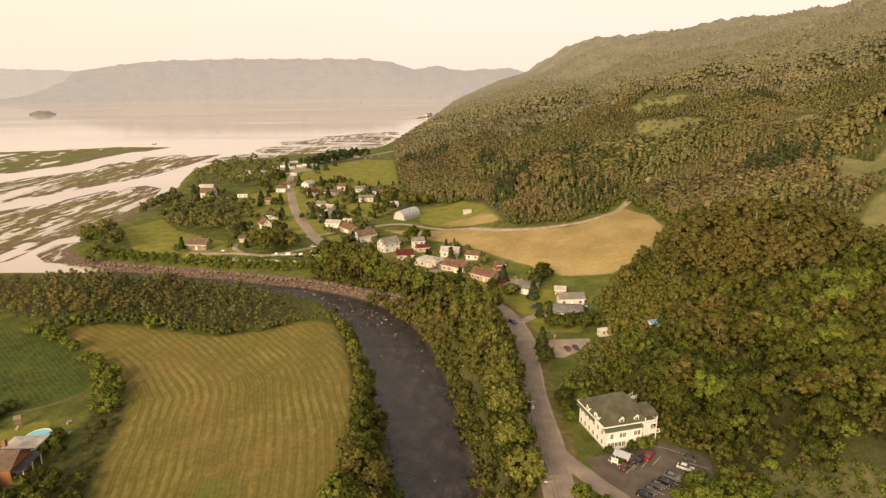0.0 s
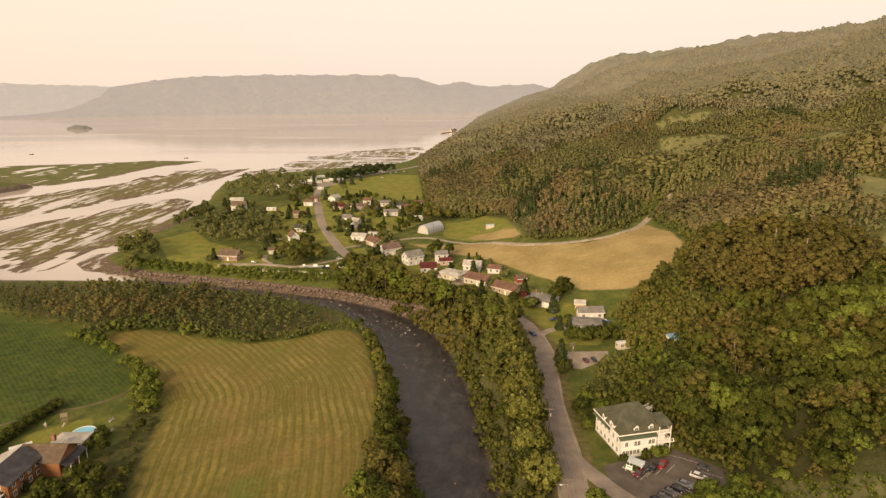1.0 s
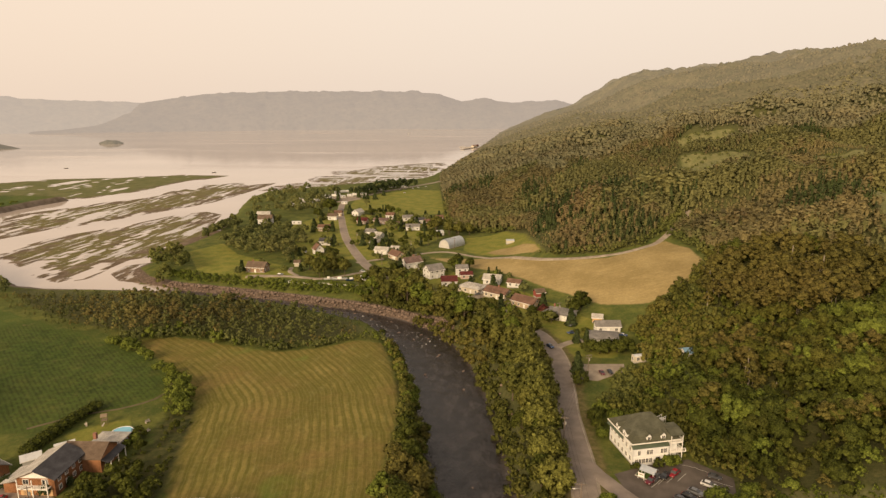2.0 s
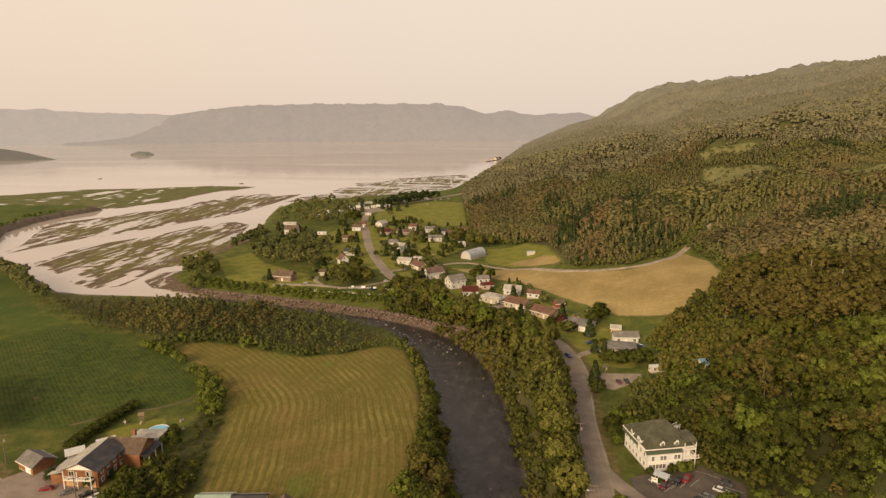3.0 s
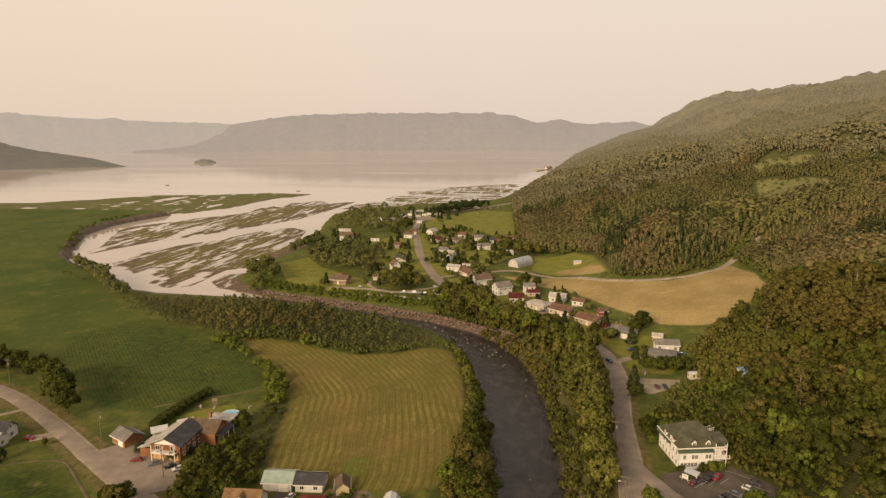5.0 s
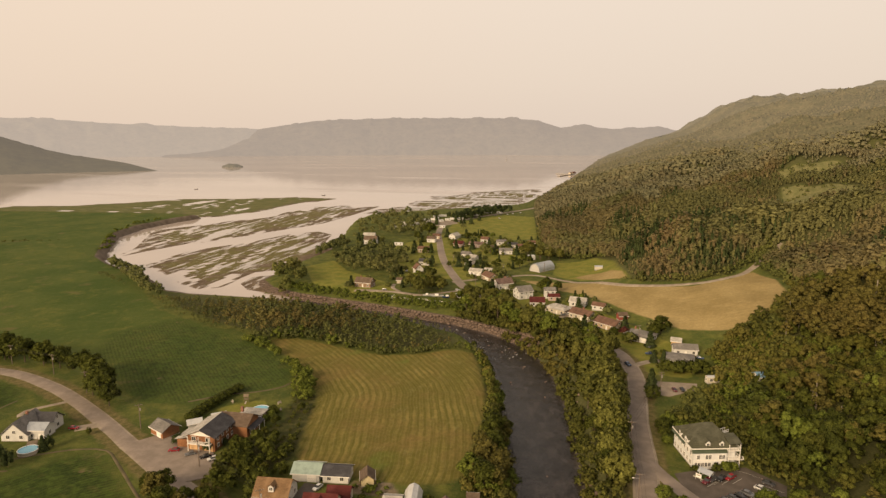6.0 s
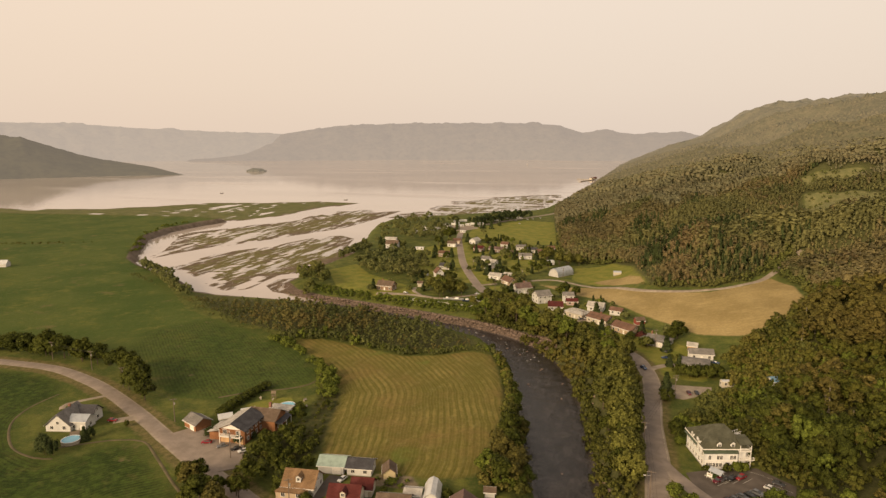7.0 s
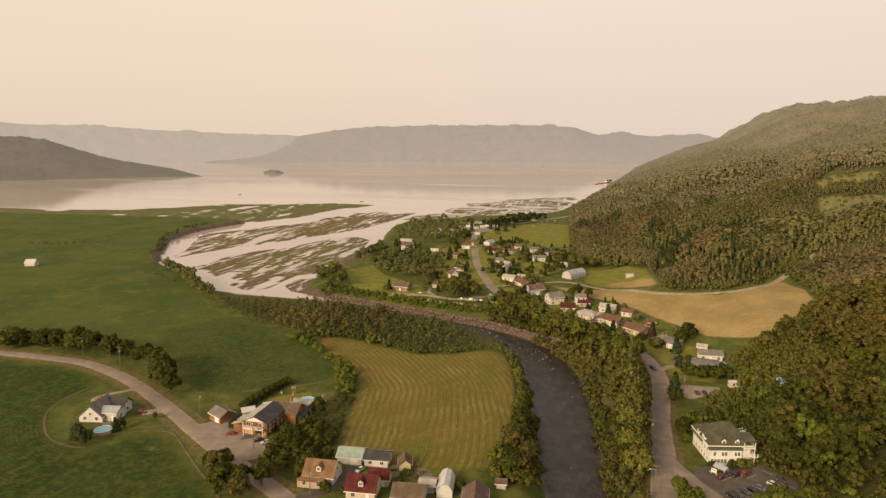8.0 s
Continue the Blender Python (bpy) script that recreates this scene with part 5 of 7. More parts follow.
row("annex", -10.0, 292, 12, 7, 4.5, 2.6, "gable", 1.4, "pink", "red", "low annex with a red-brown roof", category="annex")
row("house", -6, 268, -32, 14, 10, 2.9, "hip", 1.9, "cream", "pale", "long cream bungalow with a pale grey roof")
row("house", 3.5, 281, -12, 10, 7.5, 3.0, "gable", 2.0, "white", "pale", "white bungalow with pale grey shingles")
row("house", 6, 259, -36, 14, 8.5, 3.0, "gable", 2.2, "cream", "brown", "cream bungalow with rust-brown roof and carport", chimney=(0, 0.6))
row("shed", 14, 273, -18, 7.5, 5, 2.6, "gable", 1.5, "white", "brown", "small white outbuilding with brown roof", category="shed", doors=False)
row("house", 18, 246, -40, 14, 8.5, 2.9, "gable", 2.2, "tan", "brown", "tan bungalow under a long rust-brown roof")
row("shed", 24.5, 257, 20, 5, 4.5, 2.5, "gable", 1.4, "red", "umber", "dark red timber garden shed", category="shed", windows=False)
row("house", 31, 231, -28, 14, 10, 2.8, "hip", 2.0, "white", "grey", "white bungalow with grey hipped roof and broad garage", chimney=(-3, 1), garage=4.0)
row("house", 44, 204, -6, 12, 10, 2.8, "hip", 1.2, "white", "grey", "white house with a low grey roof")
row("house", 47, 214, 4, 11, 5.5, 3.0, "gable", 1.7, "white", "grey", "long white annex with grey-brown roof", category="annex")
row("shed", 45, 224, -10, 4.5, 4, 2.3, "gable", 1.1, "orange", "pale", "small orange-tan timber shed", category="shed", windows=False)
house("cabin", 70, 185, 12, 8, 4.6, 2.6, "gable", 1.2, SIDING["white"], METAL["blue"], "white cabin with a pale blue sheet roof among trees", "cabin", windows=True, base=0.4)
# the village on the point
row("house", -123, 300, -6, 12.5, 8, 3.2, "gable", 2.6, "brown", "umber", "brick-brown bungalow with dark brown roof on a lawn", chimney=(-3, 0.5))
row("shed", -105, 312, 10, 3.5, 3.5, 2.6, "gable", 1.2, "cream", "umber", "small cream garden shed", category="shed", windows=False)
row("house", -172, 447, 6, 15, 9, 4.5, "gable", 3.6, "white", "umber", "large white house with a deep brown front roof", storeys=1)
row("house", -176, 455, 6, 14, 8, 7.5, "gable", 2.0, "white", "pale", "tall white house with a pale roof", storeys=2)
row("house", -101, 341, -58, 9, 7.5, 4.2, "gable", 3.6, "white", "brown", "white house with steep red-brown gable roof", storeys=1)
row("house", -118, 419, 4, 12, 8, 3.2, "gable", 2.2, "tan", "brown", "tan house with a brown roof")
row("house", -103.5, 370, 2, 12, 7.5, 3.0, "gable", 2.2, "grey", "dark", "grey bungalow with dark shingle roof")
row("house", -124, 468, 2, 10, 8, 3.4, "gable", 2.4, "white", "umber", "white house with brown roof under trees")
row("house", -124, 486, 0, 9, 7, 3.0, "gable", 2.2, "tan", "brown", "tan bungalow among trees")
row("house", -108, 489, 70, 13, 9, 3.6, "gable", 2.8, "white", "pale", "white house with pale grey roof", storeys=1)
row("house", -96, 451, -12, 11, 8, 3.0, "gable", 2.6, "pink", "red", "house with a wide red roof")
row("house", -81, 451, -8, 18, 8, 3.0, "gable", 2.2, "pink", "mauve", "long house with a red-brown roof")
row("house", -78, 474, -10, 9, 8, 3.6, "gable", 2.4, "white", "brown", "white house with brown roof")
row("house", -63, 466, 20, 11, 8, 3.0, "gable", 2.2, "white", "grey", "white house with grey roof")
row("house", -54, 426, 8, 14, 8, 3.0, "gable", 2.2, "white", "grey", "long white house with grey roof")
row("house", -81, 405, -20, 10, 8, 3.0, "gable", 2.2, "white", "grey", "white house with grey roof")
row("house", -73.5, 394, -30, 9, 7, 3.0, "gable", 2.0, "white", "pale", "white house with pale roof")
row("house", -70, 369, -20, 11, 8, 3.0, "gable", 2.2, "white", "grey", "white house with grey roof")
row("house", -63, 347, -12, 12, 7.5, 2.9, "gable", 2.0, "white", "pale", "white bungalow with a pale roof")
row("garage", -56, 354, -10, 7, 5.5, 2.5, "gable", 1.4, "white", "pale", "small white garage with pale roof", category="garage", windows=False, garage=1.0)
row("house", -43, 446, 14, 13, 8.5, 3.2, "gable", 2.4, "orange", "brown", "orange-tan house with brown roof")
row("house", -38, 467, 5, 9, 7, 3.0, "gable", 2.2, "pink", "brown", "small house with brown roof at the foot of the slope")
row("house", -52, 455, 5, 11, 7, 3.0, "gable", 2.0, "grey", "dark", "grey house with dark roof")
row("house", -66, 436, 0, 10, 7, 3.0, "gable", 2.0, "brown", "umber", "brown house with dark roof")
house("shed", -34, 408, 25, 8, 6, 1.6, "arch", 2.2, SIDING["white"], METAL["white"], "white round-roofed shelter near the barn", "shed", windows=False, doors=False, over=0.1)
house("barn", -22, 371, 56, 18, 9.5, 0.5, "arch", 5.8, SIDING["grey"], METAL["silver"], "old barn with curved silver sheet-metal roof", "barn", windows=False, doors=False, over=0.3)
house("cabin", 15, 368, 8, 5.5, 3.2, 1.9, "arch", 1.0, SIDING["cream"], METAL["silver"], "small white hut in the meadow", "hut", windows=False, over=0.1)
house("barn", -420, 294, 20, 8, 6.5, 2.6, "gable", 2.8, SIDING["white"], METAL["white"], "white barn standing alone in the fields", "barn", windows=False, over=0.4)
for x, y, r, w in ((-147, 446, 5, 8), (-62, 285, 5, 6), (-148, 600, 30, 8), (-142, 612, 10, 7), (-130, 622, 0, 9), (-118, 660, 20, 8), (-170, 560, 40, 7), (-160, 575, 10, 7), (-135, 556, 0, 6), (-96, 690, 30, 8)):
    house("caravan", x, y, r, w, 2.6, 2.4, "arch", 0.35, SIDING["white"], METAL["white"], "white holiday caravan near the shore", "caravan", "caravans", windows=True, doors=False, over=0.02)
house("caravan", 53, 186, 15, 6, 2.4, 2.5, "arch", 0.4, SIDING["cream"], METAL["white"], "weathered white and brown caravan among bushes", "caravan", "caravans", doors=False, over=0.02)

apron([(-166, 574), (-158, 606), (-134, 612), (-126, 590), (-140, 566)], "camp_ground", GRAVEL, 0.12, label="trodden gravel of the camp ground")
camp_rng = random.Random(5)
for x0, y0, n in ((-172, 590, 7), (-150, 628, 6), (-186, 560, 4), (-120, 676, 5)):
    for i in range(n):
        x, y = x0 + camp_rng.uniform(-12, 14), y0 + camp_rng.uniform(-20, 20)
        house("caravan", x, y, camp_rng.uniform(-60, 60), camp_rng.uniform(5, 8), 2.5, 2.3, "arch", 0.35, SIDING["white"], METAL["white"], "white holiday caravan near the shore", "caravan", "caravans", windows=False, doors=False, over=0.02)

# brick house with garages by the country road
def build_brick_house():
    root = empty("brick_house", spot(-99.6, 107.2, 92) @ Matrix.Scale(1.08, 4))
    tagged(root, "rambling orange brick house with dark and beige roofs and white balcony", "house")
    # front wing: gable towards the forecourt
    part("wall", wall_mesh("gable", 11.5, 9, 4.7, 1.9), BRICK, root)
    part("roof", roof_mesh("gable", 11.5, 9, 4.7, 1.9, 0.6), TILES["dark"], root, "black shingle roof")
    part("roof", solid([(0.03, 6.65), (5.12, 4.50), (5.12, 4.74), (0.03, 6.90)], -6.38, 6.38), TILES["pale"], root, "beige shingle roof slope")
    part("balcony", box(1.5, 7.2, 0.2, -6.4, 0, 2.5), TRIM, root, "white timber balcony")
    railing(root, -7.1, -3.6, -7.1, 3.6, 2.7, TRIM)
    part("gable_panel", solid([(-3.6, 0), (0, 1.5), (3.6, 0)], -0.05, 0.05), TRIM, root, "white boarded gable", pose(-5.82, 0, 4.75))
    for s in (-3.5, 0, 3.5):
        part("post", box(0.18, 0.18, 4.9, -7.05, s, 0), TRIM, root)
    for s in (-2.3, 2.3):
        part("garage_door", box(0.1, 3.0, 2.2, -5.8, s, 0.05), SIDING["orange"], root, "brown garage door")
        window(root, -5.78, s, 3.1, 1.3, 1.2, -90)
    for i in range(4):
        window(root, -4 + i * 2.6, -4.53, 1.0, 0.9, 1.1)
        window(root, -4 + i * 2.6, -4.53, 3.2, 0.9, 1.0)
    # low wing beside the garages
    part("wall", box(6.5, 4.0, 3.3, -1.8, 6.4, -0.6), BRICK, root)
    part("roof", solid([(-2.3, 1.1), (2.4, 0), (2.4, -0.18), (-2.3, 0.9)], -3.6, 3.6), TILES["pale"], root, "low beige roof", pose(-1.8, 6.6, 2.8))
    # middle wing across
    part("wall", wall_mesh("gable", 10, 7.5, 3.9, 2.2), BRICK, root, "", pose(8.0, -4.4, 0, 0, 0, 90))
    part("roof", roof_mesh("gable", 10, 7.5, 3.9, 2.2, 0.5), TILES["umber"], root, "brown shingle roof", pose(8.0, -4.4, 0, 0, 0, 90))
    part("porch_roof", solid([(-2.0, 0), (0, 0.7), (0, 0.55), (-2.0, -0.14)], -3.6, 4.5), TILES["dark"], root, "dark lean-to porch roof", pose(8.0, -9.3, 2.6))
    for i in range(3):
        part("post", box(0.16, 0.16, 2.6, 5.4 + i * 3.2, -11.3, 0), TRIM, root)
        window(root, 6.2 + i * 2.3, -9.63, 0.9, 1.0, 1.2)
    # low rear wing
    part("wall", box(7, 7, 3.3, 15.0, -5.2, -0.5), BRICK, root)
    part("roof", roof_mesh("hip", 7, 7, 2.8, 0.7, 0.5), TILES["pale"], root, "low beige roof", pose(15.0, -5.2, 0))
    part("chimney", box(0.8, 0.8, 1.6, 11.6, -4, 5.0), plain_brick(), root)
    for i in range(3):
        window(root, 12.8 + i * 2.1, -8.73, 0.9, 1.0, 1.2)


build_brick_house()
house("garage", -116.5, 108.5, -24, 7.5, 6, 2.6, "gable", 1.7, BRICK, TILES["grey"], "orange brick garage with grey-brown roof", "garage", windows=False, garage=1.4)
house("shed", -110, 113.8, 40, 4.2, 3, 2.3, "gable", 0.9, SIDING["white"], METAL["white"], "small white shed behind the garage", "shed", windows=False)
house("shed", -104.5, 118.5, 40, 4.2, 3.2, 2.8, "gable", 1.0, SIDING["white"], METAL["white"], "white shed with metal roof", "shed", windows=False)
# white house in the crops
house("house", -158.0, 99.0, 102, 11, 9, 2.5, "gable", 4.0, SIDING["white"], TILES["grey"], "white house with a steep olive-grey roof beside a pool", "house", chimney=(1.5, 0))
house("annex", -152.4, 99.0, 12, 6, 5.5, 3.4, "gable", 1.4, SIDING["white"], METAL["silver"], "white wing with a pale metal roof", "house")
house("annex", -155.0, 103.8, 12, 7.5, 6, 3.4, "gable", 2.4, SIDING["white"], TILES["dark"], "white wing with black roof", "house")
# houses beside the hay meadow
house("house", -67, 85.0, 6, 9.4, 8, 2.9, "gable", 3.2, SIDING["white"], TILES["beige"], "white house with a steep tan shingle roof and dormer", "house", "riverside houses", dormer=1, chimney=None)
house("porch", -67.6, 80.4, 6, 9, 2.6, 2.3, "hip", 0.5, SIDING["tan"], TILES["beige"], "porch with tan roof in front of the white house", "porch", "", doors=False, over=0.2)
house("garage", -63.5, 96.5, 8, 8, 6.5, 2.7, "gable", 1.6, SIDING["white"], METAL["mint"], "white garage with pale mint metal roof", "garage", "riverside houses", windows=False, garage=1.8)
house("garage", -55.6, 97.4, 8, 7.6, 6.2, 2.5, "gable", 1.5, SIDING["white"], TILES["dark"], "white double garage with black shingle roof", "garage", "riverside houses", doors=False)
house("house", -53.2, 81.6, 8, 8.6, 8.2, 2.8, "gable", 3.1, SIDING["cream"], TILES["red"], "cream house with a dark red roof and dormer", "house", "riverside houses", dormer=1)
house("annex", -51.0, 87.6, 8, 6, 5, 2.6, "gable", 2.0, SIDING["cream"], TILES["red"], "rear wing with dark red roof", "annex", "riverside houses")
house("house", -40.5, 82.0, 8, 9, 7.5, 2.7, "gable", 2.2, SIDING["white"], TILES["umber"], "white house with a brown roof", "house", "riverside houses")
house("shed", -37.3, 87.6, 8, 4.5, 4, 2.6, "gable", 0.8, SIDING["grey"], TILES["pale"], "small grey lean-to shed", "shed", "", windows=False)
house("shed", -32.6, 88.6, 100, 8.5, 4.6, 2.4, "gambrel", 2.2, SIDING["white"], METAL["white"], "white barrel-roofed garden shed", "shed", "", windows=False, over=0.3)
house("shed", -47.2, 97.0, 110, 4.6, 3.6, 2.4, "gable", 1.4, SIDING["yellow"], TILES["umber"], "pale yellow shed with brown roof", "shed", "", windows=False)
house("house", -23.5, 84.0, 100, 9, 7, 2.7, "gable", 2.4, SIDING["tan"], TILES["mauve"], "small house with grey-brown roof", "house", "riverside houses")
house("shed", -18.8, 94.5, 8, 2.8, 2.4, 2.0, "gable", 0.7, SIDING["white"], TILES["umber"], "tiny white shed by the river", "shed", "", windows=False)


def pool(x, y, r, label, rot=0):
    root = tagged(empty("swimming_pool", spot(x, y, rot)), label, "pool")
    bm = tube(r, 1.2, n=28)
    part("wall", bm, PALE, root)
    part("water", tube(r - 0.15, 0.1, 0, 0, 1.12, 28), POOL_WATER, root, "pale blue pool water")
    part("rim", ring(r, 0.16, 1.2), TRIM, root)
    part("deck", box(4.2, 3.0, 0.15, r + 1.4, -0.6, 1.0), WOOD, root, "brown timber deck")
    for sx, sy in ((-1.9, -1.9), (1.9, -1.9), (-1.9, 0.7), (1.9, 0.7)):
        part("post", box(0.12, 0.12, 1.9, r + 1.4 + sx, sy, 0), WOOD, root)
    part("railing", box(4.2, 0.08, 0.1, r + 1.4, -2.0, 1.85), WOOD, root)


def ring(r, w, z, n=28):
    bm = bmesh.new()
    loops = []
    for rad, zz in ((r - w, z), (r + w * 0.4, z), (r + w * 0.4, z + 0.1), (r - w, z + 0.1)):
        loops.append([bm.verts.new((math.cos(6.2832 * i / n) * rad, math.sin(6.2832 * i / n) * rad, zz)) for i in range(n)])
    for k in range(4):
        a, b = loops[k], loops[(k + 1) % 4]
        for i in range(n):
            bm.faces.new((a[i], a[(i + 1) % n], b[(i + 1) % n], b[i]))
    bmesh.ops.recalc_face_normals(bm, faces=bm.faces)
    return bm


POOL_WATER = plain("pool_water", (0.17, 0.42, 0.55), 0.08, 0.12, 0.6, 0, 0.1, 0.5)
pool(-96.0, 128.8, 3.1, "round above-ground pool with a timber deck behind the brick house")
pool(-147.0, 89.4, 3.0, "round above-ground pool beside the white house", 130)

# ---- the inn's car park ----
for x, y, r, p, lab in ((38.6, 114.2, -42, "maroon", "dark red car parked by the shelter"), (40.0, 115.6, -42, "grey", "dark car parked by the shelter"), (42.3, 116.3, -42, "black", "black estate car in the car park"),
                        (44.7, 117.5, -42, "red", "bright red hatchback in the car park"), (53.6, 116.8, 62, "grey", "grey car at the edge of trees"), (51.2, 113.4, 55, "white", "white car with dark sunroof"),
                        (47.3, 110.3, 52, "silver", "dull silver car in the car park"), (45.3, 108.8, 52, "black", "black car in the car park"), (43.3, 107.6, 52, "grey", "dark grey car in the car park"), (41.3, 105.9, 52, "grey", "grey car in the car park"),
                        (39.6, 104.6, 52, "black", "black car in the car park")):
    car(x, y, r, p, lab, dz=0.25)
for x, y, r, p, lab in ((38.2, 174.5, 10, "maroon", "dark red car parked on gravel"), (40.9, 175.3, 10, "black", "black car parked on gravel"), (23.8, 197, 28, "blue", "dark blue car on the road"),
                        (10.6, 244.2, -70, "red", "red car in a drive"), (12.4, 242.4, -70, "black", "black car in a drive"), (-3.6, 261.4, -60, "silver", "silver car on a forecourt"),
                        (-1.2, 263.6, -60, "white", "white car on a forecourt"), (0.6, 264.8, -60, "black", "dark car on a forecourt"), (34.5, 220.5, -60, "silver", "silver car on a drive"),
                        (33.0, 211.5, -70, "blue", "dark blue car on grass"), (52.0, 208.5, 70, "blue", "blue car beside the annex"), (-95, 347, 80, "white", "white car near a house"), (-66, 301, 60, "white", "white car at the junction"),
                        (-106.7, 99.4, -70, "red", "bright red car on the forecourt"), (-100.8, 98.6, -50, "silver", "silver people carrier on the forecourt"), (-95.8, 98.2, -40, "black", "black pickup on the forecourt"), (-93.0, 97.6, -40, "white", "white car on the forecourt"),
                        (-58.6, 91.2, -15, "white", "white car in front of the garage"), (-146.0, 104.6, 100, "red", "dark red car on a drive"), (-108, 292, 90, "silver", "pale car by a lawn"),
                        (-110, 345, 10, "white", "white car by trees"), (-89, 640, 40, "white", "white car near the shore"), (-97, 664, 40, "silver", "silver car near the shore"), (-80, 690, 30, "white", "white car near the shore"),
                        (-92, 672, 30, "grey", "grey car near the shore"), (-128, 605, 60, "white", "white car near the shore"), (-112, 640, 60, "silver", "silver car near the shore"),
                        (-72, 700, 30, "white", "white car near the shore"), (-85, 680, 30, "white", "white car near the shore")):
    car(x, y, r, p, lab, dz=0.2)


def bay_lines():
    for x, y, r in ((39.6, 113.6, 48), (41.4, 115.0, 48), (43.6, 115.8, 48), (46.2, 116.6, 48), (52.5, 119.4, -30), (54.6, 114.6, -30), (49.4, 111.4, -38), (46.4, 109.4, -38), (44.2, 108.0, -38), (42.2, 106.4, -38), (49.0, 121.4, -20)):
        ob = new("parking_line", mesh_of("parking_line", [(-2.4, -0.06, 0), (2.4, -0.06, 0), (2.4, 0.06, 0), (-2.4, 0.06, 0)], [(0, 1, 2, 3)], mats=[LINE]))
        ob.matrix_basis = spot(x, y, r, 0.26)
        tagged(ob, "worn white parking line", kind="structure")


bay_lines()
shelter = tagged(empty("sign_shelter", spot(38.6, 116.2, -38, 0.1)), "small roofed sign shelter on a planted island", "shelter")
part("kerb", box(4.6, 3.2, 0.3, -0.8, 0, 0, bevel=0.06), CONCRETE, shelter)
part("turf", box(4.2, 2.8, 0.1, -0.8, 0, 0.26), FOLIAGE["crop"], shelter, "clipped green turf")
part("roof", roof_mesh("gable", 3.4, 2.4, 2.3, 0.7, 0.3, 0.12), METAL["silver"], shelter, "pale grey roof")
for sx in (-1.5, 1.5):
    for sy in (-1.0, 1.0):
        part("post", box(0.14, 0.14, 2.4, sx, sy, 0.2), TRIM, shelter)
sign = tagged(empty("notice_board", spot(36.6, 115.2, -30, 0.2)), "white notice board on two posts", "sign")
part("board", box(1.4, 0.08, 1.1, 0, 0, 0.7), TRIM, sign)
part("panel", box(1.1, 0.04, 0.25, 0, -0.06, 1.25), WOOD, sign)
for s in (-0.75, 0.75):
    part("post", box(0.1, 0.1, 2.0, s, 0, 0), TRIM, sign)

# ---- poles and wires ----


def pole(x, y, high=10.5, rot=0.0, arms=1, lamp=False):
    root = tagged(empty("utility_pole", spot(x, y, rot)), "weathered wooden utility pole with crossarm", "utility pole", "utility poles")
    part("post", tube(0.16, high, n=8, r2=0.11), POLE, root)
    for k in range(arms):
        part("crossarm", box(2.4, 0.12, 0.14, 0, 0, high - 0.5 - k * 0.8), POLE, root)
        for s in (-1.0, -0.5, 0.5, 1.0):
            part("insulator", tube(0.05, 0.16, s, 0, high - 0.36 - k * 0.8, 6), CHROME, root)
    if lamp:
        part("lamp_arm", box(1.6, 0.06, 0.06, -0.8, 0, high - 1.6), CHROME, root)
        part("lamp_head", box(0.6, 0.22, 0.12, -1.7, 0, high - 1.66), TRIM, root)
    else:
        part("transformer", tube(0.25, 0.8, 0.32, 0, high - 2.4, 8), CONCRETE, root)
    return Vector((x * PLAN, y * PLAN, at_ground(x, y) + high - 0.3))


def wire(a, b, sag=0.8, off=0.0):
    n = 10
    bm = bmesh.new()
    d = (b - a).normalized()
    side = Vector((-d.y, d.x, 0)) * off
    last = None
    for i in range(n + 1):
        s = i / n
        p = a.lerp(b, s) + side - Vector((0, 0, sag * 4 * s * (1 - s)))
        q = [bm.verts.new(p + Vector(v)) for v in ((0.025, 0, 0), (-0.0125, 0, 0.022), (-0.0125, 0, -0.022))]
        if last:
            for k in range(3):
                bm.faces.new((last[k], last[(k + 1) % 3], q[(k + 1) % 3], q[k]))
        last = q
    me = bpy.data.meshes.new("power_line")
    bm.to_mesh(me)
    bm.free()
    me.materials.append(DARK)
    tagged(new("power_line", me), "thin dark overhead wire between poles", "wire", "overhead wires")


line_a = [pole(20.0, 60, 9.5, 0), pole(20.6, 100, 9.5, 0, 1, True), pole(20.5, 128, 9.5, 0, 1), pole(33, 170, 9.5, 20, 2), pole(30, 226, 9, 30), pole(-2, 250, 9, 40), pole(-34, 286, 9, 40), pole(-58, 316, 9, 30),
          pole(-84, 372, 9, 20)]
line_b = [pole(-215, 146, 9, 10), pole(-190, 141, 9, 10), pole(-164, 129, 9, 30), pole(-126, 109.5, 9, 35), pole(-94.5, 93.5, 9, 35), pole(-66, 76, 9, 35)]
line_c = [pole(-46, 350, 8, 0), pole(-20, 362, 8, 0)]
for line in (line_a, line_b, line_c):
    for a, b in zip(line, line[1:]):
        for off in (-0.9, 0.0, 0.9):
            wire(a, b, 0.9, off)

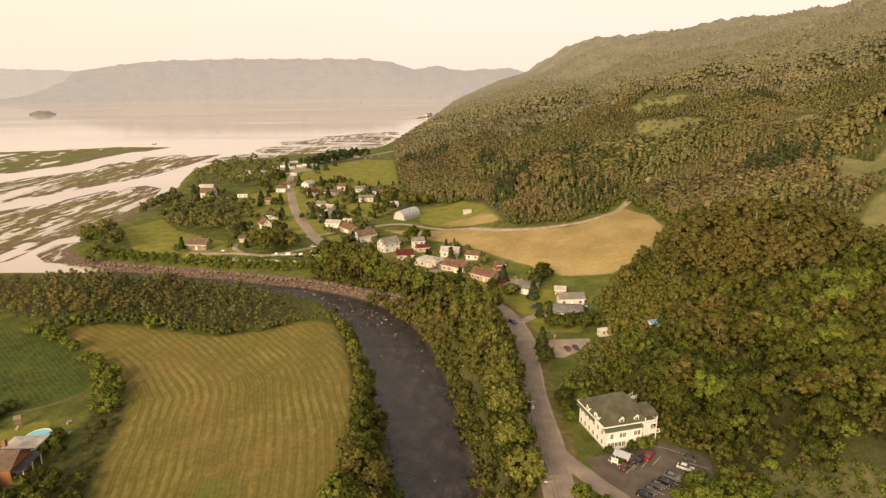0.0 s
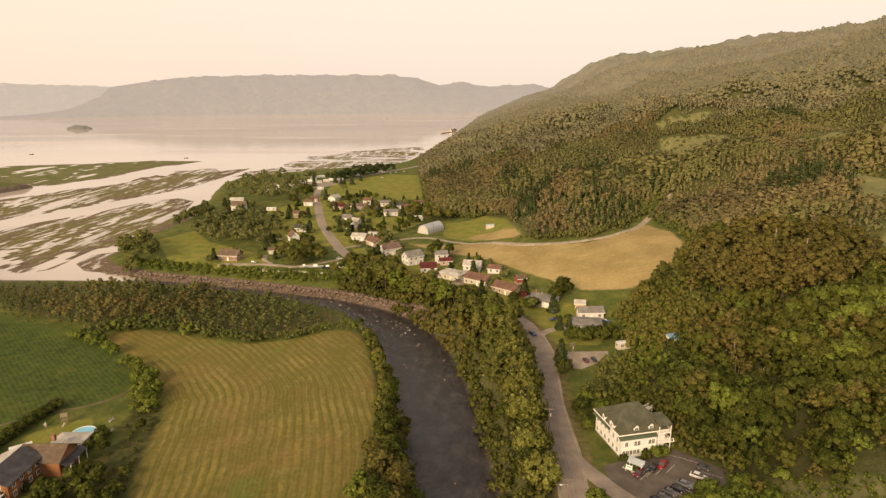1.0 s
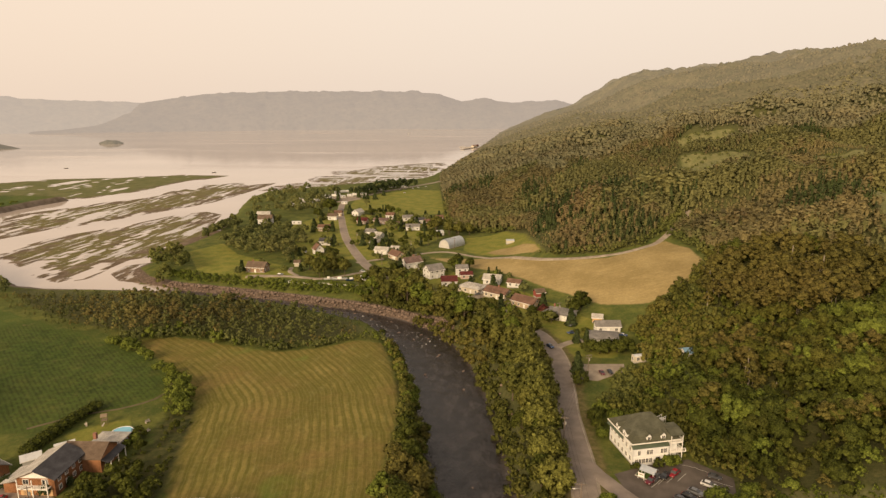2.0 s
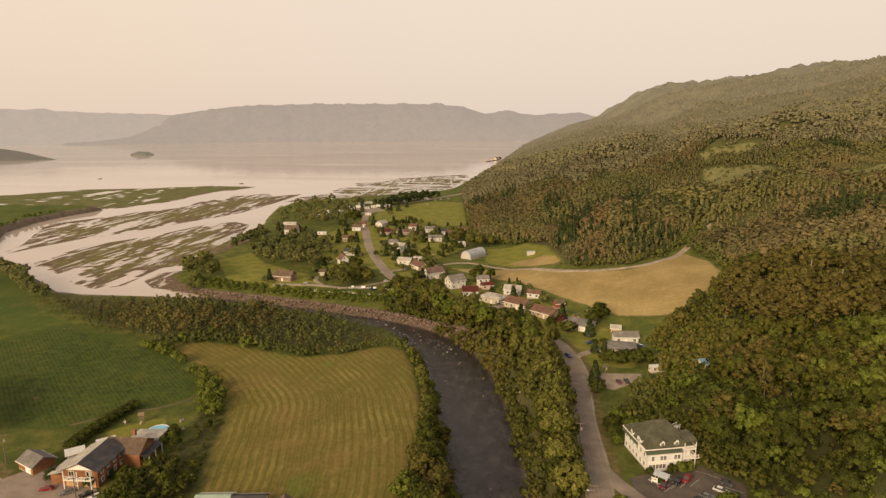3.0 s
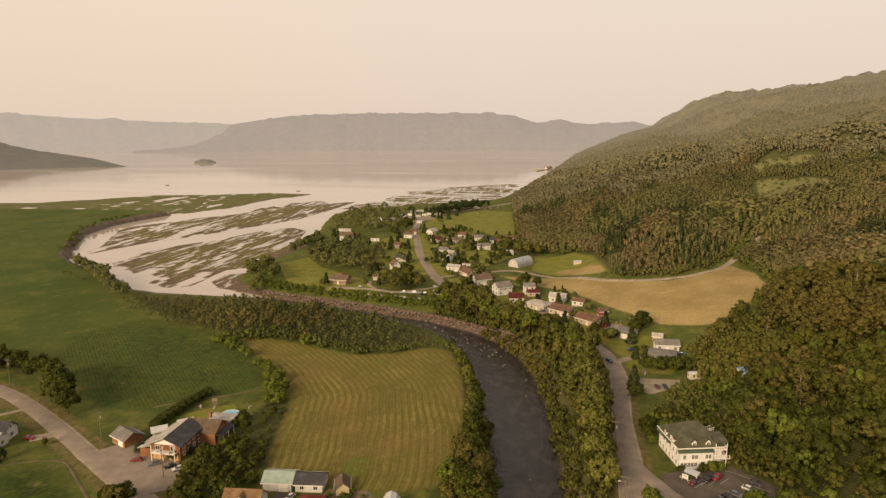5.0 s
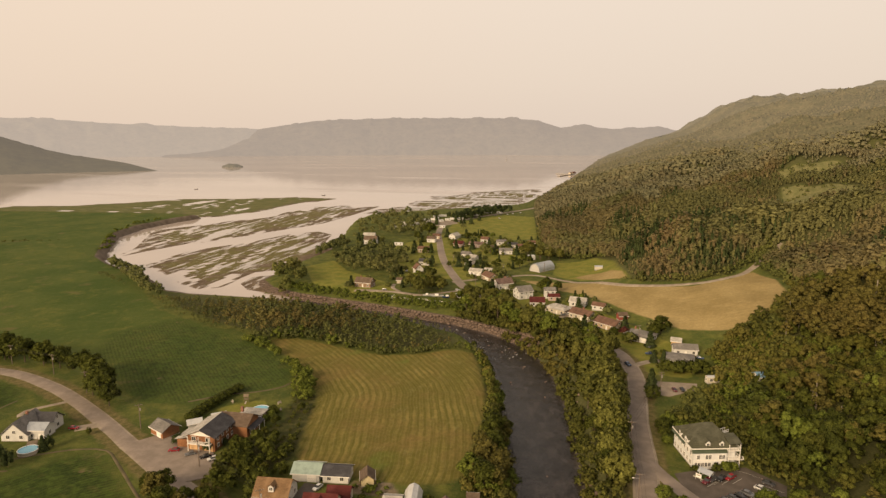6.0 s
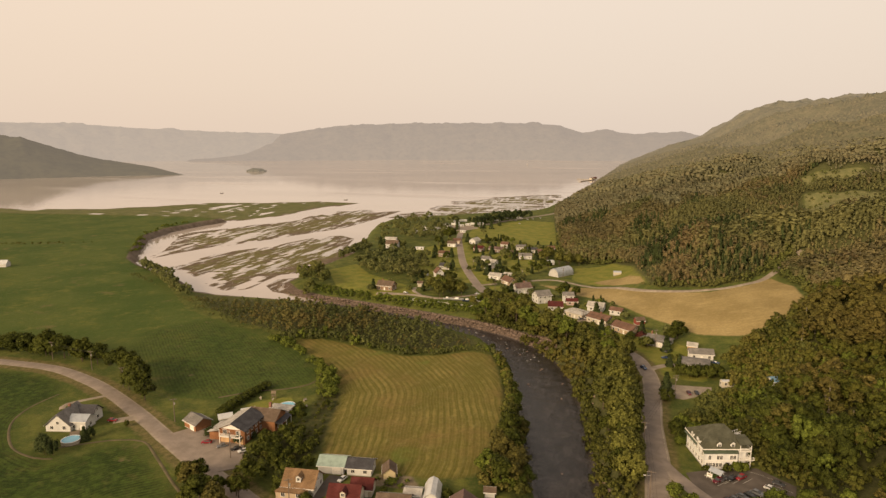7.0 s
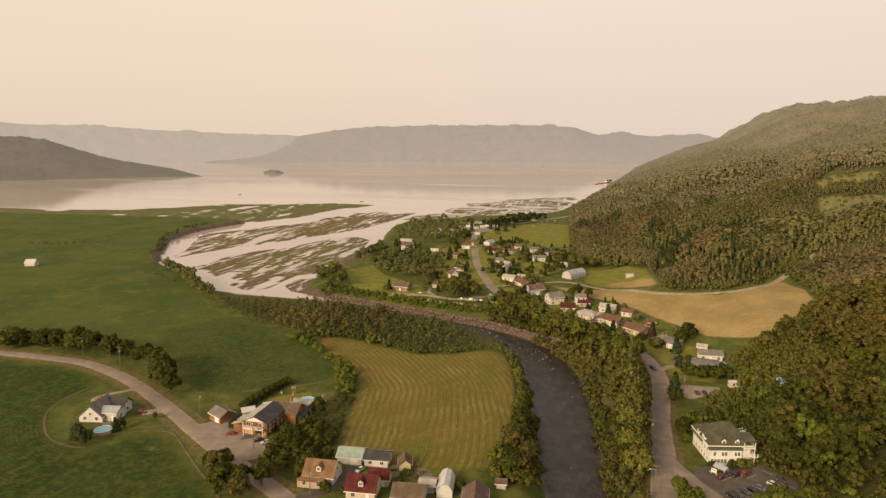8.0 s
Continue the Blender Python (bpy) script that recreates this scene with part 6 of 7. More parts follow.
# ---- boats, fence, small yard things ----


def boat(x, y, z, rot, long, hull, label):
    root = tagged(empty("boat", pose(x * PLAN, y * PLAN, z, 0, 0, rot)), label, "boat", "boats")
    bm = bmesh.new()
    rows = []
    for s, w, h in ((-0.5, 0.34, 0.9), (0.1, 0.36, 0.95), (0.35, 0.24, 1.1), (0.5, 0.02, 1.3)):
        rows.append([bm.verts.new(v) for v in ((s * long, -w * long * 0.45, h), (s * long * 0.96, -w * long * 0.2, 0.1), (s * long * 0.96, w * long * 0.2, 0.1), (s * long, w * long * 0.45, h))])
    for a, b in zip(rows, rows[1:]):
        for k in range(3):
            bm.faces.new((a[k], b[k], b[k + 1], a[k + 1]))
        bm.faces.new((a[3], b[3], b[0], a[0]))
    bm.faces.new(rows[0])
    bm.faces.new(rows[-1][::-1])
    bmesh.ops.recalc_face_normals(bm, faces=bm.faces)
    part("hull", bm, hull, root)
    part("cabin", box(long * 0.28, long * 0.2, 0.9, -0.02 * long, 0, 0.9, bevel=0.1), TRIM, root)
    part("windscreen", box(0.06, long * 0.18, 0.4, long * 0.13, 0, 1.25), GLASS, root)
    return root


boat(-74, 283.5, at_ground(-74, 283) + 0.3, 5, 8.5, METAL["white"], "white cabin boat laid up on land")
boat(-68, 283.0, at_ground(-68, 283) + 0.2, 20, 6.5, PAINT["blue"], "blue-hulled boat laid up on land")
boat(-80, 284.0, at_ground(-80, 284) + 0.2, 10, 5.5, METAL["white"], "small white boat laid up on land")
sail = boat(-345, 2680, 0.0, 60, 11, METAL["white"], "small white sailing boat far out on the bay")
part("mast", tube(0.12, 14, 0, 0, 1, 6), CHROME, sail)
bm = bmesh.new()
va = [bm.verts.new(p) for p in ((-0.3, 0.04, 2.2), (-4.6, 0.04, 2.2), (-0.3, 0.04, 14.5), (-0.3, -0.04, 2.2), (-4.6, -0.04, 2.2), (-0.3, -0.04, 14.5))]
for f in ((0, 1, 2), (5, 4, 3), (0, 3, 4, 1), (1, 4, 5, 2), (2, 5, 3, 0)):
    bm.faces.new([va[i] for i in f])
part("sail", bm, TRIM, sail, "white sail")
for x, y in ((-704, 970), (-420, 905)):
    boat(x, y, -0.1, 30, 7, PAINT["grey"], "small dark moored boat on the bay")


def fence(pts, high, mat, label, gap=2.4):
    root = tagged(empty("fence", spot(*pts[0])), label, "fence")
    for (ax, ay), (bx, by) in zip(pts, pts[1:]):
        v = Vector((bx - ax, by - ay, 0)) * PLAN
        n = max(1, int(v.length / gap))
        turn = math.degrees(math.atan2(v.y, v.x))
        m = pose((ax - pts[0][0]) * PLAN, (ay - pts[0][1]) * PLAN, at_ground((ax + bx) / 2, (ay + by) / 2) - at_ground(*pts[0]), 0, 0, turn)
        for k in range(3):
            part("rail", box(v.length, 0.05, 0.12, v.length / 2, 0, high * (0.3 + 0.3 * k)), mat, root, "", m)
        for i in range(n + 1):
            part("post", box(0.12, 0.12, high + 0.3, v.length * i / n, 0, -0.2), mat, root, "", m)


fence([(-100, 281), (-84, 278), (-62, 274)], 1.1, TRIM, "low white rail fence above the river bank")
fence([(-99, 285.5), (-100, 281)], 1.1, TRIM, "low white rail fence above the river bank")
play = tagged(empty("play_frame", spot(-104.5, 134.5, 20)), "small wooden play frame in the garden", "play frame")
part("platform", box(1.6, 1.6, 0.12, 0, 0, 1.3), WOOD, play)
part("roof", roof_mesh("gable", 1.7, 1.7, 2.6, 0.7, 0.1, 0.08), WOOD, play)
for sx in (-0.75, 0.75):
    for sy in (-0.75, 0.75):
        part("post", box(0.1, 0.1, 2.7, sx, sy, 0), WOOD, play)
part("slide", box(0.5, 2.4, 0.08, 0, -1.8, 0.6), PALE, play)
for x, y in ((-109, 133), (-90, 131), (-93, 136)):
    seat = tagged(empty("garden_bench", spot(x, y, x * 7)), "pale garden bench on the lawn", "bench", "garden benches")
    part("seat", box(1.6, 0.5, 0.08, 0, 0, 0.42), PALE, seat)
    part("backrest", box(1.6, 0.06, 0.5, 0, 0.25, 0.5), PALE, seat)
    for s in (-0.7, 0.7):
        part("leg", box(0.08, 0.5, 0.42, s, 0, 0), PALE, seat)

wharf = tagged(empty("wharf", pose(-48 * PLAN, 1560 * PLAN, 0, 0, 0, 72)), "timber wharf with red-roofed sheds on the bay", "wharf")
part("deck", box(120, 9, 1.0, 0, 0, 0.8), PALE, wharf)
part("deck", box(9, 46, 1.0, 40, 22, 0.8), PALE, wharf)
for i in range(14):
    part("pile", tube(0.5, 3.0, -56 + i * 8.6, 4.2, -1.6, 7), POLE, wharf)
for k, px in enumerate((30, 48, 62)):
    part("shed", wall_mesh("gable", 12, 8, 3.5, 2.5), SIDING["cream"], wharf, "", pose(px, -1, 1.8))
    part("shed_roof", roof_mesh("gable", 12, 8, 3.5, 2.5, 0.4), TILES["red"], wharf, "red shed roof", pose(px, -1, 1.8))

# the islet in the bay, its haze added as emission
bm = bmesh.new()
bmesh.ops.create_icosphere(bm, subdivisions=3, radius=1)
for v in bm.verts:
    n = noise.noise(v.co * 2.2) * 0.25 + 1
    v.co = Vector((v.co.x * 40 * n, v.co.y * 24 * n, v.co.z * 13 * n))
me = bpy.data.meshes.new("islet")
bm.to_mesh(me)
bm.free()
me.materials.append(hazy("islet_hazy_woods", (0.05, 0.05, 0.035), (0.07, 0.065, 0.045), (0.165, 0.138, 0.108)))
isle = new("islet", me)
isle.matrix_basis = pose(-1140 * PLAN, 1790 * PLAN, -1)
tagged(isle, "small wooded rocky islet in the bay", kind="structure")

# ---- trees that stand apart ----
tree_rng = random.Random(11)


def grove(ring, gap, high, kinds, group, cat="tree", limit=60, spread=0.25, n=420, leaf=0.075, joined=""):
    """Single trees within an outline. kinds: (crown, leaf set, label, chance)."""
    xs, ys = [p[0] for p in ring], [p[1] for p in ring]
    pts = places(min(xs), max(xs), min(ys), max(ys), gap, lambda x, y: inside(x, y, ring) > 0, 0.4)
    if joined:
        crown_kind, leaf_set = kinds[0][:2]
        hi = high * (1 + (rng.random(len(pts)) * 2 - 1) * spread)
        scatter("trees", [crown(crown_kind, n, 80 + i, 8, leaf) for i in range(3)], pts, hi, FOLIAGE[leaf_set], joined, "trees", wide=0.9 + 0.35 * rng.random(len(pts)))
        return
    for x, y in pts[:limit]:
        k = tree_rng.random()
        for crown_kind, leaf_set, label, chance in kinds:
            k -= chance
            if k <= 0:
                break
        h = high * (1 + (tree_rng.random() * 2 - 1) * spread)
        tree(float(x), float(y), h, crown_kind, leaf_set, label, tree_rng.randrange(4), 0.9 + tree_rng.random() * 0.35, cat, "bush" if crown_kind == "bush" else "tree", group, n, leaf)


MIXED = (("broad", "bank", "leafy broadleaf tree standing by the river", 0.55), ("tall", "bank", "tall slender broadleaf tree with loose crown", 0.25), ("broad", "bright", "bright green young tree with airy crown", 0.2))
YARD_TREES = (("broad", "broad", "leafy round-crowned garden tree", 0.5), ("broad", "bright", "bright green garden tree", 0.2), ("spruce", "spruce", "dark spruce beside the houses", 0.3))
DARK_MIX = (("broad", "grove", "dense dark broadleaf tree", 0.7), ("spruce", "spruce", "narrow dark green spruce tree", 0.3))
BUSHES = (("bush", "bright", "low bright green spreading bush", 0.5), ("bush", "broad", "low dark green spreading bush", 0.5))
# both river banks
grove([(-50, 256), (-30, 246), (-15, 230), (-3, 209), (3, 191), (7, 168), (9, 150), (10, 140), (19, 140), (20, 170), (20, 190), (16, 207), (4, 224), (-12, 241), (-30, 262), (-44, 268)], 5.4, 10, MIXED, "riverside trees", limit=95, n=400, leaf=0.05)
grove([(10, 140), (11, 128), (13, 112), (15, 95), (18, 95), (18.5, 110), (18.5, 125), (19, 140)], 4.6, 9.0, (("willow", "willow", "broad pale-green willow by the river", 0.6), ("broad", "broad", "leafy dense tree by the river", 0.4)), "riverside trees", n=900, leaf=0.05)
for x, y, h in ((15, 131, 12), (15.5, 143, 12.5), (15, 118, 10.5), (16, 154, 12), (14, 164, 12), (12, 176, 11)):
    tree(x, y, h, "willow", "willow", "large spreading pale-green willow on the bank", int(x * 7) % 4, 0.85, "tree", "tree", "willows", 1200, 0.043)
grove([(-25, 165), (-22, 142), (-21, 120), (-21, 100), (-11, 96), (-12, 118), (-15, 135), (-19, 152), (-22, 166)], 4.0, 3.4, (("broad", "broad", "scrubby tree on the near bank", 0.6), ("bush", "bright", "small bright riverside bush", 0.4)), "bank scrub", n=420)
grove([(-37, 205), (-31, 185), (-27, 168), (-23, 168), (-28, 186), (-36, 208), (-45, 222)], 3.4, 2.8, BUSHES, "bank scrub", "bush", n=260, leaf=0.1)
grove([(-22, 142), (-20.5, 100), (-11, 96), (-13.5, 120), (-17.5, 142)], 4.3, 6.6, (("broad", "birch", "brownish leafy tree on the meadow bank", 0.5), ("broad", "broad", "dark leafy tree on the meadow bank", 0.5)), "bank scrub", n=420, leaf=0.05)
tree(-17, 100, 8.5, "broad", "broad", "leafy tree at the meadow's corner by the river", 1, 1.1, group="bank scrub", n=900, leaf=0.05)
tree(-21, 104, 7.5, "broad", "bright", "leafy tree at the meadow's corner by the river", 2, 1.1, group="bank scrub", n=900, leaf=0.05)
under = places(-50, 20, 92, 268, 2.9, lambda x, y: inside(x, y, BANK_WOOD) > 0.3)
scatter("underwood", [crown("bush", 80, 75 + i, 4, 0.11) for i in range(3)], under, 2.2 + 2.6 * rng.random(len(under)), FOLIAGE["bank"], "leafy underwood below the riverside trees", "scrub", wide=0.75 + 0.3 * rng.random(len(under)))
fringe = places(-56, 16, 92, 262, 2.0, lambda x, y: np.abs(inside(x, y, RIGHT_LAND) - np.where(y < 236, 0.7, 6.0)) < 1.9)
scatter("bank_scrub", [crown("bush", 70, 70 + i, 5, 0.12) for i in range(3)], fringe, 1.6 + 2.8 * rng.random(len(fringe)), FOLIAGE["bank"], "low scrub hanging over the water's edge", "scrub", wide=0.65 + 0.3 * rng.random(len(fringe)))
# hedges and scrub round the hay meadow and the brick house
grove([(-142, 198), (-125, 188), (-109, 173), (-97, 165), (-88, 152), (-84, 141), (-90, 138), (-95, 150), (-103, 166), (-118, 180), (-140, 192)], 3.1, 3.2, (("bush", "bright", "", 1.0),), "field hedge", n=150, leaf=0.08, joined="bright green hedge bushes along the meadow")
for x, y, h in ((-131, 191, 3.8), (-117, 180, 3.6), (-103, 167.5, 4.4), (-93, 156, 4.6), (-88, 146, 4.2), (-99, 163, 4.0)):
    tree(x, y, h, "broad", "bright", "bright green small tree in a field hedge", int(-x) % 4, 1.25, "tree", "tree", "field hedge", 700, 0.06)
left_edge = [(-37, 205), (-31, 185), (-26, 165), (-22.5, 142), (-21.5, 120), (-22, 98), (-9, 96), (-13, 118), (-17, 140), (-22, 165), (-29, 190), (-37, 212)]
brush = places(-40, -8, 95, 214, 2.5, lambda x, y: inside(x, y, left_edge) > 0)
scatter("bank_scrub", [crown("bush", 110, 77 + i, 5, 0.09) for i in range(3)], brush, 1.4 + 2.6 * rng.random(len(brush)), FOLIAGE["bank"], "dense scrub along the near river bank", "scrub", wide=0.8 + 0.4 * rng.random(len(brush)))
grove([(-92, 104), (-89, 96), (-88, 88), (-83, 82), (-78, 84), (-76, 92), (-74, 98), (-72, 104), (-76, 112), (-84, 112)], 3.2, 4.4, (("broad", "broad", "", 1.0),), "scrub", n=170, leaf=0.08, joined="dark overgrown scrub below the brick house")
grove([(-91, 108), (-84, 110), (-75, 110), (-80, 138), (-85, 146), (-89, 140), (-86, 124), (-88, 116)], 3.6, 1.1, (("bush", "broad", "", 1.0),), "scrub", n=90, leaf=0.1, joined="low dark scrub between garden and meadow")
for x, y, h in ((-87, 100, 5.0), (-84, 95.5, 5.5), (-80, 93, 5.0), (-90, 105, 4.2), (-86.5, 121, 3.6), (-83, 132, 3.4)):
    tree(x, y, h, "broad", "broad", "small dark tree in the scrub", int(-x) % 4, 1.1, "tree", "tree", "scrub trees", 900, 0.05)
grove([(-103, 84), (-88, 78), (-80, 79), (-78, 68), (-92, 68)], 4.0, 7.0, (("broad", "birch", "large brownish leafy tree by the road", 0.5), ("broad", "broad", "large leafy tree by the road", 0.5)), "roadside trees", n=1000, leaf=0.05)
for x, y in ((-114, 118.5), (-114.2, 121.5), (-114.2, 124.5), (-114, 127.5), (-113.8, 130.5), (-113.6, 133.5), (-113.4, 136.5), (-113, 139.5), (-112.4, 142.5)):
    tree(x, y, 2.4, "bush", "broad", "clipped dark hedge by the garden", 0, 1.6, "hedge", "bush", "garden hedge", 420, 0.08)
for x, y, h in ((-108.6, 103.6, 3.2), (-97.5, 101.8, 3.2), (-94.8, 106.2, 2.2)):
    tree(x, y, h, "bush", "spruce", "clipped dark cedar beside the garage", 1, 0.75, "shrub", "bush", "cedars", 420, 0.08)
grove([(-95, 122), (-92, 132), (-89, 128), (-90, 118)], 3.4, 2.5, BUSHES, "garden bushes", "bush", n=260, leaf=0.1)
# along the country road
grove([(-258, 146), (-232, 149), (-205, 147), (-190, 146), (-195, 153), (-230, 156), (-262, 152)], 5.0, 7.0, (("bush", "broad", "low dark green roadside bush", 0.6), ("broad", "broad", "small dark green roadside tree", 0.4)), "roadside trees", n=420, leaf=0.08)
for x, y, h in ((-176, 141, 10.5), (-170, 138.5, 11), (-163, 134, 11.5), (-157, 128.5, 11.5), (-153, 125, 10), (-148, 121.5, 8), (-160, 127.5, 7), (-212, 149, 10), (-222, 151, 11), (-203, 149, 10), (-232, 150, 9), (-187, 147, 6)):
    tree(x, y, h, "broad", "broad", "dark leafy tree beside the road", int(-x) % 4, 1.15, "tree", "tree", "roadside trees", 900, 0.05)
for x, y, h, k in ((-144.2, 91.6, 4.6, "spruce"), (-151.4, 83.6, 4.8, "bush"), (-149.4, 82.0, 5.6, "bush"), (-147.4, 81.0, 5.8, "bush"), (-145.4, 81.6, 5.0, "bush"), (-143.5, 93.0, 4.0, "bush"), (-138.6, 102.6, 2.4, "bush")):
    tree(x, y, h, "bush" if k == "bush" else "spruce", "spruce" if x < -143 else "broad", "dark conifer hedge by the white house" if k == "bush" else "dark narrow conifer by the white house", 2, 0.55 if k == "bush" else 1.6, "tree", "tree", "garden conifers", 700, 0.05)
# creek line
grove([(-330, 334), (-298, 312), (-268, 290), (-242, 262), (-222, 254), (-226, 246), (-252, 262), (-278, 286), (-306, 306), (-334, 330)], 4.4, 6.6, DARK_MIX, "creek trees", n=130, leaf=0.06, joined="mixed trees along the creek")
grove([(-456, 560), (-450, 500), (-428, 450), (-372, 374), (-378, 372), (-436, 450), (-462, 520)], 7.0, 2.6, BUSHES, "creek bushes", "bush", n=120, leaf=0.13, joined="low bushes lining the tidal creek")
edge_x = np.arange(-1000, -445, 3.2)
edge_xy = np.column_stack([edge_x, 352 + (edge_x + 560) * 0.42 + rng.random(len(edge_x)) * 3])
keep = rng.random(len(edge_xy)) < 0.6
scatter("field_hedge", [crown("bush", 40, 90 + i, 4, 0.16) for i in range(2)], edge_xy[keep], 1.0 + 1.4 * rng.random(keep.sum()), FOLIAGE["broad"], "low broken hedge across the pasture", "hedge")
# the point
grove([(-196, 462), (-226, 556), (-228, 640), (-206, 685), (-160, 590), (-136, 500), (-153, 486), (-165, 475), (-190, 486)], 11.5, 7.5, (("broad", "grove", "", 1.0),), "trees on the point", spread=0.5, n=150, leaf=0.06, joined="dense dark trees covering the village point")
grove([(-168, 352), (-178, 385), (-155, 424), (-128, 402), (-114, 352), (-108, 330), (-115, 320), (-150, 338)], 7.6, 7.5, DARK_MIX, "village grove", n=200, leaf=0.068, joined="dense dark grove in the village")
grove([(-97, 306), (-92, 322), (-76, 308), (-72, 290), (-89, 288)], 6.0, 8, MIXED, "village trees", n=300, leaf=0.085)
grove([(-170, 284), (-180, 300), (-197, 320), (-196, 348), (-178, 330), (-160, 300)], 5.6, 9.0, (("tall", "village", "", 1.0),), "shore trees", n=160, leaf=0.055, joined="leafy trees along the shore")
for i in range(16):
    x, y = -176 + 70 * tree_rng.random(), 545 + 110 * tree_rng.random()
    tree(x, y, 6 + 5 * tree_rng.random(), "spruce" if i % 3 else "broad", "spruce" if i % 3 else "grove", "dark tree among the caravans", i % 4, 1.3, group="camp trees", n=160, leaf=0.07)
grove([(-146, 620), (-124, 690), (-90, 712), (-80, 690), (-105, 655), (-134, 606)], 8, 9, (("broad", "spruce", "dark dense tree near the shore", 1.0),), "shore trees", n=200, leaf=0.07, joined="dense dark trees near the shore")
grove([(-64, 390), (-50, 405), (-30, 412), (-27, 385), (-40, 360), (-48, 356)], 9.5, 5.5, YARD_TREES, "village trees", n=300, leaf=0.085)
grove([(-96, 412), (-88, 420), (-84, 380), (-78, 358), (-86, 362)], 9, 4.5, YARD_TREES, "village trees", n=300, leaf=0.085)
grove([(-99, 482), (-89, 520), (-74, 500), (-79, 482)], 8, 5.5, YARD_TREES, "village trees", n=300, leaf=0.085)
grove([(-76, 416), (-60, 412), (-46, 436), (-60, 446), (-74, 440)], 9, 4.5, YARD_TREES, "village trees", n=300, leaf=0.085)
grove([(-23, 309), (-10, 318), (-6, 300), (-16, 303)], 4.5, 6.5, YARD_TREES, "village trees", n=300, leaf=0.085)
grove([(-2, 292), (6, 296), (9, 284), (2, 287)], 4.2, 5.0, (("spruce", "spruce", "dark spruce at the field edge", 0.6), ("bush", "bright", "green bush at the field edge", 0.4)), "village trees", n=300, leaf=0.085)
grove([(-34, 440), (-16, 420), (-10, 404), (-28, 404), (-42, 425)], 7, 8, MIXED, "trees behind the barn", n=300, leaf=0.085)
grove([(-66, 282), (-54, 292), (-40, 277), (-26, 262), (-32, 250), (-48, 262), (-62, 270)], 5.6, 7, MIXED, "trees above the bank", n=420, leaf=0.075)
grove([(-172, 293), (-158, 287), (-128, 280), (-100, 272), (-70, 266), (-56, 262), (-50, 268), (-70, 276), (-100, 282), (-128, 289), (-158, 296), (-172, 302)], 2.9, 2.2, BUSHES, "bank bushes", "bush", n=60, leaf=0.13, joined="low bushes above the rock bank")
grove([(-204, 400), (-212, 440), (-200, 452), (-182, 425), (-190, 400)], 7, 7, DARK_MIX, "shore trees", n=240, leaf=0.085, joined="leafy trees along the shore")
for x, y, h, k in ((-134, 500, 13, "broad"), (-136, 507, 12, "broad"), (-92, 335, 6, "broad"), (-88, 331, 6, "broad"), (-78, 306, 7, "broad"), (-112, 404, 7, "broad"), (-137, 470, 9, "broad"), (-84, 462, 6, "spruce"),
                   (-49, 300, 6, "broad"), (40, 236, 8.5, "broad"), (37, 234, 6, "broad"), (26, 226, 4.5, "bush"), (14, 252, 5, "broad"), (34, 203, 5, "spruce"), (38, 205, 4.5, "spruce"), (30.5, 176, 7, "spruce"),
                   (38, 194, 4.5, "bush"), (41, 193, 4.5, "bush"), (44, 194, 4.5, "bush"), (47, 194, 5, "bush"), (50, 195, 5, "bush"), (35, 212, 2.0, "bush"), (39, 214, 2.0, "bush"), (30, 167, 4, "bush"), (20, 237, 3, "bush")):
    tree(x, y, h, k, "spruce" if k == "spruce" else "broad", "dark conifer in a garden" if k == "spruce" else "leafy round-crowned garden tree", int(abs(x)) % 4, 1.5 if k == "spruce" else 1.15, "tree", "tree", "garden trees", 420, 0.075)
# garden trees and shrubs between the village houses
home_x, home_y = np.array([h[0] for h in HOMES]), np.array([h[1] for h in HOMES])
planted = 0
for hx, hy in HOMES:
    for k in range(9 if hy > 300 else 4):
        a, d = tree_rng.random() * 6.283, 6.5 + tree_rng.random() * 7
        x, y = hx + math.cos(a) * d, hy + math.sin(a) * d
        p, q = np.array([x]), np.array([y])
        if hy < 225 or planted > 230 or np.hypot(home_x - x, home_y - y).min() < (6.2 if hy > 300 else 8.0) or line_distance(p, q, MAIN_ROAD)[0] < 7 or inside(p, q, RIGHT_LAND)[0] < 5 or any_of(p, q, [GOLD, GREEN, MEADOW])[0] > -3:
            continue
        kind, leaf_set, label, low, span = tree_rng.choice((("broad", "village", "leafy round-crowned garden tree", 3, 3), ("bush", "village", "low spreading garden shrub", 1.6, 1.6), ("spruce", "spruce", "dark spruce beside the houses", 4, 4), ("broad", "grove", "dark green garden tree", 3, 3.5)))
        tree(x, y, low + span * tree_rng.random(), kind, leaf_set, label, tree_rng.randrange(4), 1.5 if kind == "spruce" else 1.1, "shrub" if kind == "bush" else "tree", "bush" if kind == "bush" else "tree", "garden trees", 200, 0.1)
        planted += 1
tree(24.5, 234, 4.5, "broad", "maroon", "dark red-leaved ornamental tree", 1, 1.3, n=420, leaf=0.075)
# below and behind the inn
for x, y, h, s in ((36.6, 119.4, 1.8, 0), (44.6, 122.0, 2.6, 1), (42.0, 120.8, 2.2, 2), (46.6, 122.6, 2.4, 3), (31.2, 134.0, 2.5, 1), (30.6, 138, 3.0, 2), (31, 143, 3.6, 0), (33, 147, 4, 3), (36, 141, 4, 1), (40, 142, 4, 2)):
    tree(x, y, h, "bush", "bright" if s % 2 else "broad", "leafy shrub against the inn", s, 1.0, "shrub", "bush", "inn shrubs", 700, 0.06)
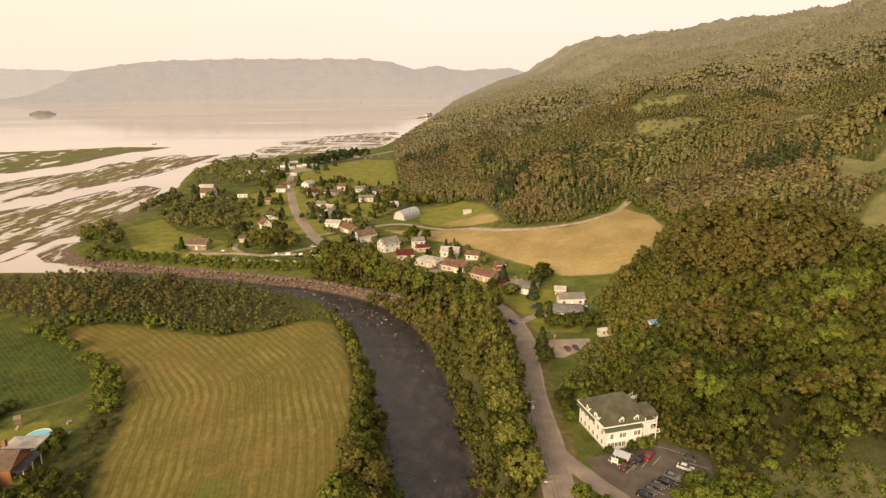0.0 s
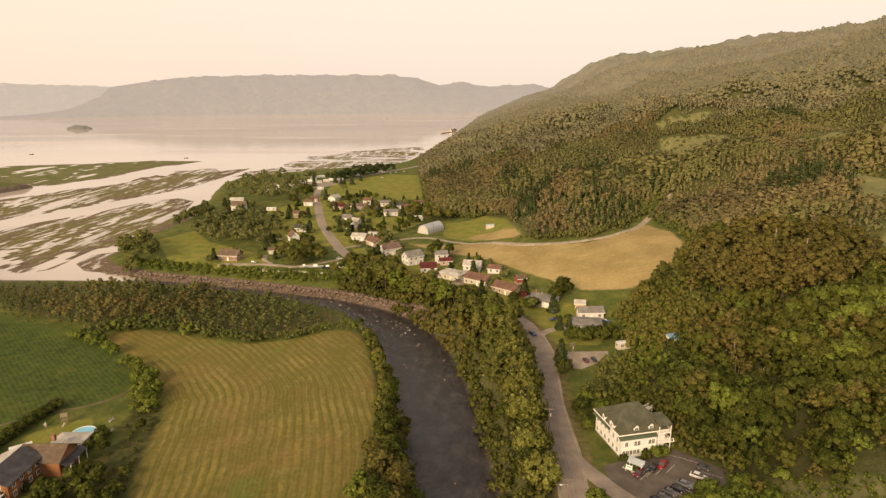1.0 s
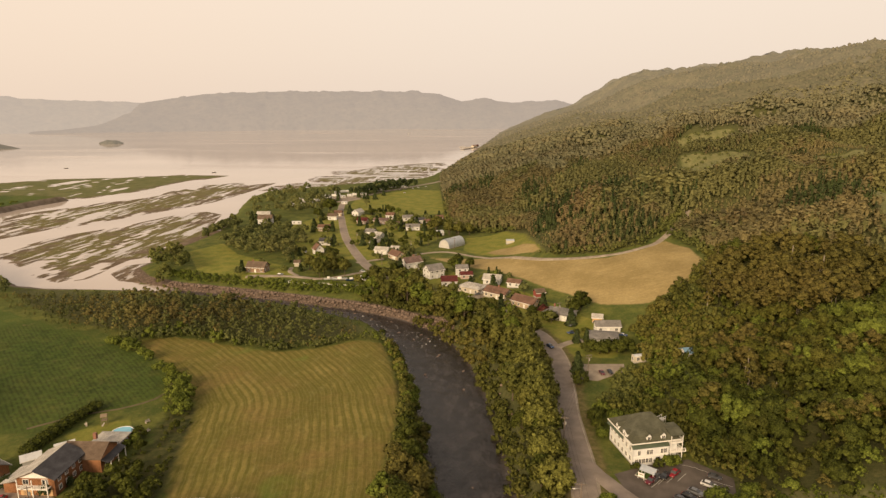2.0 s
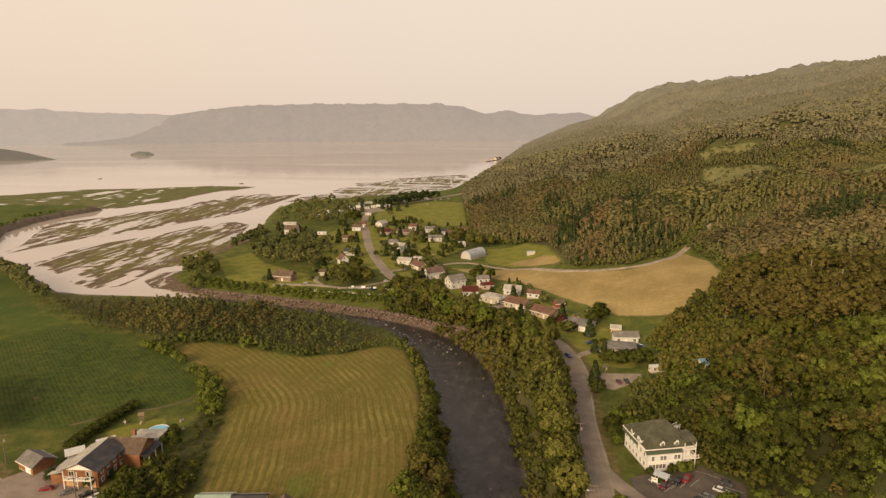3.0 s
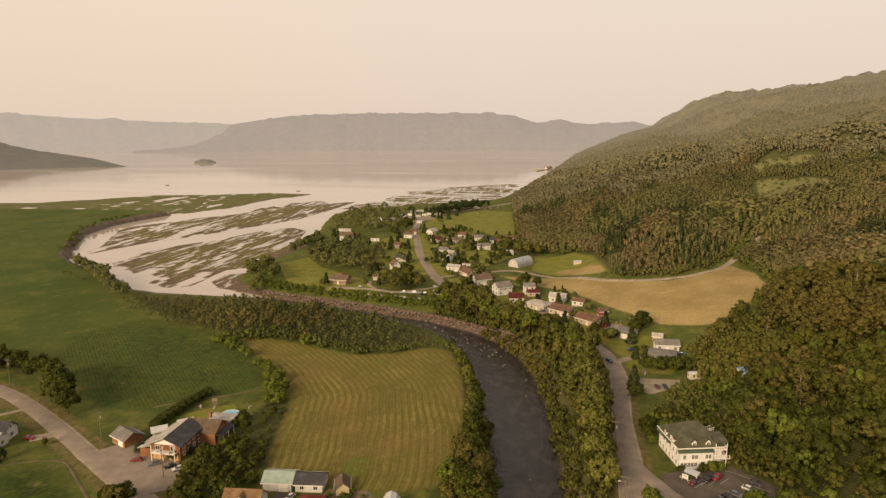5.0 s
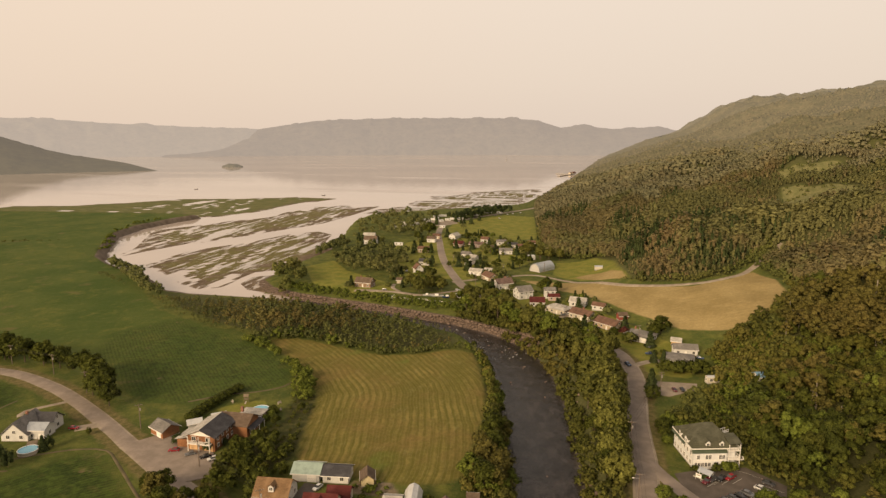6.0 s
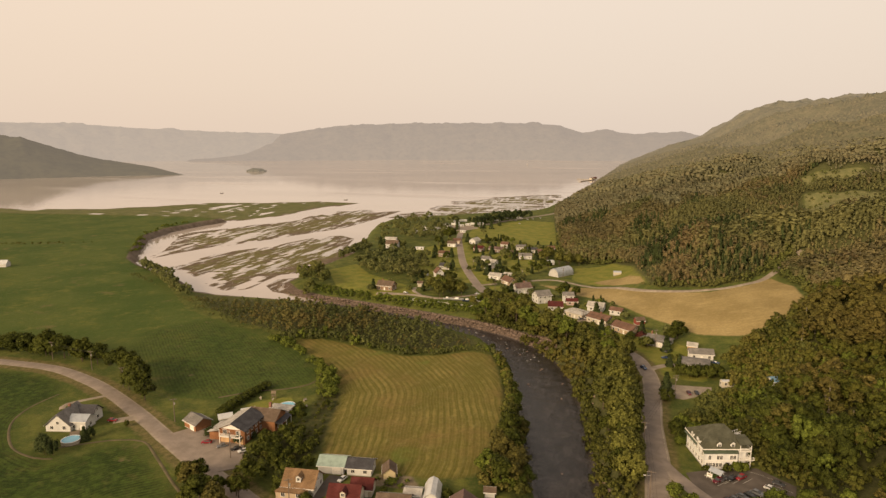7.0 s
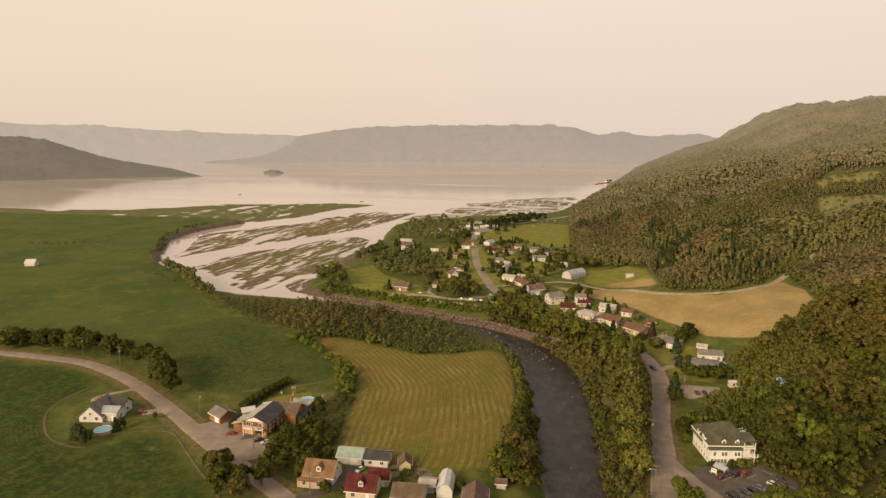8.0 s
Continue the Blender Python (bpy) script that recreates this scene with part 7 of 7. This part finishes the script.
for x, y, h in ((26.5, 102, 5.0), (30.5, 99, 4.5), (28, 96, 5)):
    tree(x, y, h, "broad", "bright", "bright green tree at the road fork", 2, 1.2, "tree", "tree", "fork trees", 1000, 0.05)
grove([(33, 152), (44, 150), (52, 172), (60, 182), (50, 182), (38, 165)], 3.2, 2.4, (("bush", "village", "bright scrub on the bank", 0.5), ("broad", "broad", "small tree on the bank", 0.5)), "slope scrub", n=330, leaf=0.08, joined="bright scrub on the bank behind the inn")
grove([(43, 148), (51, 148), (55, 163), (62, 175), (78, 192), (83, 206), (81, 228), (66, 222), (57, 208), (58, 190), (48, 172)], 4.6, 4.4, (("broad", "bank", "", 1.0),), "slope scrub", n=150, leaf=0.065, joined="small trees in rough gardens above the road")
grove([(43, 148), (51, 148), (55, 163), (62, 175), (78, 192), (83, 206), (81, 228), (66, 222), (57, 208), (58, 190), (48, 172)], 3.0, 2.5, (("bush", "bright", "", 1.0),), "slope scrub", n=70, leaf=0.1, joined="low bright bushes in rough gardens")
behind = [(49.5, 124), (54, 121.5), (59, 117), (61, 126), (59, 150), (46, 153), (35, 151), (37, 143.5), (43, 141.5), (50, 137)]
brush = places(34, 64, 114, 156, 2.2, lambda x, y: (inside(x, y, behind) > 0) & (np.hypot(x - 47.5, y - 138.5) > 3.2))
scatter("bank_scrub", [crown("bush", 90, 82 + i, 5, 0.09) for i in range(3)], brush, 1.6 + 2.8 * rng.random(len(brush)), FOLIAGE["bank"], "green scrub crowding the bank behind the inn", "scrub", wide=0.7 + 0.3 * rng.random(len(brush)))
brush = places(58, 94, 96, 116, 2.0, lambda x, y: inside(x, y, GLADES[0]) > 0.5)
scatter("slope_scrub", [crown("bush", 70, 86 + i, 4, 0.11) for i in range(3)], brush, 0.8 + 1.2 * rng.random(len(brush)), FOLIAGE["bright"], "low bright green scrub on the slope beside the car park", "scrub", wide=0.9 + 0.3 * rng.random(len(brush)))
rough = [(50, 184), (56, 196), (60, 214), (70, 230), (86, 240), (98, 258), (106, 262), (100, 246), (90, 236), (86, 210), (80, 194), (66, 182)]
brush = places(48, 108, 180, 264, 2.8, lambda x, y: inside(x, y, rough) > 0)
scatter("garden_scrub", [crown("bush", 60, 72 + i, 5, 0.1) for i in range(3)], brush, 1.8 + 3.2 * rng.random(len(brush)), FOLIAGE["bank"], "dense green scrub behind the gardens", "scrub", wide=0.65 + 0.3 * rng.random(len(brush)))
grove([(52, 198), (64, 226), (82, 236), (92, 250), (98, 262), (104, 262), (96, 244), (80, 228), (66, 212), (58, 196)], 5.5, 6.0, MIXED, "field-edge trees", n=330, leaf=0.06, joined="young trees along the ripe field")
grove([(46, 103), (57, 112), (66, 108), (60, 92), (46, 92)], 4.4, 4.0, (("bush", "bright", "bright green sloping scrub above the car park", 1.0),), "car park scrub", "bush", n=520, leaf=0.07)
# garden beds
grove([(-50, 92), (-40, 92), (-39, 96), (-44, 99), (-51, 96)], 2.4, 1.3, BUSHES, "kitchen garden", "bush", n=120, leaf=0.13, joined="leafy kitchen garden beds and shrubs")
for x, y, h in ((-62.8, 78.5, 3.2), (-72.2, 80.5, 3.0), (-73, 84, 4.5), (-73.5, 89, 5), (-45.5, 88, 2.2), (-29.0, 90, 3.0), (-58.6, 79.5, 1.8), (-71, 95, 4)):
    tree(x, y, h, "bush", "broad", "garden shrub beside the riverside houses", int(abs(x)) % 4, 0.8, "shrub", "bush", "riverside shrubs", 420, 0.08)

# ---- stones on the banks and in the stream ----


def stone_template(seed):
    v, f = BALL1
    r = np.random.default_rng(seed)
    return v * np.array([1, 0.8, 0.6]) * (0.7 + 0.6 * r.random((len(v), 1))), np.zeros((0, 4), int), f, None


STONES = [stone_template(i) for i in range(4)]
edge = places(-175, 12, 95, 292, 1.15, lambda x, y: (np.abs(inside(x, y, RIGHT_LAND) - 1.6) < 2.8) & ((x < -15) | (rng.random(len(x)) < 0.12)))
keep = fbm(edge[:, 0] / 6, edge[:, 1] / 6, 77, 3) > 0.36
edge = edge[keep]
scatter("riprap", STONES, edge, 0.4 + 0.75 * rng.random(len(edge)) ** 2, STONE, "brown broken rock along the river bank", "rocks")
inner = places(-120, 8, 100, 270, 4.5, lambda x, y: (inside(x, y, RIVER) > 1.0) & (rng.random(len(x)) < 0.10))
for x, y in inner[:18]:
    v, q, t, _ = STONES[int(abs(x * 3)) % 4]
    key = ("rock", int(abs(x * 3)) % 4)
    if key not in _mesh_store:
        _mesh_store[key] = mesh_of("river_rock", v, q, t, [STONE])
    ob = new("river_rock", _mesh_store[key])
    s = 0.35 + tree_rng.random() * 0.45
    ob.matrix_basis = pose(float(x) * PLAN, float(y) * PLAN, 0.02, 0, 0, float(x) * 40) @ Matrix.Diagonal((s * 1.3, s, s * 0.8, 1))
    tagged(ob, "wet dark rock breaking the river surface", "rock", "river rocks")

# ---- woods ----
def stems(seed, count=3):
    """Bare upright stems of a birch clump, one metre high."""
    r = np.random.default_rng(seed)
    V, Q = [], []
    for k in range(count):
        x, y = (r.random(2) - 0.5) * 0.16
        tx, ty = x + (r.random() - 0.5) * 0.14, y + (r.random() - 0.5) * 0.14
        top = 0.55 + 0.3 * r.random()
        three = [(math.cos(q * 2.094), math.sin(q * 2.094)) for q in range(3)]
        V += [(x + c0 * 0.013, y + s0 * 0.013, 0) for c0, s0 in three] + [(tx + c0 * 0.006, ty + s0 * 0.006, top) for c0, s0 in three]
        Q += [[k * 6 + q, k * 6 + (q + 1) % 3, k * 6 + 3 + (q + 1) % 3, k * 6 + 3 + q] for q in range(3)]
    return np.array(V), np.array(Q), np.zeros((0, 3), int), None


def slim(seed, n, wide=0.22, card=0.08):
    """A narrow tree of a far wood: a ragged rounded spindle with loose leaf sprays."""
    r = np.random.default_rng(seed)
    v, f = BALL0
    mid = np.array([0, 0, 0.60])
    body = v * np.array([wide * 0.5, wide * 0.5, 0.28]) * (0.55 + 0.7 * r.random((len(v), 1))) + mid
    d = r.normal(size=(n, 3)) + np.array([0, 0, 0.55])
    d /= np.linalg.norm(d, axis=1)[:, None]
    C = mid + d * np.array([wide, wide, 0.36]) * (0.55 + 0.55 * r.random((n, 1)))
    N = d + r.normal(size=(n, 3)) * 0.6
    N /= np.linalg.norm(N, axis=1)[:, None]
    A = np.cross(N, r.normal(size=(n, 3)))
    A /= np.linalg.norm(A, axis=1)[:, None] + 1e-9
    B = np.cross(N, A)
    s = card * (0.6 + 0.8 * r.random((n, 1)))
    q = np.stack([C - A * s, C - B * s * 0.8, C + A * s, C + B * s * 0.8], 1).reshape(-1, 3)
    S = np.concatenate([v * np.array([0.6, 0.6, 0.4]) + np.array([0, 0, 0.7]), np.repeat(d * np.array([0.7, 0.7, 0.5]) + np.array([0, 0, 0.6]) + r.normal(size=(n, 3)) * 0.3, 4, 0)])
    return np.concatenate([body, q]), np.arange(n * 4).reshape(n, 4) + len(v), f, S / np.linalg.norm(S, axis=1)[:, None]


WOOD_DOMES = [dome(10 + i, 190, w, 0.040, 10, 0.20) for i, w in enumerate((0.27, 0.31, 0.36, 0.29, 0.33))]
WOOD_TALL = [dome(40 + i, 190, w, 0.034, 11, 0.28) for i, w in enumerate((0.17, 0.20, 0.18))]
WOOD_LOW = [crown("bush", 70, 46 + i, 4, 0.11) for i in range(3)]
STEMS = [stems(50 + i) for i in range(3)]
BROAD1 = [slim(20 + i, 17, w, 0.060) for i, w in enumerate((0.15, 0.18, 0.22, 0.16))]
BROAD2 = [slim(30 + i, 11, w, 0.09) for i, w in enumerate((0.16, 0.20, 0.24))]
BROAD3 = [slim(34 + i, 4, w, 0.13) for i, w in enumerate((0.21, 0.27, 0.31))]
SPRUCE1 = [crown("spruce", 26, 60 + i, leaf=0.06) for i in range(3)]


def tiny(seed):
    v, f = BALL0
    r = np.random.default_rng(seed)
    return v * np.array([0.30, 0.30, 0.52]) * (0.7 + 0.6 * r.random((len(v), 1))) + np.array([0, 0, 0.5]), np.zeros((0, 4), int), f, v


def distance(x, y):
    """Ragged distance, by which the stands of the woods pass into one another."""
    return np.hypot(x, y + 20) + (fbm(x / 60, y / 60, 83, 3) - 0.5) * 180 * step(420, 600, np.hypot(x, y))


def in_forest(lo, hi):
    return lambda x, y: (inside(x, y, FOREST) > 1.5) & (any_of(x, y, GLADES + [SCAR]) + (fbm(x / 13, y / 13, 79, 3) - 0.5) * 18 < -1) & (distance(x, y) >= lo) & (distance(x, y) < hi) & (np.arctan2(x - 6, y) < radians(38.5))


def tall(xy, low, span, grain, seed, jitter):
    """Heights of a wood's trees, lower towards glades."""
    edge = np.interp(-any_of(xy[:, 0], xy[:, 1], GLADES), [0, 22], [0.5, 1.0]) * np.where(xy[:, 1] > 215, np.interp(inside(xy[:, 0], xy[:, 1], FOREST), [2, 12], [0.6, 1.0]), 1.0)
    return (low + span * fbm(xy[:, 0] / grain, xy[:, 1] / grain, seed, 3) + rng.random(len(xy)) * jitter) * edge


# the near slope: a closed mixed wood of uneven height, with a stand of tall birches on the spur
BIRCH_STAND = [(84, 212), (92, 236), (112, 246), (142, 240), (156, 222), (150, 204), (122, 196), (98, 200)]
xy = places(35, 330, 60, 360, 4.1, in_forest(0, 290))
xy = xy[rng.random(len(xy)) < 0.86]
stand = inside(xy[:, 0], xy[:, 1], BIRCH_STAND) + (rng.random(len(xy)) - 0.5) * 8 > 0
hi = tall(xy, 2.0, 10, 13, 51, 4.5) + 3.0 * fbm(xy[:, 0] / 45, xy[:, 1] / 45, 58, 2)
wide = 0.85 + 0.4 * rng.random(len(xy))
kind = fbm(xy[:, 0] / 20, xy[:, 1] / 20, 71, 3) + (rng.random(len(xy)) - 0.5) * 0.55 + np.interp(xy[:, 1], [120, 200, 260], [0.10, 0.0, -0.10])
birch = stand | (kind < 0.33)
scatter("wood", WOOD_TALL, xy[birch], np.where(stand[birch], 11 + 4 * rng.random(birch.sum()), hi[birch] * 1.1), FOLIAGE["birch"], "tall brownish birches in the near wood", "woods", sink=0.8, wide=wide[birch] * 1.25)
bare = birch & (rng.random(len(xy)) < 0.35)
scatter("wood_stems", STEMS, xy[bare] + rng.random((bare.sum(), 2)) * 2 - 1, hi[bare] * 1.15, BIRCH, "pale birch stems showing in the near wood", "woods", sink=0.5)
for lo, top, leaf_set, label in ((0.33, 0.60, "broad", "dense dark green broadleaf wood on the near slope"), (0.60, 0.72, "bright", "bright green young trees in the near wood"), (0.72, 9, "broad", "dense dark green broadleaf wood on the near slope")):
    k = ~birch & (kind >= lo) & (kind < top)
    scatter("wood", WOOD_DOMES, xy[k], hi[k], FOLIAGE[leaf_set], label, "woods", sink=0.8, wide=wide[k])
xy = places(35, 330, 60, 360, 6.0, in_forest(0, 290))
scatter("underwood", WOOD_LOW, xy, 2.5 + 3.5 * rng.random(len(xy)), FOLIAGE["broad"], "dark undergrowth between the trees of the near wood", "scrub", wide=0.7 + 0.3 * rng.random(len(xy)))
xy = places(-60, 560, 150, 700, 2.75, in_forest(290, 640))
conifer = fbm(xy[:, 0] / 40, xy[:, 1] / 40, 74, 2) + (rng.random(len(xy)) - 0.5) * 0.3 > 0.74
# uneven ranks of taller trees along the contours
rank = np.clip((fbm(xy[:, 0] / 85, xy[:, 1] / 26, 91, 3) - 0.40) * 5.0, 0, 1)
hi = tall(xy, 1.0, 12, 34, 52, 2.4) * (0.95 + 0.42 * rank)
green = ~conifer & (fbm(xy[:, 0] / 45, xy[:, 1] / 45, 73, 3) + (rng.random(len(xy)) - 0.5) * 0.3 > 0.53)
wide = 1.1 + 0.5 * rng.random(len(xy))
brown = ~conifer & ~green
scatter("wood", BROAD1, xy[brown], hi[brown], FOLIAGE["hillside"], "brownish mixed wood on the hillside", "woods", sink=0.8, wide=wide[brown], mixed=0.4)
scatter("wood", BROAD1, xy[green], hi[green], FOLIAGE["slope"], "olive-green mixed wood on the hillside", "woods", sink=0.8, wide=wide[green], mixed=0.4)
scatter("wood", SPRUCE1, xy[conifer], hi[conifer] * 1.1, FOLIAGE["spruce"], "dark spruces in the hillside wood", "woods", sink=0.5)
shrubs = places(150, 300, 200, 620, 5.5, lambda x, y: (any_of(x, y, GLADES) > 1.5) & (fbm(x / 12, y / 12, 88, 2) > 0.55))
scatter("glade_scrub", WOOD_LOW, shrubs, 1.2 + 2.0 * rng.random(len(shrubs)), FOLIAGE["village"], "scattered bushes in the hill pastures", "scrub", wide=0.8 + 0.3 * rng.random(len(shrubs)))
skirt = places(-60, 130, 180, 560, 2.6, lambda x, y: (np.abs(inside(x, y, FOREST) - 0.5) < 2.6) & (any_of(x, y, [GOLD, MEADOW, GREEN]) < -1.0) & (np.arctan2(x - 6, y) < radians(42)))
scatter("wood_edge", WOOD_LOW, skirt, 1.6 + 2.6 * rng.random(len(skirt)), FOLIAGE["village"], "bright bushes along the edge of the wood", "scrub", wide=0.8 + 0.3 * rng.random(len(skirt)))
xy = places(-140, 900, 300, 900, 3.8, in_forest(640, 850))
hi = tall(xy, 3, 10, 45, 53, 3.0)
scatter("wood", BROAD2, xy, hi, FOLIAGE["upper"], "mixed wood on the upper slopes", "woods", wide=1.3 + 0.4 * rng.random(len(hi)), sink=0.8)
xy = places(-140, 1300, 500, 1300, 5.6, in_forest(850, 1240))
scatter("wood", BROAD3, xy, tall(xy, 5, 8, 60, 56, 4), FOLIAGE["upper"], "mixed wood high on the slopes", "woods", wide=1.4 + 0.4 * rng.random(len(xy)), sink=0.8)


def canopy(lo, hi_d, gap, material, label):
    """The closed canopy of a far wood: crowns as bumps, one sheet over the slope."""
    ax, ay = np.arange(-90, 1900, gap), np.arange(500, 3250, gap)
    CX, CY = np.meshgrid(ax, ay)
    x, y = CX.ravel() + (rng.random(CX.size) - 0.5) * gap * 0.6, CY.ravel() + (rng.random(CX.size) - 0.5) * gap * 0.6
    ok = in_forest(lo, hi_d)(x, y)
    z = height(x, y) + 4 + 2.5 * fbm(x / 40, y / 40, 61, 3) + rng.random(len(x)) * 4
    ids = np.full(len(x), -1)
    ids[ok] = np.arange(ok.sum())
    g = ids.reshape(CX.shape)
    q = np.stack([g[:-1, :-1], g[:-1, 1:], g[1:, 1:], g[1:, :-1]], -1).reshape(-1, 4)
    q = q[(q >= 0).all(1)]
    ob = new("distant_wood", mesh_of("distant_wood", np.column_stack([x, y, z])[ok] * PLAN, q, mats=[material]))
    return tagged(ob, label, "woods", kind="stuff")


# each farther sheet glows more, in place of thickening haze
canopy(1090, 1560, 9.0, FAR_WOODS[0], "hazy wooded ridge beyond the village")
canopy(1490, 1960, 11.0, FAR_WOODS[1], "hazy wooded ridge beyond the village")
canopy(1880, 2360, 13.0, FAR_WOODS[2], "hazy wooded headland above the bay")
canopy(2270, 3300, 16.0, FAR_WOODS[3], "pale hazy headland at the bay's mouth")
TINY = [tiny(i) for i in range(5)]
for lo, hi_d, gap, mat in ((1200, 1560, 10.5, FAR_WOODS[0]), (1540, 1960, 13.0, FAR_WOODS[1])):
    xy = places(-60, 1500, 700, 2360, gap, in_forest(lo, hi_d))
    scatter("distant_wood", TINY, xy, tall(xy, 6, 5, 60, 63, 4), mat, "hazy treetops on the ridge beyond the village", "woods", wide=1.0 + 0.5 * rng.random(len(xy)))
hem = places(-140, -30, 186, 236, 2.1, lambda x, y: (np.abs(inside(x, y, HAY) + 2.6) < 2.2) & (y > 186) & (line_distance(x, y, LEFT_BANK) > 3.0) & (inside(x, y, HAY_EDGE) < -1.0))
for k, leaf_set in ((0, "bend_green"), (1, "bright")):
    row = hem[(np.arange(len(hem)) % 3 == 0) == (k == 1)]
    scatter("wood_edge", WOOD_LOW, row, (1.8 + 3.0 * rng.random(len(row))) * np.interp(row[:, 0], [-85, -65], [1.0, 0.6]), FOLIAGE[leaf_set], "bushes where the riverside wood meets the hay meadow", "scrub", wide=0.7 + 0.3 * rng.random(len(row)))
BEND_TREES = [dome(64 + i, 105, w, 0.036, 5, 0.12) for i, w in enumerate((0.17, 0.23, 0.19))]
xy = places(-350, -30, 190, 360, 3.4, lambda x, y: (inside(x, y, BEND_WOOD) > -4.0) & (line_distance(x, y, LEFT_BANK) > np.interp(x, [-170, -150, -90, -65], [20.0, 17.0, 15.0, 4.5])))
hi = (3.6 + 6.0 * fbm(xy[:, 0] / 22, xy[:, 1] / 22, 54, 3) + 3.0 * rng.random(len(xy))) * np.interp(xy[:, 0], [-260, -200, -165, -140, -85, -50], [0.50, 0.50, 0.62, 0.92, 0.80, 0.40]) * np.interp(inside(xy[:, 0], xy[:, 1], BEND_WOOD), [-4, 1], [0.45, 1.0]) * np.interp(line_distance(xy[:, 0], xy[:, 1], LEFT_BANK), [1, 16], [0.35, 1.0])
pale = fbm(xy[:, 0] / 18, xy[:, 1] / 18, 75, 3) + (rng.random(len(xy)) - 0.5) * 0.4 + np.interp(xy[:, 0], [-200, -150, -90, -70], [-0.1, 0.12, 0.12, -0.2]) > 0.52
for k, leaf_set, label in ((pale, "bend", "brownish riverside wood in the bend"), (~pale, "bend_green", "olive-green riverside wood in the bend")):
    scatter("wood", BEND_TREES, xy[k], hi[k] * 1.15, FOLIAGE[leaf_set], label, "woods", sink=0.5, wide=1.0 + 0.4 * rng.random(k.sum()))
